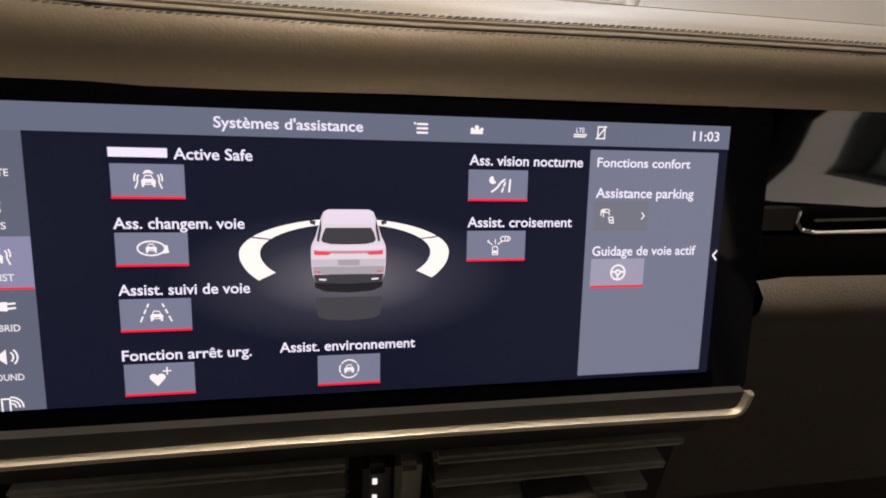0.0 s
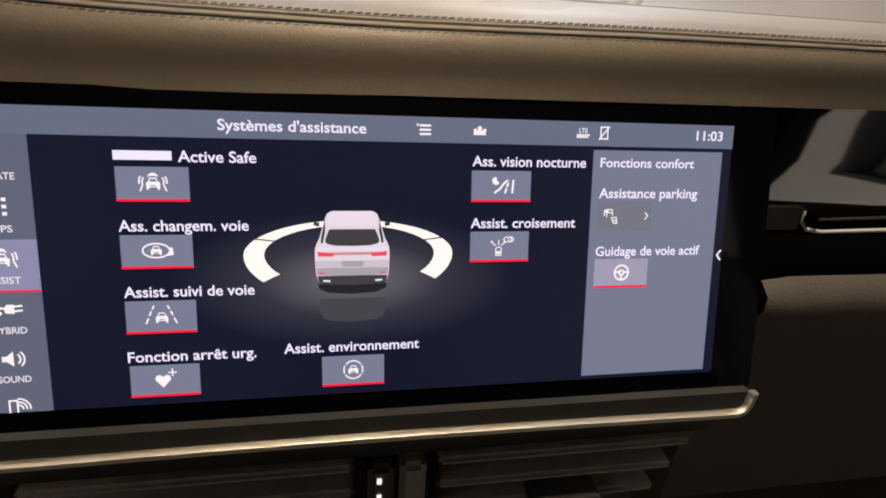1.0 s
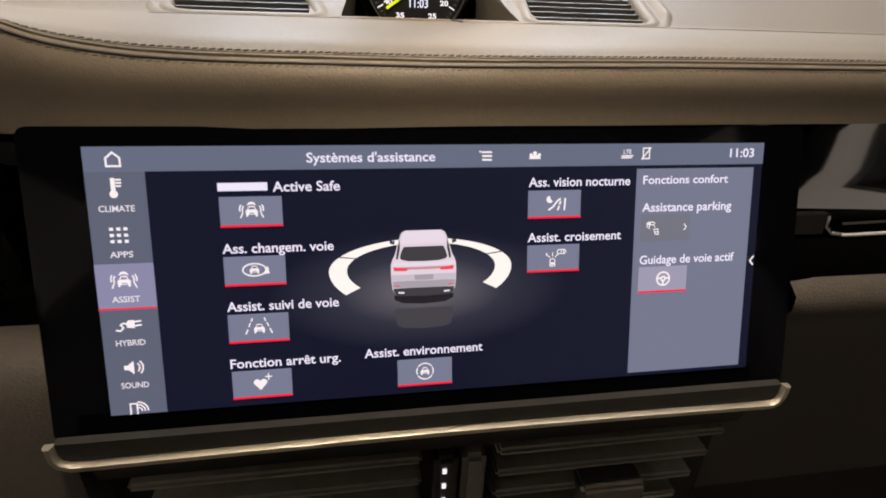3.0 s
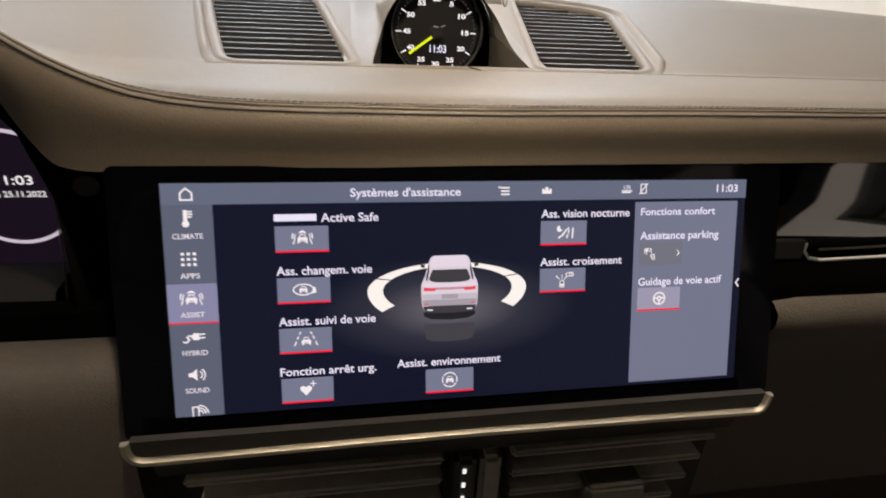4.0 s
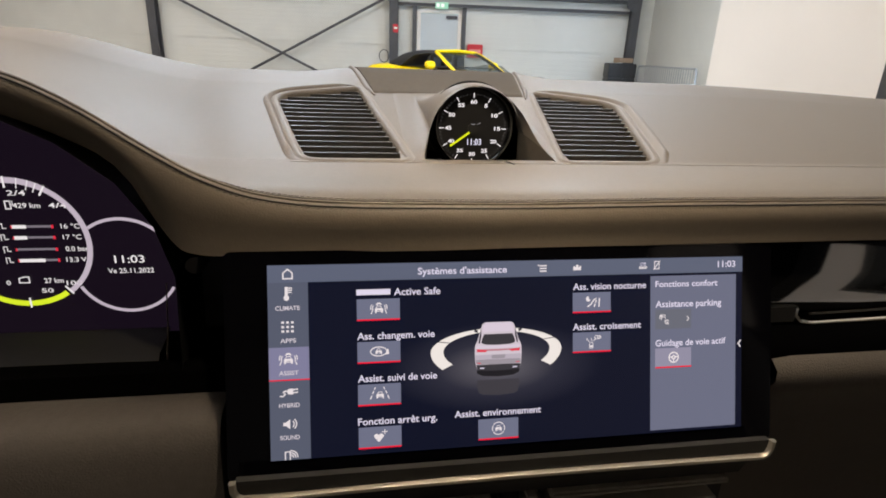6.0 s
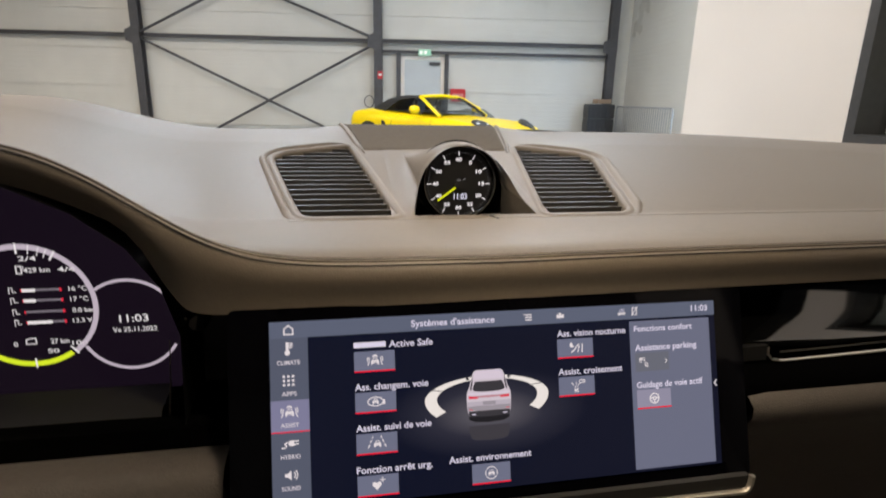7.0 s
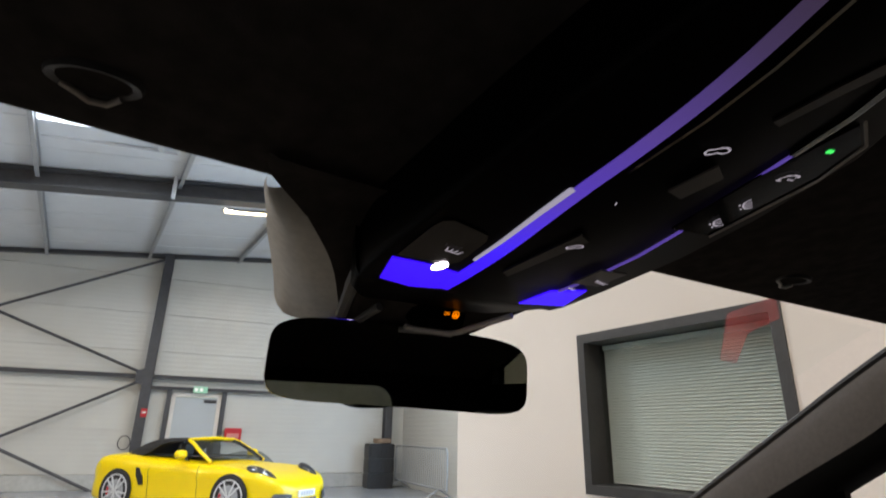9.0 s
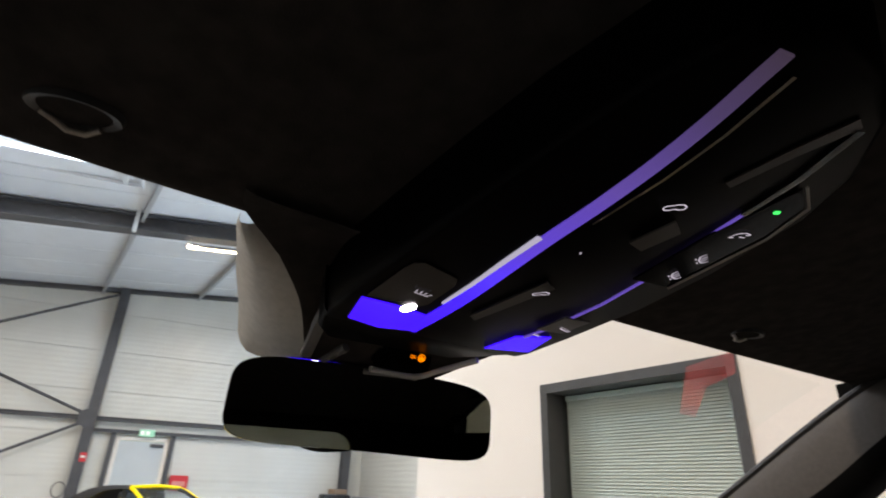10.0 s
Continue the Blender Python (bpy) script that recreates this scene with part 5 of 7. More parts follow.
# function tiles with caption, icon and red line
def tile(caption, cu, cv, cw, u, v, parent=None, red=True, blank=0.0, face=None):
    p = plate("function_tile", u, v, u + 24.5, v + 12.4, 0.5, face or UI_TILE, parent or disp)
    if red:
        plate("active_line", u, v + 11.5, u + 24.5, v + 12.4, 0.8, UI_RED, p)
    if blank:
        plate("name_bar", cu, cv - 1.6, cu + blank, cv + 1.7, 0.9, UI_WHITE, p)
        words(caption, cu + blank + 2, cv, cw - blank - 2, p)
    elif caption:
        words(caption, cu, cv, cw, p)
    return p


p = tile("Active Safe", 48.6, 16.2, 48.2, 48.7, 20.2, blank=19.3)
car_front(p, 61.2, 26.2, 2.5)
p = tile("Ass. changem. voie", 48.7, 41.1, 44.5, 48.7, 44.7)
icon("lane_change_icon", [arc(2.1, 0, 360, 28, -0.2, 0, 0.56)], car_glyph(0.85, -0.2, 0.0) + [[(1.5, -0.9), (2.5, -0.75), (2.3, 0.55), (1.9, 0.45)]], p, 61.2, 50.4, 2.2, 0.6)
p = tile("Assist. suivi de voie", 48.8, 65.5, 45.6, 48.7, 69.2)
car_front(p, 61.2, 75.6, 2.3, False, "lane_keeping_icon")
icon("lane_marks_icon", [[(-2.4, -1.2), (-2.05, -0.4)], [(-1.8, 0.2), (-1.55, 0.8)], [(-1.3, 1.3), (-1.1, 1.75)], [(2.4, -1.2), (2.05, -0.4)], [(1.8, 0.2), (1.55, 0.8)], [(1.3, 1.3), (1.1, 1.75)]], [], p, 61.0, 75.0, 2.2, 0.6)
p = tile("Fonction arrêt urg.", 48.5, 90.3, 45.7, 48.7, 94.0)
heart = [(0, -1.5)] + arc(0.75, -20, 180, 10, 0.72, 0.35) + arc(0.75, 0, 200, 10, -0.72, 0.35)
icon("heart_icon", [[(1.8, 0.9), (1.8, 2.3)], [(1.1, 1.6), (2.5, 1.6)]], [heart], p, 60.2, 100.0, 1.9, 0.5)
p = tile("Assist. environnement", 104.5, 89.5, 52.9, 118.8, 93.8)
icon("surround_icon", [arc(2.0, 40, 140, 10), arc(2.0, 155, 200, 6), arc(2.0, -20, 25, 6), arc(2.0, 215, 325, 10)], car_glyph(1.05), p, 131.0, 99.6, 1.85, 0.55)
p = tile("Ass. vision nocturne", 178.0, 16.2, 47.5, 177.9, 20.1)
icon("night_icon", [[(-1.6, -1.4), (-0.6, -0.7), (0.3, 0.5), (1.0, 1.0)], [(0.5, -1.4), (0.75, -0.7)], [(0.9, -0.2), (1.1, 0.4)], [(2.0, -1.4), (2.15, 1.0)]], [arc(0.8, 90, 330, 12, -1.4, 0.9) + [(-1.2, 0.9)]], p, 190.6, 25.9, 2.0, 0.8)
p = tile("Assist. croisement", 177.8, 40.7, 44.3, 177.9, 44.4)
icon("junction_icon", [[(-0.6, -2.0), (-0.6, -0.5), (-0.3, -0.2), (0.3, -0.2), (0.6, -0.5), (0.6, -2.0), (-0.6, -2.0)], [(-1.5, 0.8), (-0.7, 0.2)], [(0.0, 1.3), (0.0, 0.4)], [(1.2, 0.8), (0.6, 0.2)], [(1.1, 1.5), (1.5, 2.0), (3.0, 2.0), (3.4, 1.5), (3.0, 1.0), (1.5, 1.0), (1.1, 1.5)], [(2.2, 1.1), (2.2, 1.9)], [(2.8, 1.2), (2.8, 1.8)]], [[(-0.45, -1.7), (0.45, -1.7), (0.45, -1.1), (-0.45, -1.1)], [(-1.7, 0.7), (-1.2, 1.2), (-1.8, 1.2)], [(0.9, 0.6), (1.5, 0.6), (1.4, 1.1)]], p, 189.6, 50.4, 1.85, 0.42)
words("Fonctions confort", 231.8, 16.0, 42.4, comfort, 3.7)
p = tile("Assistance parking", 231.9, 28.5, 45.0, 231.9, 32.1, comfort, False, face=glow("ui_tile_dim", (0.115, 0.130, 0.165), 1.0))
icon("parking_icon", [[(-2.0, 0.2), (-2.0, 1.3), (-1.6, 1.6), (-0.2, 1.6), (0.1, 1.2)], [(-1.4, -0.1), (-1.4, 0.9), (-0.1, 0.9), (0.1, 0.3)], [(-0.1, -0.3), (0.3, -1.5), (1.2, -1.6), (1.0, -0.2), (-0.1, -0.3)], [(0.1, -0.9), (1.1, -1.0)]], [[(-1.9, 0.9), (-1.0, 0.9), (-1.0, 1.4), (-1.9, 1.4)]], p, 238.4, 38.4, 1.8, 0.45)
icon("chevron_icon", [[(-0.4, 0.9), (0.4, 0), (-0.4, -0.9)]], [], p, 253.9, 38.2, 1.5, 0.5)
p = tile("Guidage de voie actif", 231.9, 52.9, 48.2, 231.9, 56.5, comfort, face=glow("ui_tile_pale", (0.235, 0.24, 0.33), 1.0))
icon("wheel_icon", [arc(1.9, 0, 360, 24), arc(0.6, 0, 360, 12), [(-1.9, 0.1), (-0.6, 0.2)], [(1.9, 0.1), (0.6, 0.2)], [(0, -0.5), (0, -1.9)]], [], p, 244.2, 62.4, 1.65, 0.8)
icon("drawer_arrow", [[(0.5, 1.1), (-0.4, 0), (0.5, -1.1)]], [], disp, 289.6, 55.5, 1.8, 0.8)

# light ring and little car on the stage
RINGM = glow("ui_ring", (0.70, 0.70, 0.68), 1.0)
for a0, a1 in ((100, 151), (153, 214)):
    for mirror in (1, -1):
        bm = bmesh.new()
        outp, inp = [], []
        for k in range(25):
            a = radians(a0 + (a1 - a0) * k / 24)
            c, s_ = math.cos(a), math.sin(a)
            outp.append(((130.7 + mirror * 39.9 * c) / 1000, (-52.9 + (13.4 if s_ > 0 else 18.3) * s_) / 1000))
            c, s_ = math.cos(a * 1.0), math.sin(a)
            inp.append(((130.7 + mirror * 32.4 * c) / 1000, (-52.7 + (11.2 if s_ > 0 else 13.4) * s_) / 1000))
        flat(bm, outp + inp[::-1], 0.0004)
        part("ring_segment", bm, RINGM, disp)
UIC_BODY = glow("ui_car_body", (0.52, 0.49, 0.56), 1.0)
UIC_ROOF = glow("ui_car_roof", (0.56, 0.52, 0.62), 1.0)
UIC_DARK = glow("ui_car_dark", (0.035, 0.035, 0.042), 1.0)
UIC_SHADE = glow("ui_car_shade", (0.27, 0.26, 0.30), 1.0)
UIC_RED = glow("ui_car_red", (0.62, 0.05, 0.08), 1.0)


def shape(name, pts, h, material, parent, mirror=False):
    if mirror:
        pts = pts + [(262.4 - u, v) for u, v in pts[::-1]]
    bm = bmesh.new()
    flat(bm, [(u / 1000, -v / 1000) for u, v in pts], h / 1000)
    return part(name, bm, material, parent)


little = shape("car_picture", [(123.2, 36.2), (121.8, 36.9), (120.7, 39.6), (119.7, 43.0), (118.7, 46.5), (117.7, 48.4), (117.0, 50.4), (116.9, 54.0), (117.1, 58.5), (117.5, 61.5), (118.4, 63.4), (120.0, 64.2), (131.2, 64.6)], 0.9, UIC_BODY, disp, True)
shape("car_roof", [(123.4, 36.0), (122.2, 37.6), (121.6, 41.8), (131.2, 42.2)], 1.0, UIC_ROOF, little, True)
shape("roof_spoiler", [(121.8, 41.6), (121.6, 42.7), (131.2, 43.1)], 1.05, UIC_BODY, little, True)
shape("car_window", [(122.6, 43.0), (121.6, 45.0), (120.8, 47.6), (121.6, 48.6), (124.6, 49.3), (131.2, 49.5)], 1.15, UIC_DARK, little, True)
shape("car_waist", [(118.2, 49.8), (117.4, 51.2), (131.2, 51.6)], 1.08, UIC_ROOF, little, True)
shape("car_light_line", [(118.0, 51.9), (118.4, 52.9), (131.2, 53.1)], 1.15, glow("ui_car_line", (0.42, 0.20, 0.24), 1.0), little, True)
shape("car_shade", [(117.1, 55.2), (117.4, 57.8), (131.2, 58.2)], 1.1, glow("ui_car_half_shade", (0.40, 0.38, 0.45), 1.0), little, True)
shape("plate_field", [(127.0, 55.4), (127.2, 57.6), (131.2, 57.7)], 1.2, UIC_SHADE, little, True)
shape("car_shade", [(117.4, 58.0), (117.7, 60.8), (131.2, 61.4)], 1.1, UIC_SHADE, little, True)
shape("car_bumper", [(117.7, 61.1), (118.4, 63.3), (119.8, 64.5), (131.2, 64.9)], 1.12, UIC_DARK, little, True)
for m_ in (0, 1):
    q = lambda pts: [(262.4 - u, v) for u, v in pts[::-1]] if m_ else pts
    shape("tail_light", q([(118.0, 51.6), (124.5, 52.5), (123.6, 53.6), (118.2, 53.4)]), 1.25, UIC_RED, little)
    shape("reflector", q([(118.2, 59.7), (120.6, 59.9), (120.5, 60.4), (118.3, 60.2)]), 1.25, UIC_RED, little)
    shape("exhaust", q([(119.8, 62.6), (122.6, 62.8), (122.5, 63.5), (119.9, 63.3)]), 1.3, UI_WHITE, little)
    shape("door_mirror", q([(118.9, 40.4), (116.8, 40.1), (116.7, 41.4), (118.6, 42.0)]), 0.95, UIC_DARK, little)
    shape("side_window", q([(120.9, 39.2), (119.5, 45.8), (119.2, 48.2), (120.0, 48.4), (121.0, 43.6)]), 1.12, UIC_DARK, little)
shape("car_shadow", [(118, 64.4), (118.4, 66.4), (122, 68.0), (131.2, 68.6)], 0.35, glow("ui_car_shadow", (0.012, 0.012, 0.015), 1.0), disp, True)
shape("car_mirror_image", [(118.4, 70.4), (118.2, 73.8), (119.4, 78.0), (122, 79.2), (131.2, 79.8)], 0.3, glow("ui_car_reflection", (0.040, 0.040, 0.050), 1.0), disp, True)
# ---- roof lining, overhead console, inner mirror ----


def zc(y):
    """Height of the console's underside."""
    return 1.445 + (-0.13 - y) * 0.165


# roof lining with the windscreen's upper edge in front
cabin = thing("cabin_lining", "black suede roof lining of the car", "roof lining", kind="structure")
rings = []
for i in range(49):
    x = -0.80 + 1.6 * i / 48
    e = max(0.0, abs(x) - 0.1)
    yf = -0.132 - 0.09 * e ** 2 - 0.012 * e
    dz = -0.02 * e ** 2.2
    rings.append([(x, yf + 0.004, 1.506 + dz), (x, yf, 1.4985 + dz), (x, yf - 0.012, 1.4955 + dz), (x, yf - 0.05, 1.500 + dz), (x, yf - 0.15, 1.515 + dz), (x, -0.5, 1.540 + dz), (x, -0.9, 1.577 + dz), (x, -1.7, 1.612 + dz), (x, -2.22, 1.47 + dz)])
bm = bmesh.new()
loft(bm, rings, closed=False, caps=False)
part("roof_cloth", bm, HEADLINER, cabin, angle=60)
# closed rear of the cabin with side glass left open
for sx in (-1, 1):
    bm = bmesh.new()
    bm_box(bm, 0.06, 2.3, 0.85, sx * 0.80, -1.1, 0.62)
    part("door_card", bm, CABIN_TAUPE, cabin)
    bm = bmesh.new()
    prism(bm, [(-0.74, 1.02), (-0.53, 1.02), (-0.60, 1.25), (-0.64, 1.54), (-0.76, 1.54)], sx * 0.77 - 0.03, sx * 0.77 + 0.03, Matrix(((0, 0, 1, 0), (1, 0, 0, 0), (0, 1, 0, 0), (0, 0, 0, 1))))
    bm_box(bm, 0.06, 0.235, 0.55, sx * 0.77, -2.1475, 1.295)
    bm_box(bm, 0.056, 0.53, 0.39, sx * 0.77, -1.765, 1.24)
    part("side_pillar", bm, PILLAR_BLACK, cabin)
    bm = bmesh.new()
    prism(bm, [(-0.15, 1.385), (-0.15, 1.495), (-0.5, 1.535), (-0.9, 1.57), (-1.5, 1.603), (-1.5, 1.385)], sx * 0.755 - 0.03, sx * 0.755 + 0.03, Matrix(((0, 0, 1, 0), (1, 0, 0, 0), (0, 1, 0, 0), (0, 0, 0, 1))))
    bm_box(bm, 0.06, 0.75, 0.03, sx * 0.757, -1.875, 1.584)
    part("roof_rail", bm, PILLAR_BLACK, cabin)
bm = bmesh.new()
holed_plate(bm, [(-0.8, 0.2), (0.8, 0.2), (0.8, 1.58), (-0.8, 1.58)], [round_rect(0.84, 0.31, 0.09, 8, -0.10, 1.25)], -0.03, 0.03, Matrix.Translation((0, -2.25, 0)) @ pose(0, 0, 0, 90))
part("tailgate", bm, PILLAR_BLACK, cabin)
bm = bmesh.new()
prism(bm, round_rect(0.84, 0.31, 0.09, 8, -0.10, 1.25), -0.004, 0.004, Matrix.Translation((0, -2.25, 0)) @ pose(0, 0, 0, 90))
rear_glass = part("rear_glass", bm, pane_mat("privacy_glass", 0.03, (0.50, 0.53, 0.48)), cabin, "dark tinted rear glass")
rear_glass.visible_shadow = False
for sx in (-1, 1):
    bm = bmesh.new()
    bm_box(bm, 0.006, 0.53, 0.135, sx * 0.775, -1.765, 1.5025)
    quarter = part("quarter_glass", bm, rear_glass.data.materials[0], cabin, "dark tinted quarter glass")
    quarter.visible_shadow = False
bm = bmesh.new()
bm_box(bm, 1.6, 3.2, 0.04, 0, -0.7, 0.36)
part("cabin_floor", bm, CABIN_TAUPE, cabin)
bm = bmesh.new()
bm_box(bm, 1.6, 0.04, 0.75, 0, 0.12, 0.70)
part("bulkhead", bm, PILLAR_BLACK, cabin)



def front_seat(x, y):
    """A front seat with bolsters and a head restraint, seen in the glossy trim and the mirror."""
    seat = thing("front_seat", "taupe leather front seat with an upright head restraint", "car seat", pose(x, y, 0.38), "front seats")
    part("cushion", bevelled(0.50, 0.52, 0.16, 0.05, 3, y=0.22, z=0.22), SEAT_LEATHER, seat)
    part("base", bevelled(0.44, 0.46, 0.14, 0.03, 2, y=0.20, z=0.07), PILLAR_BLACK, seat)
    lean = lambda z: -0.34 * (z - 0.26)
    rings = []
    for z, w, d in ((0.26, 0.48, 0.13), (0.36, 0.50, 0.15), (0.50, 0.50, 0.14), (0.62, 0.46, 0.12), (0.70, 0.40, 0.11), (0.745, 0.32, 0.08), (0.76, 0.22, 0.04)):
        rings.append([(px * w, lean(z) + py * d, z) for px, py in round_rect(1, 1, 0.3, 4)])
    bm = bmesh.new()
    loft(bm, rings)
    part("backrest", bm, SEAT_LEATHER, seat, angle=60)
    for sx in (-1, 1):
        bm = bmesh.new()
        tube(bm, [(sx * 0.235, lean(z) + 0.06, z) for z in (0.30, 0.42, 0.54, 0.64, 0.70)], 0.045, 10, [0.03, 0.05, 0.05, 0.042, 0.02])
        part("bolster", bm, SEAT_LEATHER, seat, angle=70)
    rings = [[(px * w, lean(z) + 0.02 + py * d, z) for px, py in round_rect(1, 1, 0.35, 4)] for z, w, d in ((0.75, 0.20, 0.06), (0.78, 0.26, 0.09), (0.86, 0.28, 0.10), (0.93, 0.25, 0.09), (0.965, 0.16, 0.05))]
    bm = bmesh.new()
    loft(bm, rings)
    part("head_restraint", bm, SEAT_LEATHER, seat, angle=60)


SEAT_LEATHER = mat("taupe_seat_leather", (0.19, 0.165, 0.135), 0.5, vary=0.12, scale=150, bump=0.2, bump_scale=700)
front_seat(-0.38, -0.74)
front_seat(0.38, -0.56)

con = thing("overhead_console", "gloss black overhead console with blue ambient light strips", "console")
outline = [(-0.077, -0.118), (-0.078, -0.16), (-0.072, -0.25), (-0.066, -0.33), (-0.058, -0.385), (-0.044, -0.415), (-0.015, -0.430), (0.02, -0.433), (0.052, -0.425), (0.085, -0.400), (0.106, -0.365), (0.120, -0.30), (0.124, -0.24), (0.118, -0.17), (0.112, -0.128), (0.106, -0.118)]


def grown(pts, k, cx=0.022, cy=-0.25):
    return [(cx + (x - cx) * k, cy + (y - cy) * k) for x, y in pts]


bm = bmesh.new()
rings = []
for k, dz in ((1.05, 0.06), (1.03, 0.03), (1.015, 0.008), (1.0, 0.002), (0.975, 0.0)):
    rings.append([(x, y, zc(y) + dz) for x, y in grown(outline, k)])
loft(bm, rings, closed=True, caps=True)
part("console_shell", bm, CONSOLE_BLACK, con, angle=50)
# raised nose in front, running up to the mirror's foot
nose = [(-0.079, -0.124), (0.108, -0.124), (0.090, -0.092), (0.070, -0.066), (0.050, -0.050), (0.02, -0.042), (-0.02, -0.044), (-0.045, -0.056), (-0.066, -0.084)]
bm = bmesh.new()
loft(bm, [[(x, y, 1.4455 + dz) for x, y in grown(nose, k, 0.015, -0.09)] for k, dz in ((1.06, 0.05), (1.04, 0.02), (1.02, 0.005), (1.0, 0.0015), (0.96, 0.0))], closed=True, caps=True)
part("console_nose", bm, CONSOLE_BLACK, con, angle=50)
BLUE = glow("blue_ambient", (0.035, 0.004, 1.0), 1.3)
BLUE_SOFT = glow("violet_ambient", (0.16, 0.10, 0.62), 0.55)


def on_console(name, pts, material, parent, lift=0.0015, label="", thick=0.0012):
    bm = bmesh.new()
    lo = [bm.verts.new((x, y, zc(y) - lift + thick)) for x, y in pts]
    hi = [bm.verts.new((x, y, zc(y) - lift)) for x, y in pts]
    n = len(pts)
    bm.faces.new(hi), bm.faces.new(lo[::-1])
    for i in range(n):
        bm.faces.new((lo[i], lo[(i + 1) % n], hi[(i + 1) % n], hi[i]))
    return part(name, bm, material, parent, label)


def ribbon(name, line, w0, w1, material, parent, lift=0.0016, label=""):
    left, right = [], []
    for i, (x, y) in enumerate(line):
        xa, ya = line[max(0, i - 1)]
        xb, yb = line[min(len(line) - 1, i + 1)]
        d = Vector((xb - xa, yb - ya)).normalized()
        w = (w0 + (w1 - w0) * i / (len(line) - 1)) / 2
        left.append((x - d.y * w, y + d.x * w))
        right.append((x + d.y * w, y - d.x * w))
    return on_console(name, left + right[::-1], material, parent, lift, label)


on_console("ambient_patch", [(-0.064, -0.129), (-0.071, -0.161), (-0.044, -0.161), (-0.009, -0.156), (-0.014, -0.129), (-0.037, -0.124)], BLUE, con, label="bright blue light patch")
STRIP = spline([(-0.0135, -0.13), (-0.0105, -0.16), (-0.0095, -0.20), (-0.0125, -0.25), (-0.014, -0.28), (-0.0145, -0.31), (-0.017, -0.347), (-0.022, -0.38), (-0.028, -0.405), (-0.031, -0.418)], 4)
# one light guide that fades from blue through violet to a dull mauve
GUIDE = glow("ambient_guide", (0, 0, 0), 1.0)
gnt = GUIDE.node_tree
gco, gsep, gmap, gramp = gnt.nodes.new("ShaderNodeTexCoord"), gnt.nodes.new("ShaderNodeSeparateXYZ"), gnt.nodes.new("ShaderNodeMapRange"), gnt.nodes.new("ShaderNodeValToRGB")
gmap.inputs[1].default_value, gmap.inputs[2].default_value = -0.13, -0.418
ramp = gramp.color_ramp
ramp.elements[0].color, ramp.elements[1].color = (0.045, 0.005, 1.2, 1), (0.036, 0.026, 0.046, 1)
for at, tone in ((0.22, (0.045, 0.010, 1.1, 1)), (0.45, (0.085, 0.042, 0.55, 1)), (0.68, (0.090, 0.055, 0.30, 1)), (0.88, (0.052, 0.036, 0.105, 1))):
    ramp.elements.new(at).color = tone
gnt.links.new(gco.outputs["Object"], gsep.inputs[0])
gnt.links.new(gsep.outputs["Y"], gmap.inputs[0])
gnt.links.new(gmap.outputs[0], gramp.inputs[0])
gnt.links.new(gramp.outputs[0], gnt.nodes["Principled BSDF"].inputs["Emission Color"])
ribbon("ambient_strip", STRIP, 0.0125, 0.008, GUIDE, con, 0.0018, "blue to violet light strip")
on_console("ambient_patch", [(0.064, -0.127), (0.071, -0.158), (0.099, -0.170), (0.105, -0.137)], BLUE, con, label="bright blue light patch")
ribbon("ambient_strip", [(0.078, -0.16), (0.083, -0.183), (0.086, -0.232), (0.082, -0.27), (0.070, -0.316), (0.064, -0.35)], 0.0026, 0.002, BLUE_SOFT, con, 0.0018, "thin violet light strip")
ribbon("bright_trim", [(0.064, -0.35), (0.058, -0.383), (0.045, -0.416)], 0.004, 0.005, CHROME, con, 0.002)
ribbon("bright_trim", [(-0.004, -0.30), (-0.004, -0.345), (-0.008, -0.38), (-0.016, -0.414)], 0.0018, 0.0022, CHROME, con, 0.0018)
ribbon("bright_trim", [(0.030, -0.36), (0.034, -0.39), (0.040, -0.418)], 0.006, 0.008, mat("brown_reflecting_trim", (0.03, 0.025, 0.022), 0.3, 0.5), con, 0.0014)
# reading lamps
lens = [(0.0062 * math.copysign(abs(math.cos(radians(a))) ** 0.7, math.cos(radians(a))), 0.0036 * math.sin(radians(a))) for a in range(0, 360, 15)]
on_console("reading_lamp", [(-0.036 + 0.45 * u + 0.89 * v, -0.164 - 0.89 * u + 0.45 * v) for u, v in lens], glow("reading_led", (0.95, 0.92, 1.0), 14.0), con, 0.003, "lit white reading lamp")
on_console("reading_lamp_window", [(-0.070, -0.165), (-0.030, -0.168), (-0.026, -0.174), (-0.0265, -0.205), (-0.031, -0.2125), (-0.060, -0.219), (-0.066, -0.216), (-0.0685, -0.208)], mat("lamp_glass", (0.004, 0.004, 0.005), 0.2, vary=0.05, spec=0.08), con, 0.0016)
ribbon("lamp_lens", [(-0.0185, -0.18), (-0.018, -0.21), (-0.0195, -0.245), (-0.020, -0.275)], 0.002, 0.0042, glow("lamp_lens_bright", (0.42, 0.42, 0.56), 0.8), con, 0.0022)
on_console("lamp_button", [(0.074, -0.178), (0.098, -0.182), (0.102, -0.208), (0.078, -0.205)], mat("lamp_button", (0.075, 0.075, 0.08), 0.4, spec=0.3), con, 0.0024)
on_console("slider", [(0.028, -0.30), (0.042, -0.298), (0.046, -0.322), (0.032, -0.328)], mat("slider_satin", (0.05, 0.047, 0.042), 0.35), con, 0.004)
on_console("tilt_switch", [(0.010, -0.175), (0.018, -0.17), (0.034, -0.235), (0.022, -0.24)], mat("switch_satin", (0.012, 0.012, 0.0115), 0.35, spec=0.12), con, 0.003)
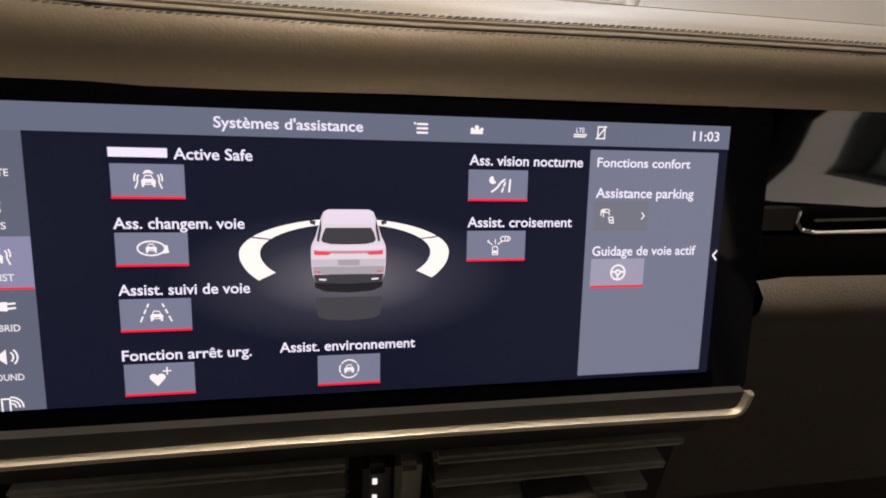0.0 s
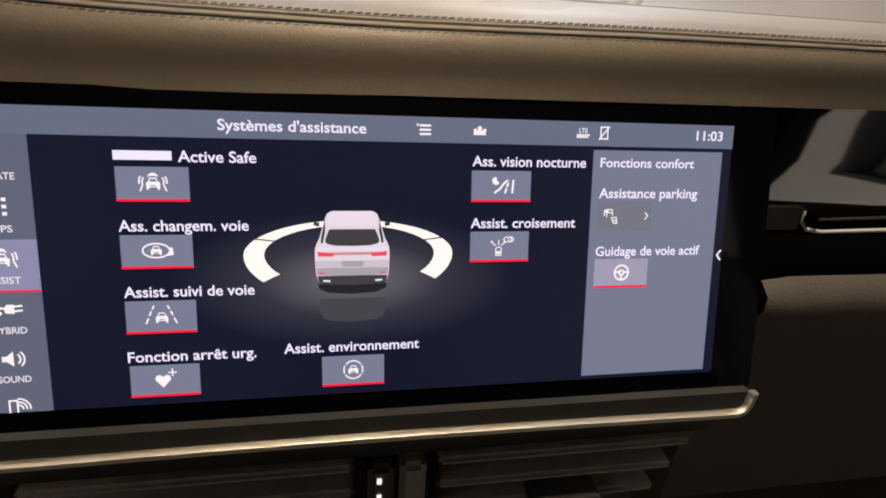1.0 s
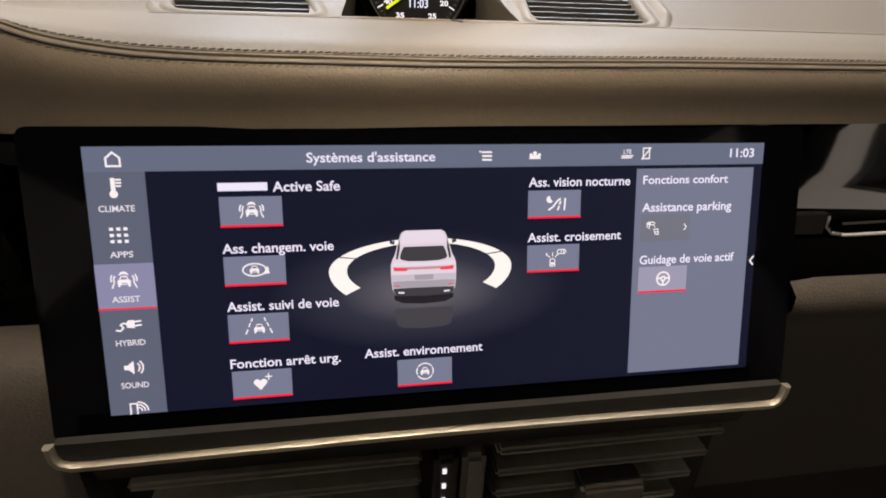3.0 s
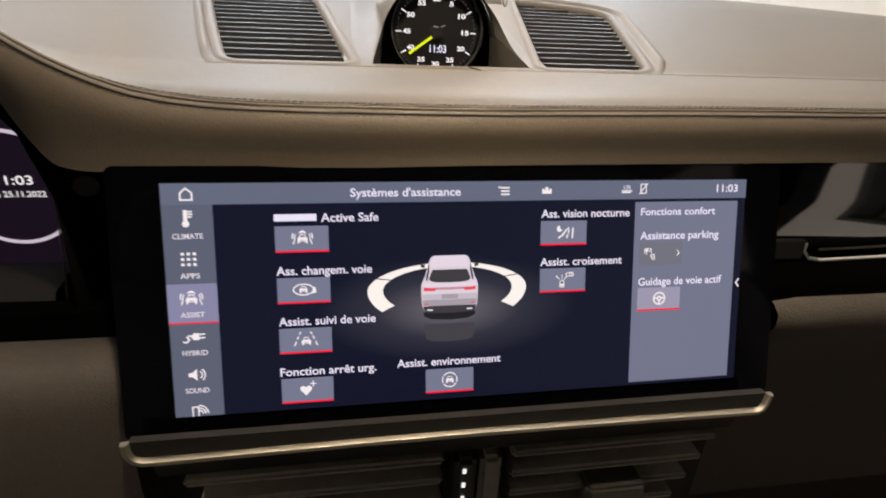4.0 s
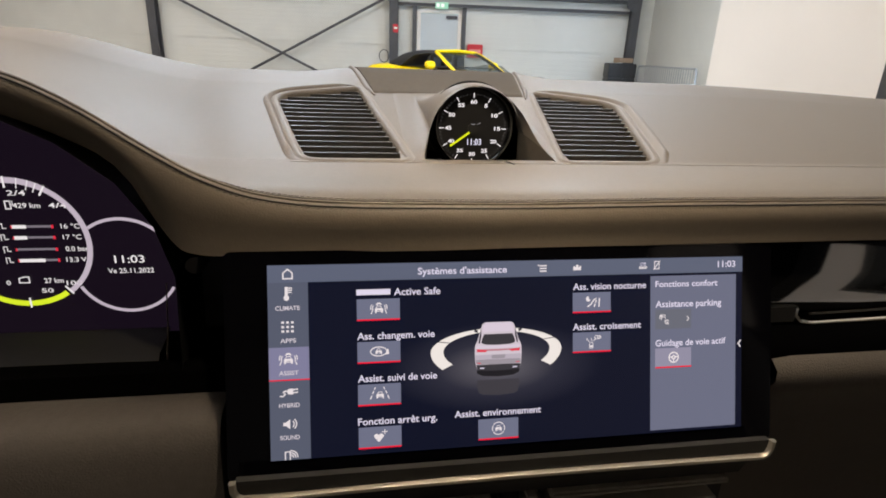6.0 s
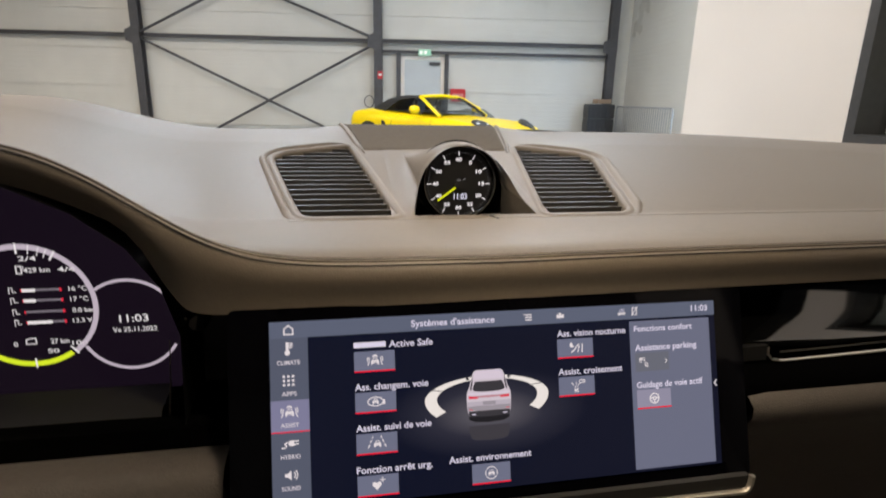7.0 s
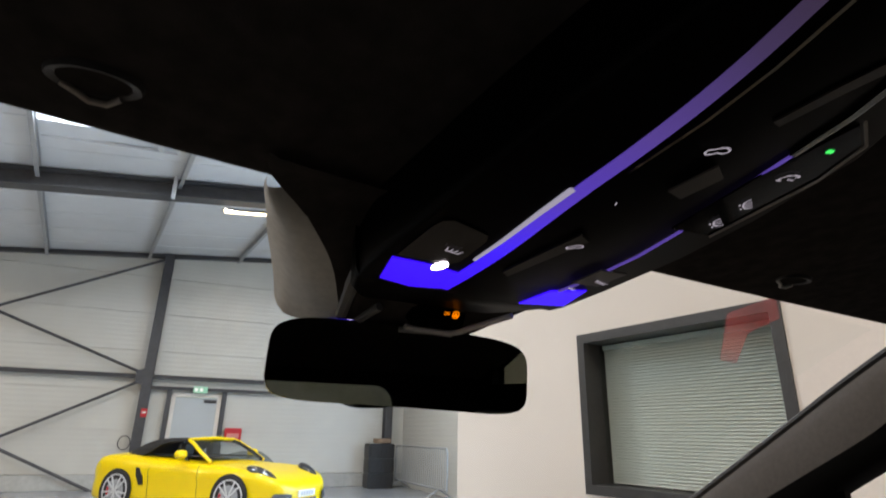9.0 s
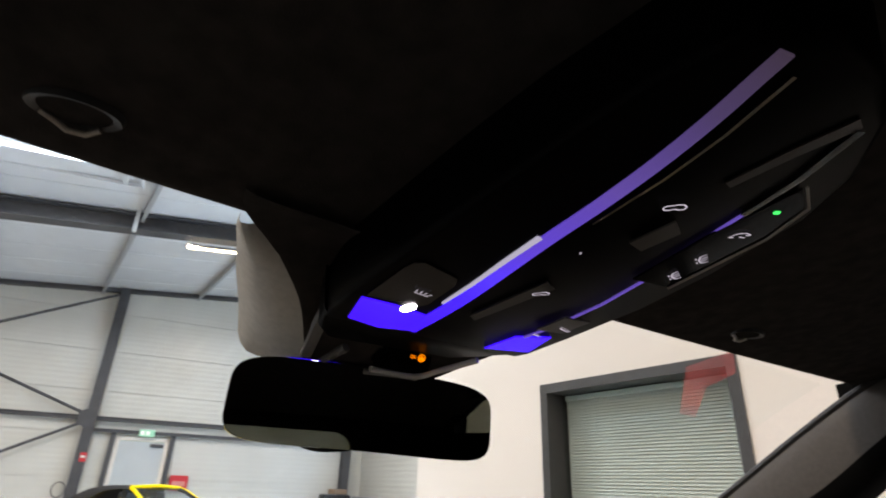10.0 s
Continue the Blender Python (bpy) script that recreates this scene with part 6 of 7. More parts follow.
# button field on the passenger side
btn = on_console("call_panel", [(0.072, -0.27), (0.104, -0.275), (0.100, -0.345), (0.088, -0.372), (0.068, -0.38), (0.066, -0.33)], mat("button_black", (0.002, 0.002, 0.002), 0.15, spec=0.05), con, 0.0022)
bm = bmesh.new()
tube(bm, [(x, y, zc(y) - 0.003) for x, y in ((0.104, -0.275), (0.1005, -0.345), (0.089, -0.374), (0.066, -0.383))], 0.0008, 6)
part("button_edge", bm, mat("dull_trim", (0.30, 0.27, 0.24), 0.45, 0.5), btn)
SYMBOL = glow("symbol_white", (0.62, 0.60, 0.72), 0.7)


def symbol(x, y, w, h, turn, kind):
    """A small lit outline on the console."""
    c, s_, w, h = math.cos(radians(turn)), math.sin(radians(turn)), w * 1.15, h * 1.15
    lines = {"car": [[(-1.1, -0.1), (-0.9, -0.5), (-0.2, -0.55), (0.1, -0.7), (0.75, -0.6), (1.1, -0.1), (1.0, 0.35), (0.5, 0.45), (0.1, 0.2), (-0.4, 0.4), (-0.9, 0.35), (-1.1, -0.1)]],
             "phone": [[(-0.9, 0.6), (-0.9, 0.1), (-0.4, -0.5), (0.3, -0.7), (0.9, -0.4)], [(-1.1, 0.5), (-0.6, 0.6)], [(0.6, -0.1), (1.0, -0.3)], [(0.0, 0.3), (0.7, 0.5)]],
             "knot": [[(-1, -0.7), (-0.8, 0.2), (-0.2, 0.5)], [(-0.3, -0.7), (-0.2, 0.5), (0.3, 0.5), (0.3, -0.6)], [(0.3, 0.5), (0.9, 0.2), (1, -0.6)], [(-0.6, 0.9), (-0.3, 0.9)], [(0.4, 0.9), (0.7, 0.9)]],
             "rays": [[(-1, 0.3), (1, 0.3)], [(-0.9, 0.0), (-1.1, -0.7)], [(-0.3, 0.0), (-0.35, -0.7)], [(0.3, 0.0), (0.35, -0.7)], [(0.9, 0.0), (1.1, -0.7)]],
             "dot": [[(-0.6, 0), (0.6, 0)]]}[kind]
    root = con
    for ln in lines:
        bm = bmesh.new()
        stroke(bm, [(x + (px * w * c - py * h * s_) / 2, y + (px * w * s_ + py * h * c) / 2) for px, py in ln], 0.0009, 0)
        for v in bm.verts:
            v.co.z = zc(v.co.y) - 0.0034
        mark = part("lit_symbol" if root is con else "symbol_line", bm, SYMBOL, root)
        root = mark if root is con else root


for q in ((0.0205, -0.335, 0.010, 0.0075, -35, "car"), (0.030, -0.226, 0.009, 0.006, -35, "car"), (0.012, -0.277, 0.003, 0.003, 60, "dot"), (0.093, -0.190, 0.010, 0.005, 10, "rays"), (0.080, -0.172, 0.006, 0.003, 10, "rays"), (0.091, -0.289, 0.009, 0.007, 20, "knot"), (0.087, -0.311, 0.009, 0.007, 25, "knot"), (0.081, -0.339, 0.010, 0.007, -25, "phone"), (-0.041, -0.188, 0.010, 0.006, 8, "rays")):
    symbol(*q)
on_console("green_lamp", [(0.0758, -0.3606), (0.0788, -0.3620), (0.0780, -0.3638), (0.0750, -0.3624)], glow("green_led", (0.02, 0.9, 0.15), 1.2), con, 0.0032)
# warning lamp strip facing the seats, above the mirror
M_WARN = Matrix.Translation((0.0385, -0.0648, 1.4415)) @ pose(0, 0, 0, 122)
bm = bevelled(0.056, 0.024, 0.014, 0.0035, 3, -0.010, -0.004, -0.007)
warn = part("warning_strip", bm, SENSOR_BLACK, con, m=M_WARN)
AMB = glow("amber_lamp", (1.0, 0.25, 0.0), 1.1)
bm = bmesh.new()
ring_mesh(bm, 0.0037, 0.0029, 0.0, 0.0006, 0.0, 360.0, 32, 0.0045, 0.0)
prism(bm, [(0.0045 + x, y - 0.0003) for x, y in ((-0.0022, -0.0016), (0.0022, -0.0016), (0.0024, 0.0002), (0.0012, 0.0006), (0.0006, 0.0021), (-0.0008, 0.0021), (-0.0012, 0.0004), (-0.0024, 0.0))], 0.0, 0.0006)
part("amber_lamp", bm, AMB, warn)
put_letters("ON", -0.0050, 0.0, 0.0056, 0.0034, 0.0006, AMB, warn, name="amber_sign", bold=0.0)

# grey lip under the nose
bm = bmesh.new()
tube(bm, spline([(0.000, -0.050, 1.4282), (0.014, -0.0485, 1.4278), (0.030, -0.0485, 1.4277), (0.044, -0.051, 1.4272), (0.0500, -0.059, 1.4276), (0.0520, -0.072, 1.4290), (0.0575, -0.095, 1.4316), (0.064, -0.118, 1.4345)], 3), 0.0026, 8)
part("nose_lip", bm, SENSOR_GREY, con, "pale grey lip", angle=70)

# camera cover in front of the console, against the glass
cover = thing("camera_cover", "grey plastic camera cover behind the inner mirror", "sensor cover")
# stations from the roof edge forward: y, left top, left bottom, right bottom, right top
CAM = [(-0.17, -0.16, 1.496, -0.158, 1.4945, 0.15, 1.49, 0.185, 1.4965), (-0.145, -0.156, 1.4955, -0.15, 1.4925, 0.146, 1.486, 0.182, 1.4955), (-0.12, -0.149, 1.4945, -0.117, 1.48, 0.135, 1.47, 0.175, 1.494), (-0.09, -0.139, 1.492, -0.087, 1.462, 0.115, 1.457, 0.165, 1.49), (-0.055, -0.128, 1.487, -0.066, 1.445, 0.095, 1.442, 0.152, 1.485), (-0.025, -0.116, 1.48, -0.052, 1.4335, 0.08, 1.432, 0.14, 1.478), (0.005, -0.104, 1.47, -0.052, 1.4345, 0.076, 1.433, 0.13, 1.468), (0.03, -0.095, 1.459, -0.062, 1.44, 0.078, 1.439, 0.115, 1.457)]
bm = bmesh.new()
rows = []
for y, x0, z0, x1, z1, x2, z2, x3, z3 in spline([(-0.131, -0.150, 1.4990, -0.136, 1.4945, 0.14, 1.478, 0.18, 1.4955)] + CAM[2:], 3):
    mid = [(x0 + (x1 - x0) * f - 0.006 * math.sin(f * math.pi), y, z0 + (z1 - z0) * f - 0.006 * math.sin(f * math.pi)) for f in (0, 0.25, 0.5, 0.75, 1.0)]
    rows.append(mid)
loft(bm, rows, closed=False, caps=False)
part("cover_cheek", bm, SENSOR_GREY, cover, angle=80)
bm = bmesh.new()
rows = []
for y, x0, z0, x1, z1, x2, z2, x3, z3 in spline(CAM, 3):
    rows.append([(x1 - 0.001, y, z1 + 0.0005), (x1 + 0.006, y, z1 - 0.002), (x1 + 0.03, y, z1 - 0.003), (x2 - 0.03, y, z2 - 0.003), (x2, y, z2), ((x2 + x3) / 2 + 0.006, y, (z2 + z3) / 2 - 0.006), (x3, y, z3)])
loft(bm, rows, closed=False, caps=False)
part("cover_shell", bm, HEADLINER, cover, angle=80)
bm = bmesh.new()
y, x0, z0, x1, z1, x2, z2, x3, z3 = CAM[-1]
bm.faces.new([bm.verts.new(q) for q in ((x0, y, z0), (x1, y, z1), (x2, y, z2), (x3, y, z3))])
part("cover_front", bm, BLACK_PLASTIC, cover)

# frameless inner mirror on a short stalk
M_MIR = Matrix.Translation((0.0108, -0.0385, 1.3930)) @ pose(0, 0, 0, 92.1, 1.6, -9.4)
mir = thing("inner_mirror", "frameless dimming inner rear-view mirror on a black stalk", "mirror", M_MIR)
shape_pts = []
for k in range(64):
    a = 2 * math.pi * k / 64
    c, s = math.cos(a), math.sin(a)
    px = 0.1192 * math.copysign(abs(c) ** 0.30, c)
    py = 0.0340 * math.copysign(abs(s) ** 0.42, s)
    shape_pts.append((px, py + 0.004 * (1 - (px / 0.1192) ** 2) * (1 if py > 0 else 0.6)))
bm = bmesh.new()
prism(bm, shape_pts, 0.0, 0.003)
part("mirror_glass", bm, MIRROR, mir, "dark reflecting mirror glass")
bm = bmesh.new()
rings = [[(x * k, y * k, z) for x, y in shape_pts] for k, z in ((1.006, 0.0015), (1.008, -0.002), (0.99, -0.012), (0.9, -0.026), (0.6, -0.036), (0.25, -0.04))]
loft(bm, rings)
part("mirror_back", bm, PIANO, mir)
bm = bmesh.new()
tube(bm, [(-0.01, 0.01, -0.035), (-0.02, 0.035, -0.04), (-0.028, 0.055, -0.05)], 0.012, 12)
part("stalk", bm, BLACK_PLASTIC, mir)
bm = bmesh.new()
prism(bm, [(-0.026 + 0.027 * math.cos(radians(a)), -0.022 + 0.012 * math.sin(radians(a))) for a in range(180, 361, 15)], -0.056, -0.014)
part("lower_sensor", bm, SENSOR_BLACK, mir)
bm = bmesh.new()
tube(bm, [(-0.052, -0.03, 1.437), (-0.062, -0.075, 1.452), (-0.07, -0.115, 1.462)], 0.006, 8)
tube(bm, [(-0.04, -0.02, 1.430), (-0.03, -0.06, 1.440)], 0.004, 8)
solid("mirror_bracket", bm, mat("bracket_grey", (0.09, 0.088, 0.084), 0.45), "dark bracket joining the mirror to the console", "bracket")

# visor hooks
for x, y in ((-0.249, -0.185), (0.378, -0.197)):
    hook = thing("visor_hook", "black sun visor hook with a pale metal clip", "visor hook", pose(x, y, 1.504, 0, 0, -8) @ Matrix.Diagonal((0.9, 0.9, 0.9, 1)))
    bm = bmesh.new()
    loft(bm, [[(px * k, py * k, z) for px, py in disc(0.026, 28, sy=0.6)] for k, z in ((1.0, 0.012), (1.0, -0.002), (0.9, -0.007), (0.72, -0.006), (0.66, 0.0))])
    part("hook_cup", bm, BLACK_PLASTIC, hook)
    bm = bmesh.new()
    tube(bm, [(-0.017, 0.008, -0.006), (-0.009, 0.010, -0.009), (-0.004, 0.015, -0.010), (0.005, 0.015, -0.010), (0.012, 0.011, -0.007)], 0.0018, 8)
    part("hook_clip", bm, mat("pale_metal", (0.38, 0.36, 0.33), 0.4, 0.5), hook)

# ---- windscreen, pillars, bonnet, outer mirror ----
bm = bmesh.new()
rows = []
for i in range(25):
    x = -0.74 + 1.48 * i / 24
    b = 0.10 * x * x
    row = []
    for k in range(9):
        f = k / 8
        yb, zb = 0.60 - 0.62 * abs(x) ** 2.2 * 0.75, 1.105
        yt, zt = -0.120 - 0.06 * x * x, 1.515 - 0.05 * x * x
        row.append((x * (1 - 0.10 * f), yb + (yt - yb) * f, zb + (zt - zb) * f + 0.05 * math.sin(f * math.pi)))
    rows.append(row)
loft(bm, rows, closed=False, caps=False)
wscr = thing("windscreen", "clear curved windscreen with a black lower band", "windscreen")
screen_pane = part("screen_pane", bm, WINDSCREEN, wscr, angle=80)
screen_pane.visible_shadow = False
bm = bmesh.new()
rows = []
for i in range(41):
    x = -0.74 + 1.48 * i / 40
    reach = 0.555 - 0.30 * max(0.0, (abs(x) - 0.25)) ** 1.5 * 1.3
    zz = along([(-0.9, 1.090, 0), (-0.385, 1.1165, 0), (-0.087, 1.1245, 0), (0.21, 1.1305, 0), (0.61, 1.1125, 0), (0.9, 1.088, 0)], x)[0]
    thick = 0.0075 - 0.004 * smooth01((x + 0.3) / 0.8)
    rows.append([(x, reach + 0.010, zz - 0.03), (x, reach + 0.012, zz + thick * 0.6), (x, reach + 0.03, zz + thick * 0.5), (x, reach + 0.05, zz - 0.03)])
loft(bm, rows, closed=False, caps=False)
part("lower_band", bm, BLACK_PLASTIC, wscr)

# upper edge, cloth edge and lower edge of the pillar: y, z
PIL = [(0.40, 1.095, 0.34, 1.10, 0.19, 1.07), (0.36, 1.122, 0.30, 1.13, 0.136, 1.100), (0.29, 1.168, 0.23, 1.169, 0.120, 1.138), (0.20, 1.228, 0.15, 1.213, 0.084, 1.176), (0.10, 1.295, 0.06, 1.263, 0.012, 1.228),
       (0.0, 1.362, -0.03, 1.313, -0.055, 1.276), (-0.10, 1.429, -0.12, 1.366, -0.135, 1.328), (-0.20, 1.489, -0.21, 1.432, -0.23, 1.400), (-0.30, 1.53, -0.31, 1.49, -0.33, 1.465)]
for sx in (1, -1):
    pil = thing("windscreen_pillar", "sloping windscreen pillar with grey cloth and black trim", "pillar", group="windscreen pillars")
    rows = [(uy, uz, by * 0.7 + ly * 0.3, bz * 0.7 + lz * 0.3, ly, lz) for uy, uz, by, bz, ly, lz in spline(PIL, 3)]
    bm = bmesh.new()
    loft(bm, [[(sx * 0.703, uy - 0.003, uz - 0.003), (sx * 0.686, uy * 0.7 + by * 0.3, uz * 0.7 + bz * 0.3 - 0.001), (sx * 0.676, by, bz)] for uy, uz, by, bz, ly, lz in rows], closed=False, caps=False)
    part("pillar_cloth", bm, PILLAR_GREY, pil, angle=60)
    bm = bmesh.new()
    loft(bm, [[(sx * 0.676, by, bz), (sx * 0.677, by * 0.5 + ly * 0.5, bz * 0.5 + lz * 0.5), (sx * 0.69, ly, lz), (sx * 0.73, ly - 0.004, lz - 0.004)] for uy, uz, by, bz, ly, lz in rows], closed=False, caps=False)
    part("pillar_trim", bm, PILLAR_BLACK, pil, angle=60)
    bm = bmesh.new()
    tube(bm, [(sx * 0.708, uy + 0.001, uz + 0.001) for uy, uz, by, bz, ly, lz in rows], 0.0055, 8)
    part("edge_seal", bm, BLACK_PLASTIC, pil)
    bm = bevelled(0.03, 0.033, 0.40, 0.006, 2, sx * 0.715, -0.044, 1.115)
    part("quarter_post", bm, PILLAR_BLACK, pil)
    # door top ahead of the seats
    bm = bmesh.new()
    loft(bm, [[(sx * 0.685, y, 1.0), (sx * 0.69, y, zt), (sx * 0.71, y, zt + 0.012), (sx * 0.78, y, zt), (sx * 0.80, y, 0.6)] for y, zt in ((0.10, 1.03), (0.02, 1.045), (-0.1, 1.06), (-0.3, 1.07), (-1.0, 1.08))], closed=False, caps=False)
    part("door_top", bm, PILLAR_BLACK, pil)
solid("tweeter_trim", bevelled(0.012, 0.03, 0.06, 0.005, 3), CHROME, "small chrome-edged trim on the door", "trim", pose(0.655, 0.03, 1.045, 0, 0, 0))

om = thing("door_mirror", "gloss black outer door mirror on a grey foot", "mirror", pose(1.09, 0.118, 1.141))
bm = bmesh.new()
loft(bm, [[(x, (0.095 if math.cos(a) > 0 else 0.055) * math.cos(a) * s, 0.068 * math.sin(a) * (0.4 + 0.6 * s) * s ** 0.4) for a in [2 * math.pi * k / 28 for k in range(28)]] for x, s in ((-0.125, 0.25), (-0.115, 0.6), (-0.09, 0.85), (-0.03, 0.97), (0.05, 1.0), (0.10, 0.85), (0.13, 0.4))])
part("mirror_cap", bm, PIANO, om, angle=70)
bm = bmesh.new()
prism(bm, round_rect(0.19, 0.10, 0.035, 5), 0.0, 0.004)
part("mirror_face", bm, MIRROR, om, "mirror glass facing back", m=Matrix.Translation((0.01, -0.056, 0.0)) @ pose(0, 0, 0, 90))
bm = bmesh.new()
loft(bm, [[(x, 0.02 + 0.085 * math.cos(a) * s, -0.083 + 0.042 * math.sin(a) * s) for a in [2 * math.pi * k / 20 for k in range(20)]] for x, s in ((-0.33, 0.8), (-0.20, 1.0), (-0.05, 1.05), (0.02, 0.9), (0.05, 0.4))])
part("mirror_foot", bm, mat("grey_plastic", (0.06, 0.06, 0.062), 0.5), om, angle=70)

bm = bmesh.new()
rows = []
for i in range(41):
    x = -0.86 + 1.72 * i / 40
    row = []
    for k in range(25):
        f = k / 24
        y = 0.66 + 1.25 * f - 0.25 * (x / 0.86) ** 2 * f
        z = 1.075 - 0.03 * f - 0.17 * f ** 3 - 0.09 * (abs(x) / 0.86) ** 3 + 0.012 * smooth01((abs(x) - 0.35) / 0.12) * (1 - smooth01((abs(x) - 0.6) / 0.15))
        row.append((x, y, z))
    rows.append(row)
loft(bm, rows, closed=False, caps=False)
bonnet = solid("bonnet", bm, PAINT_DARK, "glossy dark grey bonnet of the car", "bonnet", angle=80)
bm = bmesh.new()
bm_box(bm, 1.76, 1.5, 0.5, 0, 1.1, 0.62)
bmesh.ops.bevel(bm, geom=bm.edges[:], offset=0.1, segments=3, affect="EDGES")
part("front_body", bm, PAINT_DARK, bonnet)
for sx in (-1, 1):
    wheel = bmesh.new()
    loft(wheel, [[(sx * 0.82 + w, 1.2 + r * math.cos(a), 0.37 + r * math.sin(a)) for a in [2 * math.pi * k / 32 for k in range(32)]] for w, r in ((-0.13, 0.30), (-0.12, 0.36), (0.0, 0.37), (0.10, 0.36), (0.11, 0.29))])
    part("tyre", wheel, BLACK_PLASTIC, bonnet)
# outer skin of the car behind the bonnet
shell = thing("car_body", "dark grey painted outer body of the parked car", "car body")
bm = bmesh.new()
rows = []
for y, h in ((-0.17, 0.0), (-0.5, 0.028), (-1.0, 0.062), (-1.7, 0.095), (-2.1, 0.03), (-2.32, -0.04)):
    rows.append([(x, y - 0.09 * x * x * (1 if y > -0.4 else 0), 1.552 + h - 0.035 * abs(x / 0.8) ** 3) for x in [-0.80 + 1.6 * k / 20 for k in range(21)]])
loft(bm, rows, closed=False, caps=False)
part("roof_panel", bm, PAINT_DARK, shell, angle=70)
for sx in (1, -1):
    bm = bmesh.new()
    loft(bm, [[(sx * (x - 0.05 * smooth01((abs(y + 0.95) - 0.9) / 0.5)), y, z) for x, z in ((0.835, 1.03), (0.875, 1.022), (0.925, 0.93), (0.95, 0.78), (0.945, 0.58), (0.92, 0.42), (0.86, 0.30))] for y in [0.42 - 2.78 * k / 24 for k in range(25)]], closed=False, caps=False)
    part("side_panel", bm, PAINT_DARK, shell, angle=60)
    bm = bmesh.new()
    loft(bm, [[(sx * 0.84 + w, -1.72 + r * math.cos(a), 0.37 + r * math.sin(a)) for a in [2 * math.pi * k / 32 for k in range(32)]] for w, r in ((-0.13, 0.30), (-0.12, 0.36), (0.0, 0.37), (0.11, 0.36), (0.125, 0.29))])
    part("tyre", bm, BLACK_PLASTIC, shell)
    for y in (-0.02, -0.92):
        bm = bevelled(0.02, 0.18, 0.026, 0.008, 2, sx * 0.958, y - 0.62, 0.86)
        part("door_handle", bm, PAINT_DARK, shell)
bm = bmesh.new()
loft(bm, [[(x, y - 0.06 * (1 - (x / 0.85) ** 2), z) for x in [-0.85 + 1.7 * k / 14 for k in range(15)]] for y, z in ((-2.33, 1.03), (-2.38, 0.85), (-2.37, 0.6), (-2.30, 0.34))], closed=False, caps=False)
part("tail_panel", bm, PAINT_DARK, shell, angle=60)
# console reading light and blue glow
reading = area_lamp("reading_light", look((-0.036, -0.160, 1.438), (0.03, 0.03, 1.07)), 0.011, 0.011, 0.58, (1.0, 0.88, 0.64))
reading.data.spread = radians(105)
# ---- yellow open two-seater ----
YELLOW = mat("yellow_car_paint", (0.88, 0.62, 0.0), 0.32, vary=0.02, scale=300, coat=0.35, spec=0.3)
SOFT_TOP = mat("black_soft_top", (0.012, 0.012, 0.013), 0.85, vary=0.15, scale=120, bump=0.3, bump_scale=600)
TYRE = mat("tyre_rubber", (0.012, 0.012, 0.012), 0.75, vary=0.2, scale=80)
RIM = mat("silver_rim", (0.72, 0.72, 0.72), 0.32, 0.35, vary=0.05, scale=60)
SIDE_PANE = pane_mat("car_side_glass", 0.10, (0.42, 0.46, 0.46))
HEADLAMP = mat("headlamp_glass", (0.05, 0.052, 0.056), 0.06, 0.2, vary=0.2, scale=30, coat=0.8)
car = thing("yellow_roadster", "bright yellow two-seat roadster with a closed black soft top", "car", Matrix.Translation((1.22, 12.0, 0)) @ pose(0, 0, 0, 0, 0, math.degrees(math.atan2(-1.94, 1.53))) @ Matrix.Scale(0.98, 4))
# x forward from the rear axle, y to its left, z up
prof = [  # x, half width, sill z, belt z, deck z at the middle
    (-0.83, 0.50, 0.40, 0.62, 0.66), (-0.79, 0.68, 0.28, 0.72, 0.77), (-0.68, 0.81, 0.22, 0.83, 0.89), (-0.5, 0.89, 0.22, 0.90, 0.96), (-0.2, 0.905, 0.20, 0.92, 0.98), (0.1, 0.905, 0.18, 0.91, 0.97),
    (0.4, 0.89, 0.17, 0.88, 0.94), (0.8, 0.87, 0.16, 0.86, 0.92), (1.2, 0.865, 0.16, 0.84, 0.90), (1.6, 0.87, 0.16, 0.83, 0.885), (1.9, 0.885, 0.17, 0.82, 0.86), (2.2, 0.90, 0.18, 0.82, 0.83), (2.5, 0.90, 0.18, 0.80, 0.785),
    (2.768, 0.89, 0.15, 0.775, 0.745), (2.992, 0.865, 0.145, 0.725, 0.705), (3.146, 0.82, 0.14, 0.665, 0.66), (3.263, 0.745, 0.14, 0.60, 0.61), (3.335, 0.63, 0.145, 0.54, 0.555), (3.375, 0.45, 0.16, 0.49, 0.505), (3.384, 0.3, 0.18, 0.47, 0.485)]


def car_ring(x, hw, zs, zb, zd):
    half = [(hw * 0.93, zs - 0.025), (hw * 0.975, zs + 0.03), (hw * 0.985, zs + (zb - zs) * 0.3), (hw * 0.97, zs + (zb - zs) * 0.5), (hw, zs + (zb - zs) * 0.72), (hw * 0.985, zs + (zb - zs) * 0.88), (hw * 0.93, zb), (hw * 0.8, zb + (zd - zb) * 0.5), (hw * 0.5, zd), (hw * 0.2, zd + 0.004)]
    return [(x, y, z) for y, z in half] + [(x, -y, z) for y, z in half[::-1]]


bm = bmesh.new()
loft(bm, [car_ring(*r) for r in spline(prof, 4)])
body = part("body", bm, YELLOW, car, angle=60)
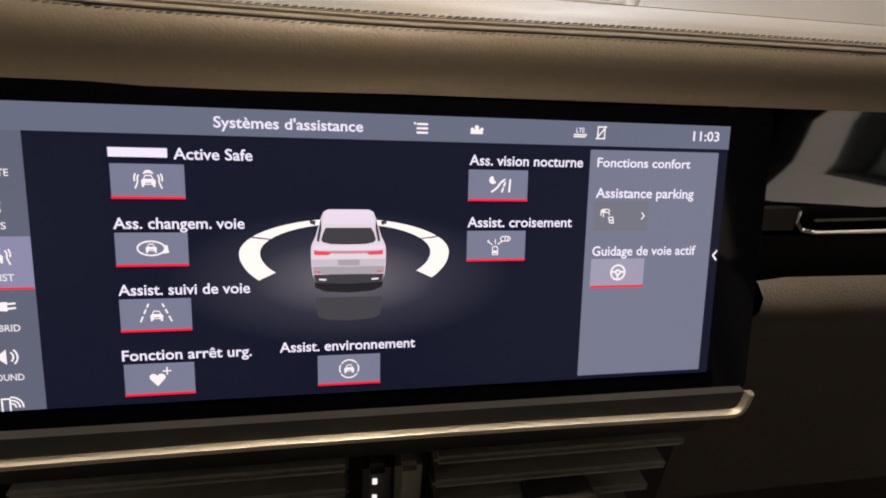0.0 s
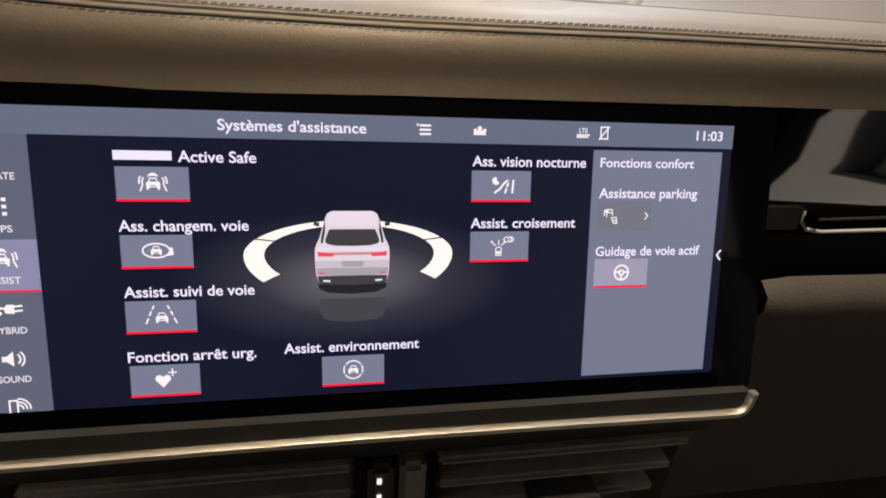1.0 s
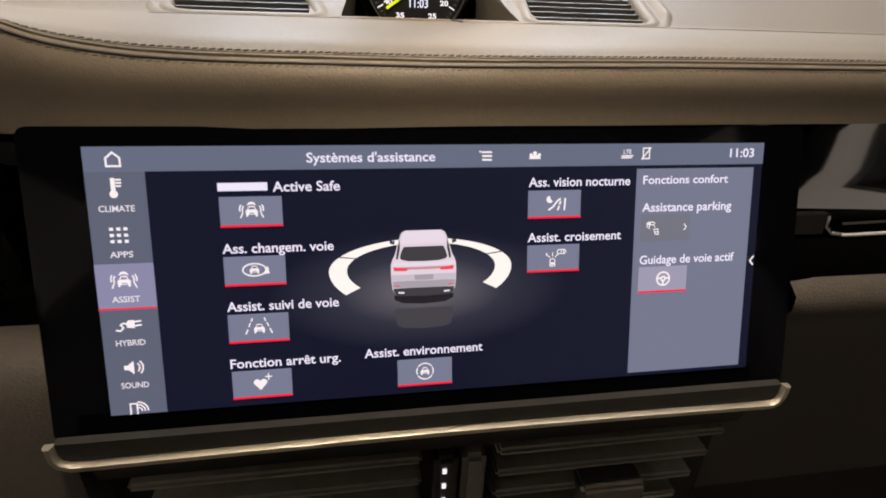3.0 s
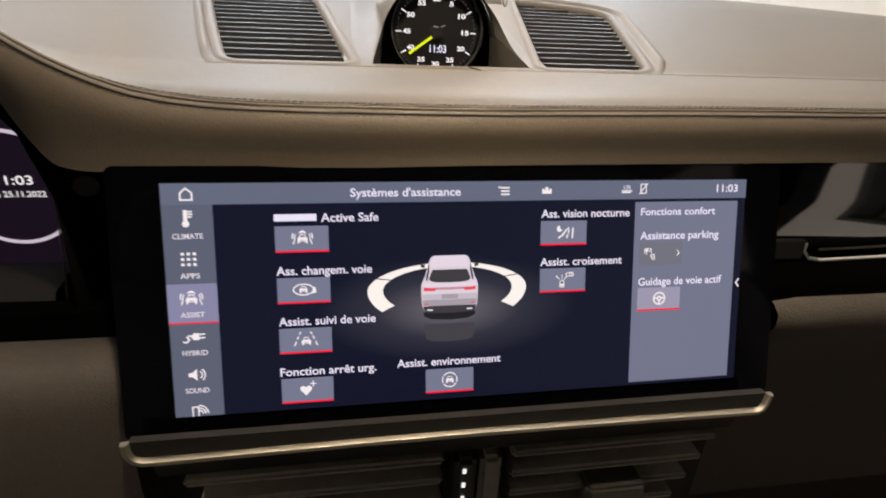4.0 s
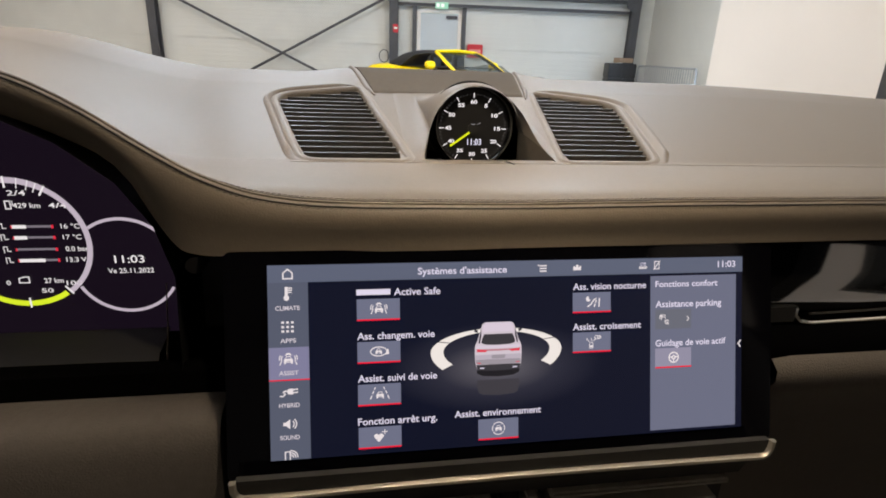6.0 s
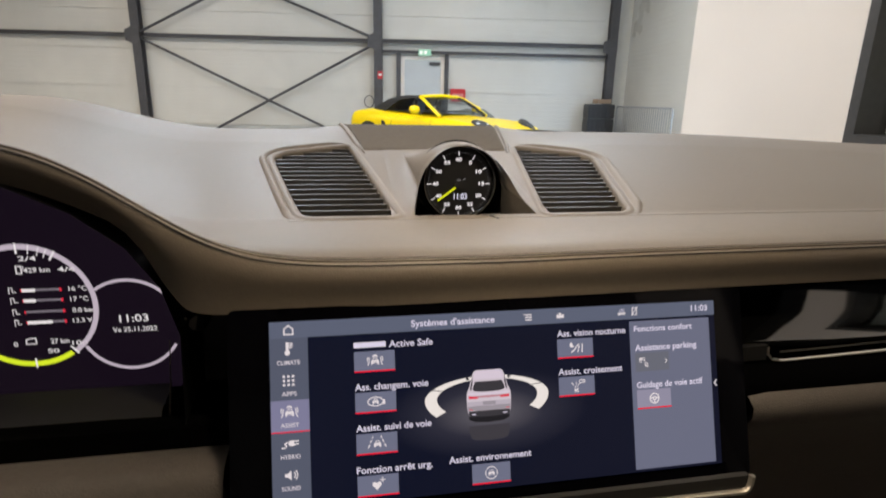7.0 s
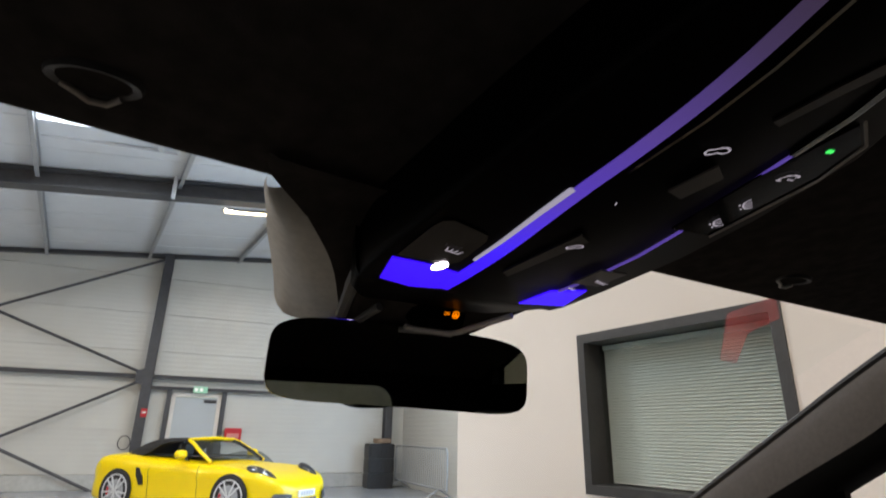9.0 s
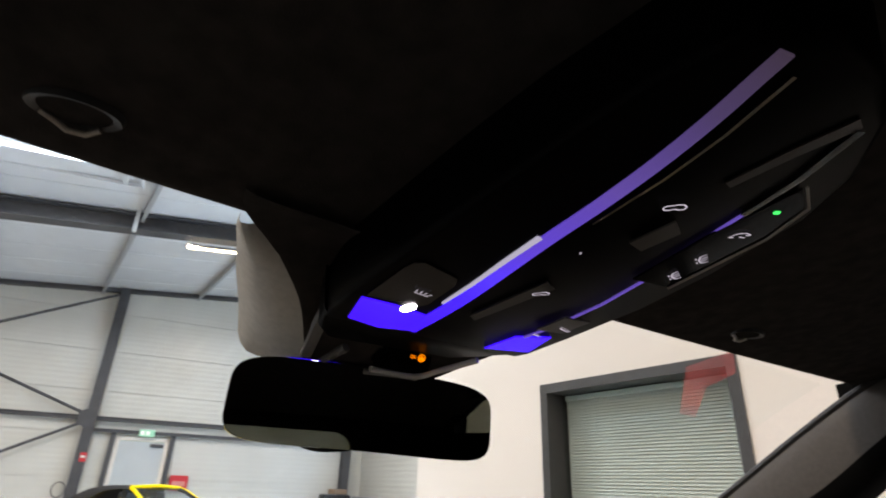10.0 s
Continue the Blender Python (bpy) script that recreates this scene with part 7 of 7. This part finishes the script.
# wheel arches and wheels
for wx in (0.0, 2.475):
    for sy in (1, -1):
        hw = 0.905 if wx < 1 else 0.90
        bm = bmesh.new()
        prism(bm, disc(0.372, 40), 0, 0.008)
        part("arch_gap", bm, BLACK_PLASTIC, car, m=Matrix.Translation((wx, sy * (hw - 0.004), 0.345)) @ pose(0, 0, 0, -90 if sy > 0 else 90))
        w = bmesh.new()
        loft(w, [[(r * math.cos(a), r * math.sin(a), z) for a in [2 * math.pi * k / 40 for k in range(40)]] for r, z in ((0.285, 0.0), (0.31, 0.004), (0.336, -0.012), (0.342, -0.05), (0.342, -0.2), (0.30, -0.22))], caps=True)
        MW = Matrix.Translation((wx, sy * (hw + 0.009), 0.342)) @ pose(0, 0, 0, -90 if sy > 0 else 90)
        wheel = part("wheel", w, TYRE, car, m=MW)
        bm = bmesh.new()
        ring_mesh(bm, 0.288, 0.266, -0.004, 0.012, n=40)
        part("rim", bm, RIM, wheel)
        bm = bmesh.new()
        prism(bm, disc(0.268, 32), 0.001, 0.003)
        part("rim_well", bm, BLACK_PLASTIC, wheel)
        bm = bmesh.new()
        ring_mesh(bm, 0.195, 0.145, 0.0035, 0.006, 160, 205, 12)
        part("brake_caliper", bm, RED, wheel, "red brake caliper")
        bm = bmesh.new()
        ring_mesh(bm, 0.20, 0.07, 0.003, 0.005, n=32)
        part("brake_disc", bm, PURLIN, wheel)
        for k in range(10):
            bm = bmesh.new()
            a = 2 * math.pi * k / 10 + (0.10 if k % 2 else -0.10)
            bm_box(bm, 0.25, 0.024, 0.014, 0.15, 0, 0.011, Matrix.Rotation(a, 4, "Z"))
            part("spoke", bm, RIM, wheel)
        bm = bmesh.new()
        prism(bm, disc(0.045, 20), 0.004, 0.018)
        part("hub_cap", bm, RIM, wheel)
# soft top
top = [(-0.30, 0.50, 0.955, 0.975), (-0.05, 0.66, 0.93, 1.06), (0.25, 0.68, 0.93, 1.185), (0.5, 0.67, 1.06, 1.235), (0.7, 0.655, 1.16, 1.255), (0.95, 0.63, 1.195, 1.262), (1.22, 0.61, 1.205, 1.245)]


def top_ring(x, hw, zb, zt):
    half = [(hw, zb), (hw * 0.985, zb + (zt - zb) * 0.35), (hw * 0.93, zb + (zt - zb) * 0.75), (hw * 0.8, zb + (zt - zb) * 0.95), (hw * 0.4, zt), (0.0, zt + 0.004)]
    return [(x, y, z) for y, z in half] + [(x, -y, z) for y, z in half[-2::-1]]


bm = bmesh.new()
loft(bm, [top_ring(*r) for r in spline(top, 4)])
part("soft_top", bm, SOFT_TOP, car, angle=60)
# windscreen frame, glass, side glass
for sy in (1, -1):
    bm = bmesh.new()
    tube(bm, [(1.88, sy * 0.74, 0.87), (1.6, sy * 0.71, 1.04), (1.35, sy * 0.65, 1.18), (1.22, sy * 0.60, 1.225)], 0.032, 8)
    part("windscreen_post", bm, YELLOW, car)
    bm = bmesh.new()
    tube(bm, [(1.87, sy * 0.705, 0.875), (1.59, sy * 0.675, 1.04), (1.34, sy * 0.615, 1.175), (1.22, sy * 0.565, 1.215)], 0.034, 8)
    part("post_lining", bm, SOFT_TOP, car)
    bm = bmesh.new()
    flat(bm, [(0.25, 0.93), (1.78, 0.90), (1.55, 1.05), (1.25, 1.20), (0.75, 1.20), (0.45, 1.12)])
    part("side_glass", bm, SIDE_PANE, car, m=Matrix(((1, 0, 0, 0), (0, -0.12 * sy, 0, sy * 0.80), (0, 1, 0, 0), (0, 0, 0, 1))))
    bm = bmesh.new()
    loft(bm, [[(1.42 + 0.10 * s * math.cos(a) * 0.8, sy * y, 0.99 + 0.075 * s * math.sin(a)) for a in [2 * math.pi * k / 16 for k in range(16)]] for y, s in ((0.86, 0.5), (0.90, 0.95), (0.98, 1.0), (1.05, 0.9), (1.08, 0.4))])
    part("door_mirror", bm, YELLOW, car, angle=70)
    bm = bmesh.new()
    tube(bm, [(1.45, sy * 0.82, 0.90), (1.43, sy * 0.90, 0.94)], 0.025, 8)
    part("mirror_foot", bm, BLACK_PLASTIC, car)
    # side air intake
    bm = bmesh.new()
    prism(bm, [(0.50, 0.46), (0.58, 0.47), (0.55, 0.60), (0.46, 0.74), (0.38, 0.75), (0.40, 0.62)], 0, 0.02, Matrix(((1, 0, 0, 0), (0, 0, sy, sy * 0.872), (0, 1, 0, 0), (0, 0, 0, 1))))
    part("side_intake", bm, BLACK_PLASTIC, car)
    # shut lines of the door
    for dx, hw in ((0.66, 0.879), (1.74, 0.877)):
        bm = bmesh.new()
        tube(bm, [(dx + lean, sy * (hw * k + 0.001), 0.165 + 0.68 * f) for f, k, lean in ((0.08, 0.976, 0.05), (0.3, 0.985, 0.03), (0.5, 0.97, 0.01), (0.72, 1.0, 0.0), (0.88, 0.985, 0.0), (0.97, 0.945, 0.0))], 0.004, 6)
        part("door_gap", bm, BLACK_PLASTIC, car)
    # head lamp
    bm = bmesh.new()
    bmesh.ops.create_uvsphere(bm, u_segments=20, v_segments=12, radius=1)
    part("headlamp", bm, HEADLAMP, car, m=Matrix.Translation((2.939, sy * 0.685, 0.695)) @ pose(0, 0, 0, -10 * sy, 24, -sy * 22) @ Matrix.Diagonal((0.30, 0.125, 0.105, 1)))
    bm = bmesh.new()
    bmesh.ops.create_uvsphere(bm, u_segments=12, v_segments=8, radius=0.055)
    part("lamp_reflector", bm, RIM, car, m=Matrix.Translation((2.974, sy * 0.70, 0.735)))
    bm = bmesh.new()
    prism(bm, [(-0.20, -0.075), (0.15, -0.10), (0.19, 0.02), (0.12, 0.085), (-0.19, 0.07)], -0.02, 0.02)
    bmesh.ops.bevel(bm, geom=bm.edges[:], offset=0.012, segments=2, affect="EDGES", clamp_overlap=True)
    intake = part("front_intake", bm, mat("intake_mesh", (0.09, 0.095, 0.105), 0.5, vary=0.4, scale=120), car, m=Matrix.Translation((3.33, sy * 0.655, 0.345)) @ pose(0, 0, 0, 90, 0, 90 + sy * 28) @ Matrix.Diagonal((sy, 1, 1, 1)))
    bm = bmesh.new()
    bm_box(bm, 0.26, 0.02, 0.02, 0, 0.01, 0.02)
    part("intake_slat", bm, PURLIN, intake)
    bm = bmesh.new()
    bm_box(bm, 0.05, 0.10, 0.05, -0.77, sy * 0.62, 0.74)
    part("tail_lamp", bm, RED, car)
bm = bmesh.new()
loft(bm, [[(1.86, y, 0.885 + 0.01), (1.6, y * 0.97, 1.045 + 0.01), (1.38, y * 0.92, 1.165 + 0.01), (1.24, y * 0.86, 1.235)] for y in (-0.70, -0.35, 0, 0.35, 0.70)], closed=False, caps=False)
pane = part("windscreen", bm, pane_mat("car_windscreen", 0.16, (0.72, 0.78, 0.78)), car, angle=80)
pane.visible_shadow = False
bm = bmesh.new()
prism(bm, [(0.35, -0.6), (1.75, -0.62), (1.75, 0.62), (0.35, 0.6)], 0.94, 0.955)
part("cabin_interior", bm, SOFT_TOP, car)
for sy in (1, -1):
    bm = bevelled(0.16, 0.34, 0.3, 0.06, 3, 0.95, sy * 0.36, 1.05)
    part("seat_back", bm, CH_DARK, car)
bm = bmesh.new()
tube(bm, [(1.22, -0.60, 1.235), (1.25, 0, 1.262), (1.22, 0.60, 1.235)], 0.03, 8)
part("windscreen_rail", bm, YELLOW, car)
bm = bevelled(0.05, 0.70, 0.145, 0.03, 2, 3.372, 0, 0.272)
part("centre_intake", bm, mat("centre_mesh", (0.07, 0.075, 0.085), 0.5, vary=0.4, scale=120), car)
bm = bevelled(0.02, 0.52, 0.11, 0.006, 2, 3.393, 0, 0.40)
plate_ = part("number_plate", bm, PAINT_WHITE, car, "white plate with plain dark bars")
for k in range(5):
    bm = bmesh.new()
    bm_box(bm, 0.004, 0.05, 0.06, 3.403, -0.16 + k * 0.08, 0.40)
    part("plate_bar", bm, PURLIN, plate_)
bm = bmesh.new()
loft(bm, [[(3.389 - 0.24 * (y / 0.8) ** 2 + dx, y, z) for dx, z in ((-0.05, 0.215), (0.02, 0.20), (0.02, 0.185), (-0.06, 0.18))] for y in [-0.8 + 1.6 * k / 20 for k in range(21)]], closed=False, caps=False)
part("front_lip", bm, YELLOW, car)
bm = bmesh.new()
bm_box(bm, 3.3, 1.5, 0.1, 1.25, 0, 0.2)
part("underbody", bm, BLACK_PLASTIC, car)
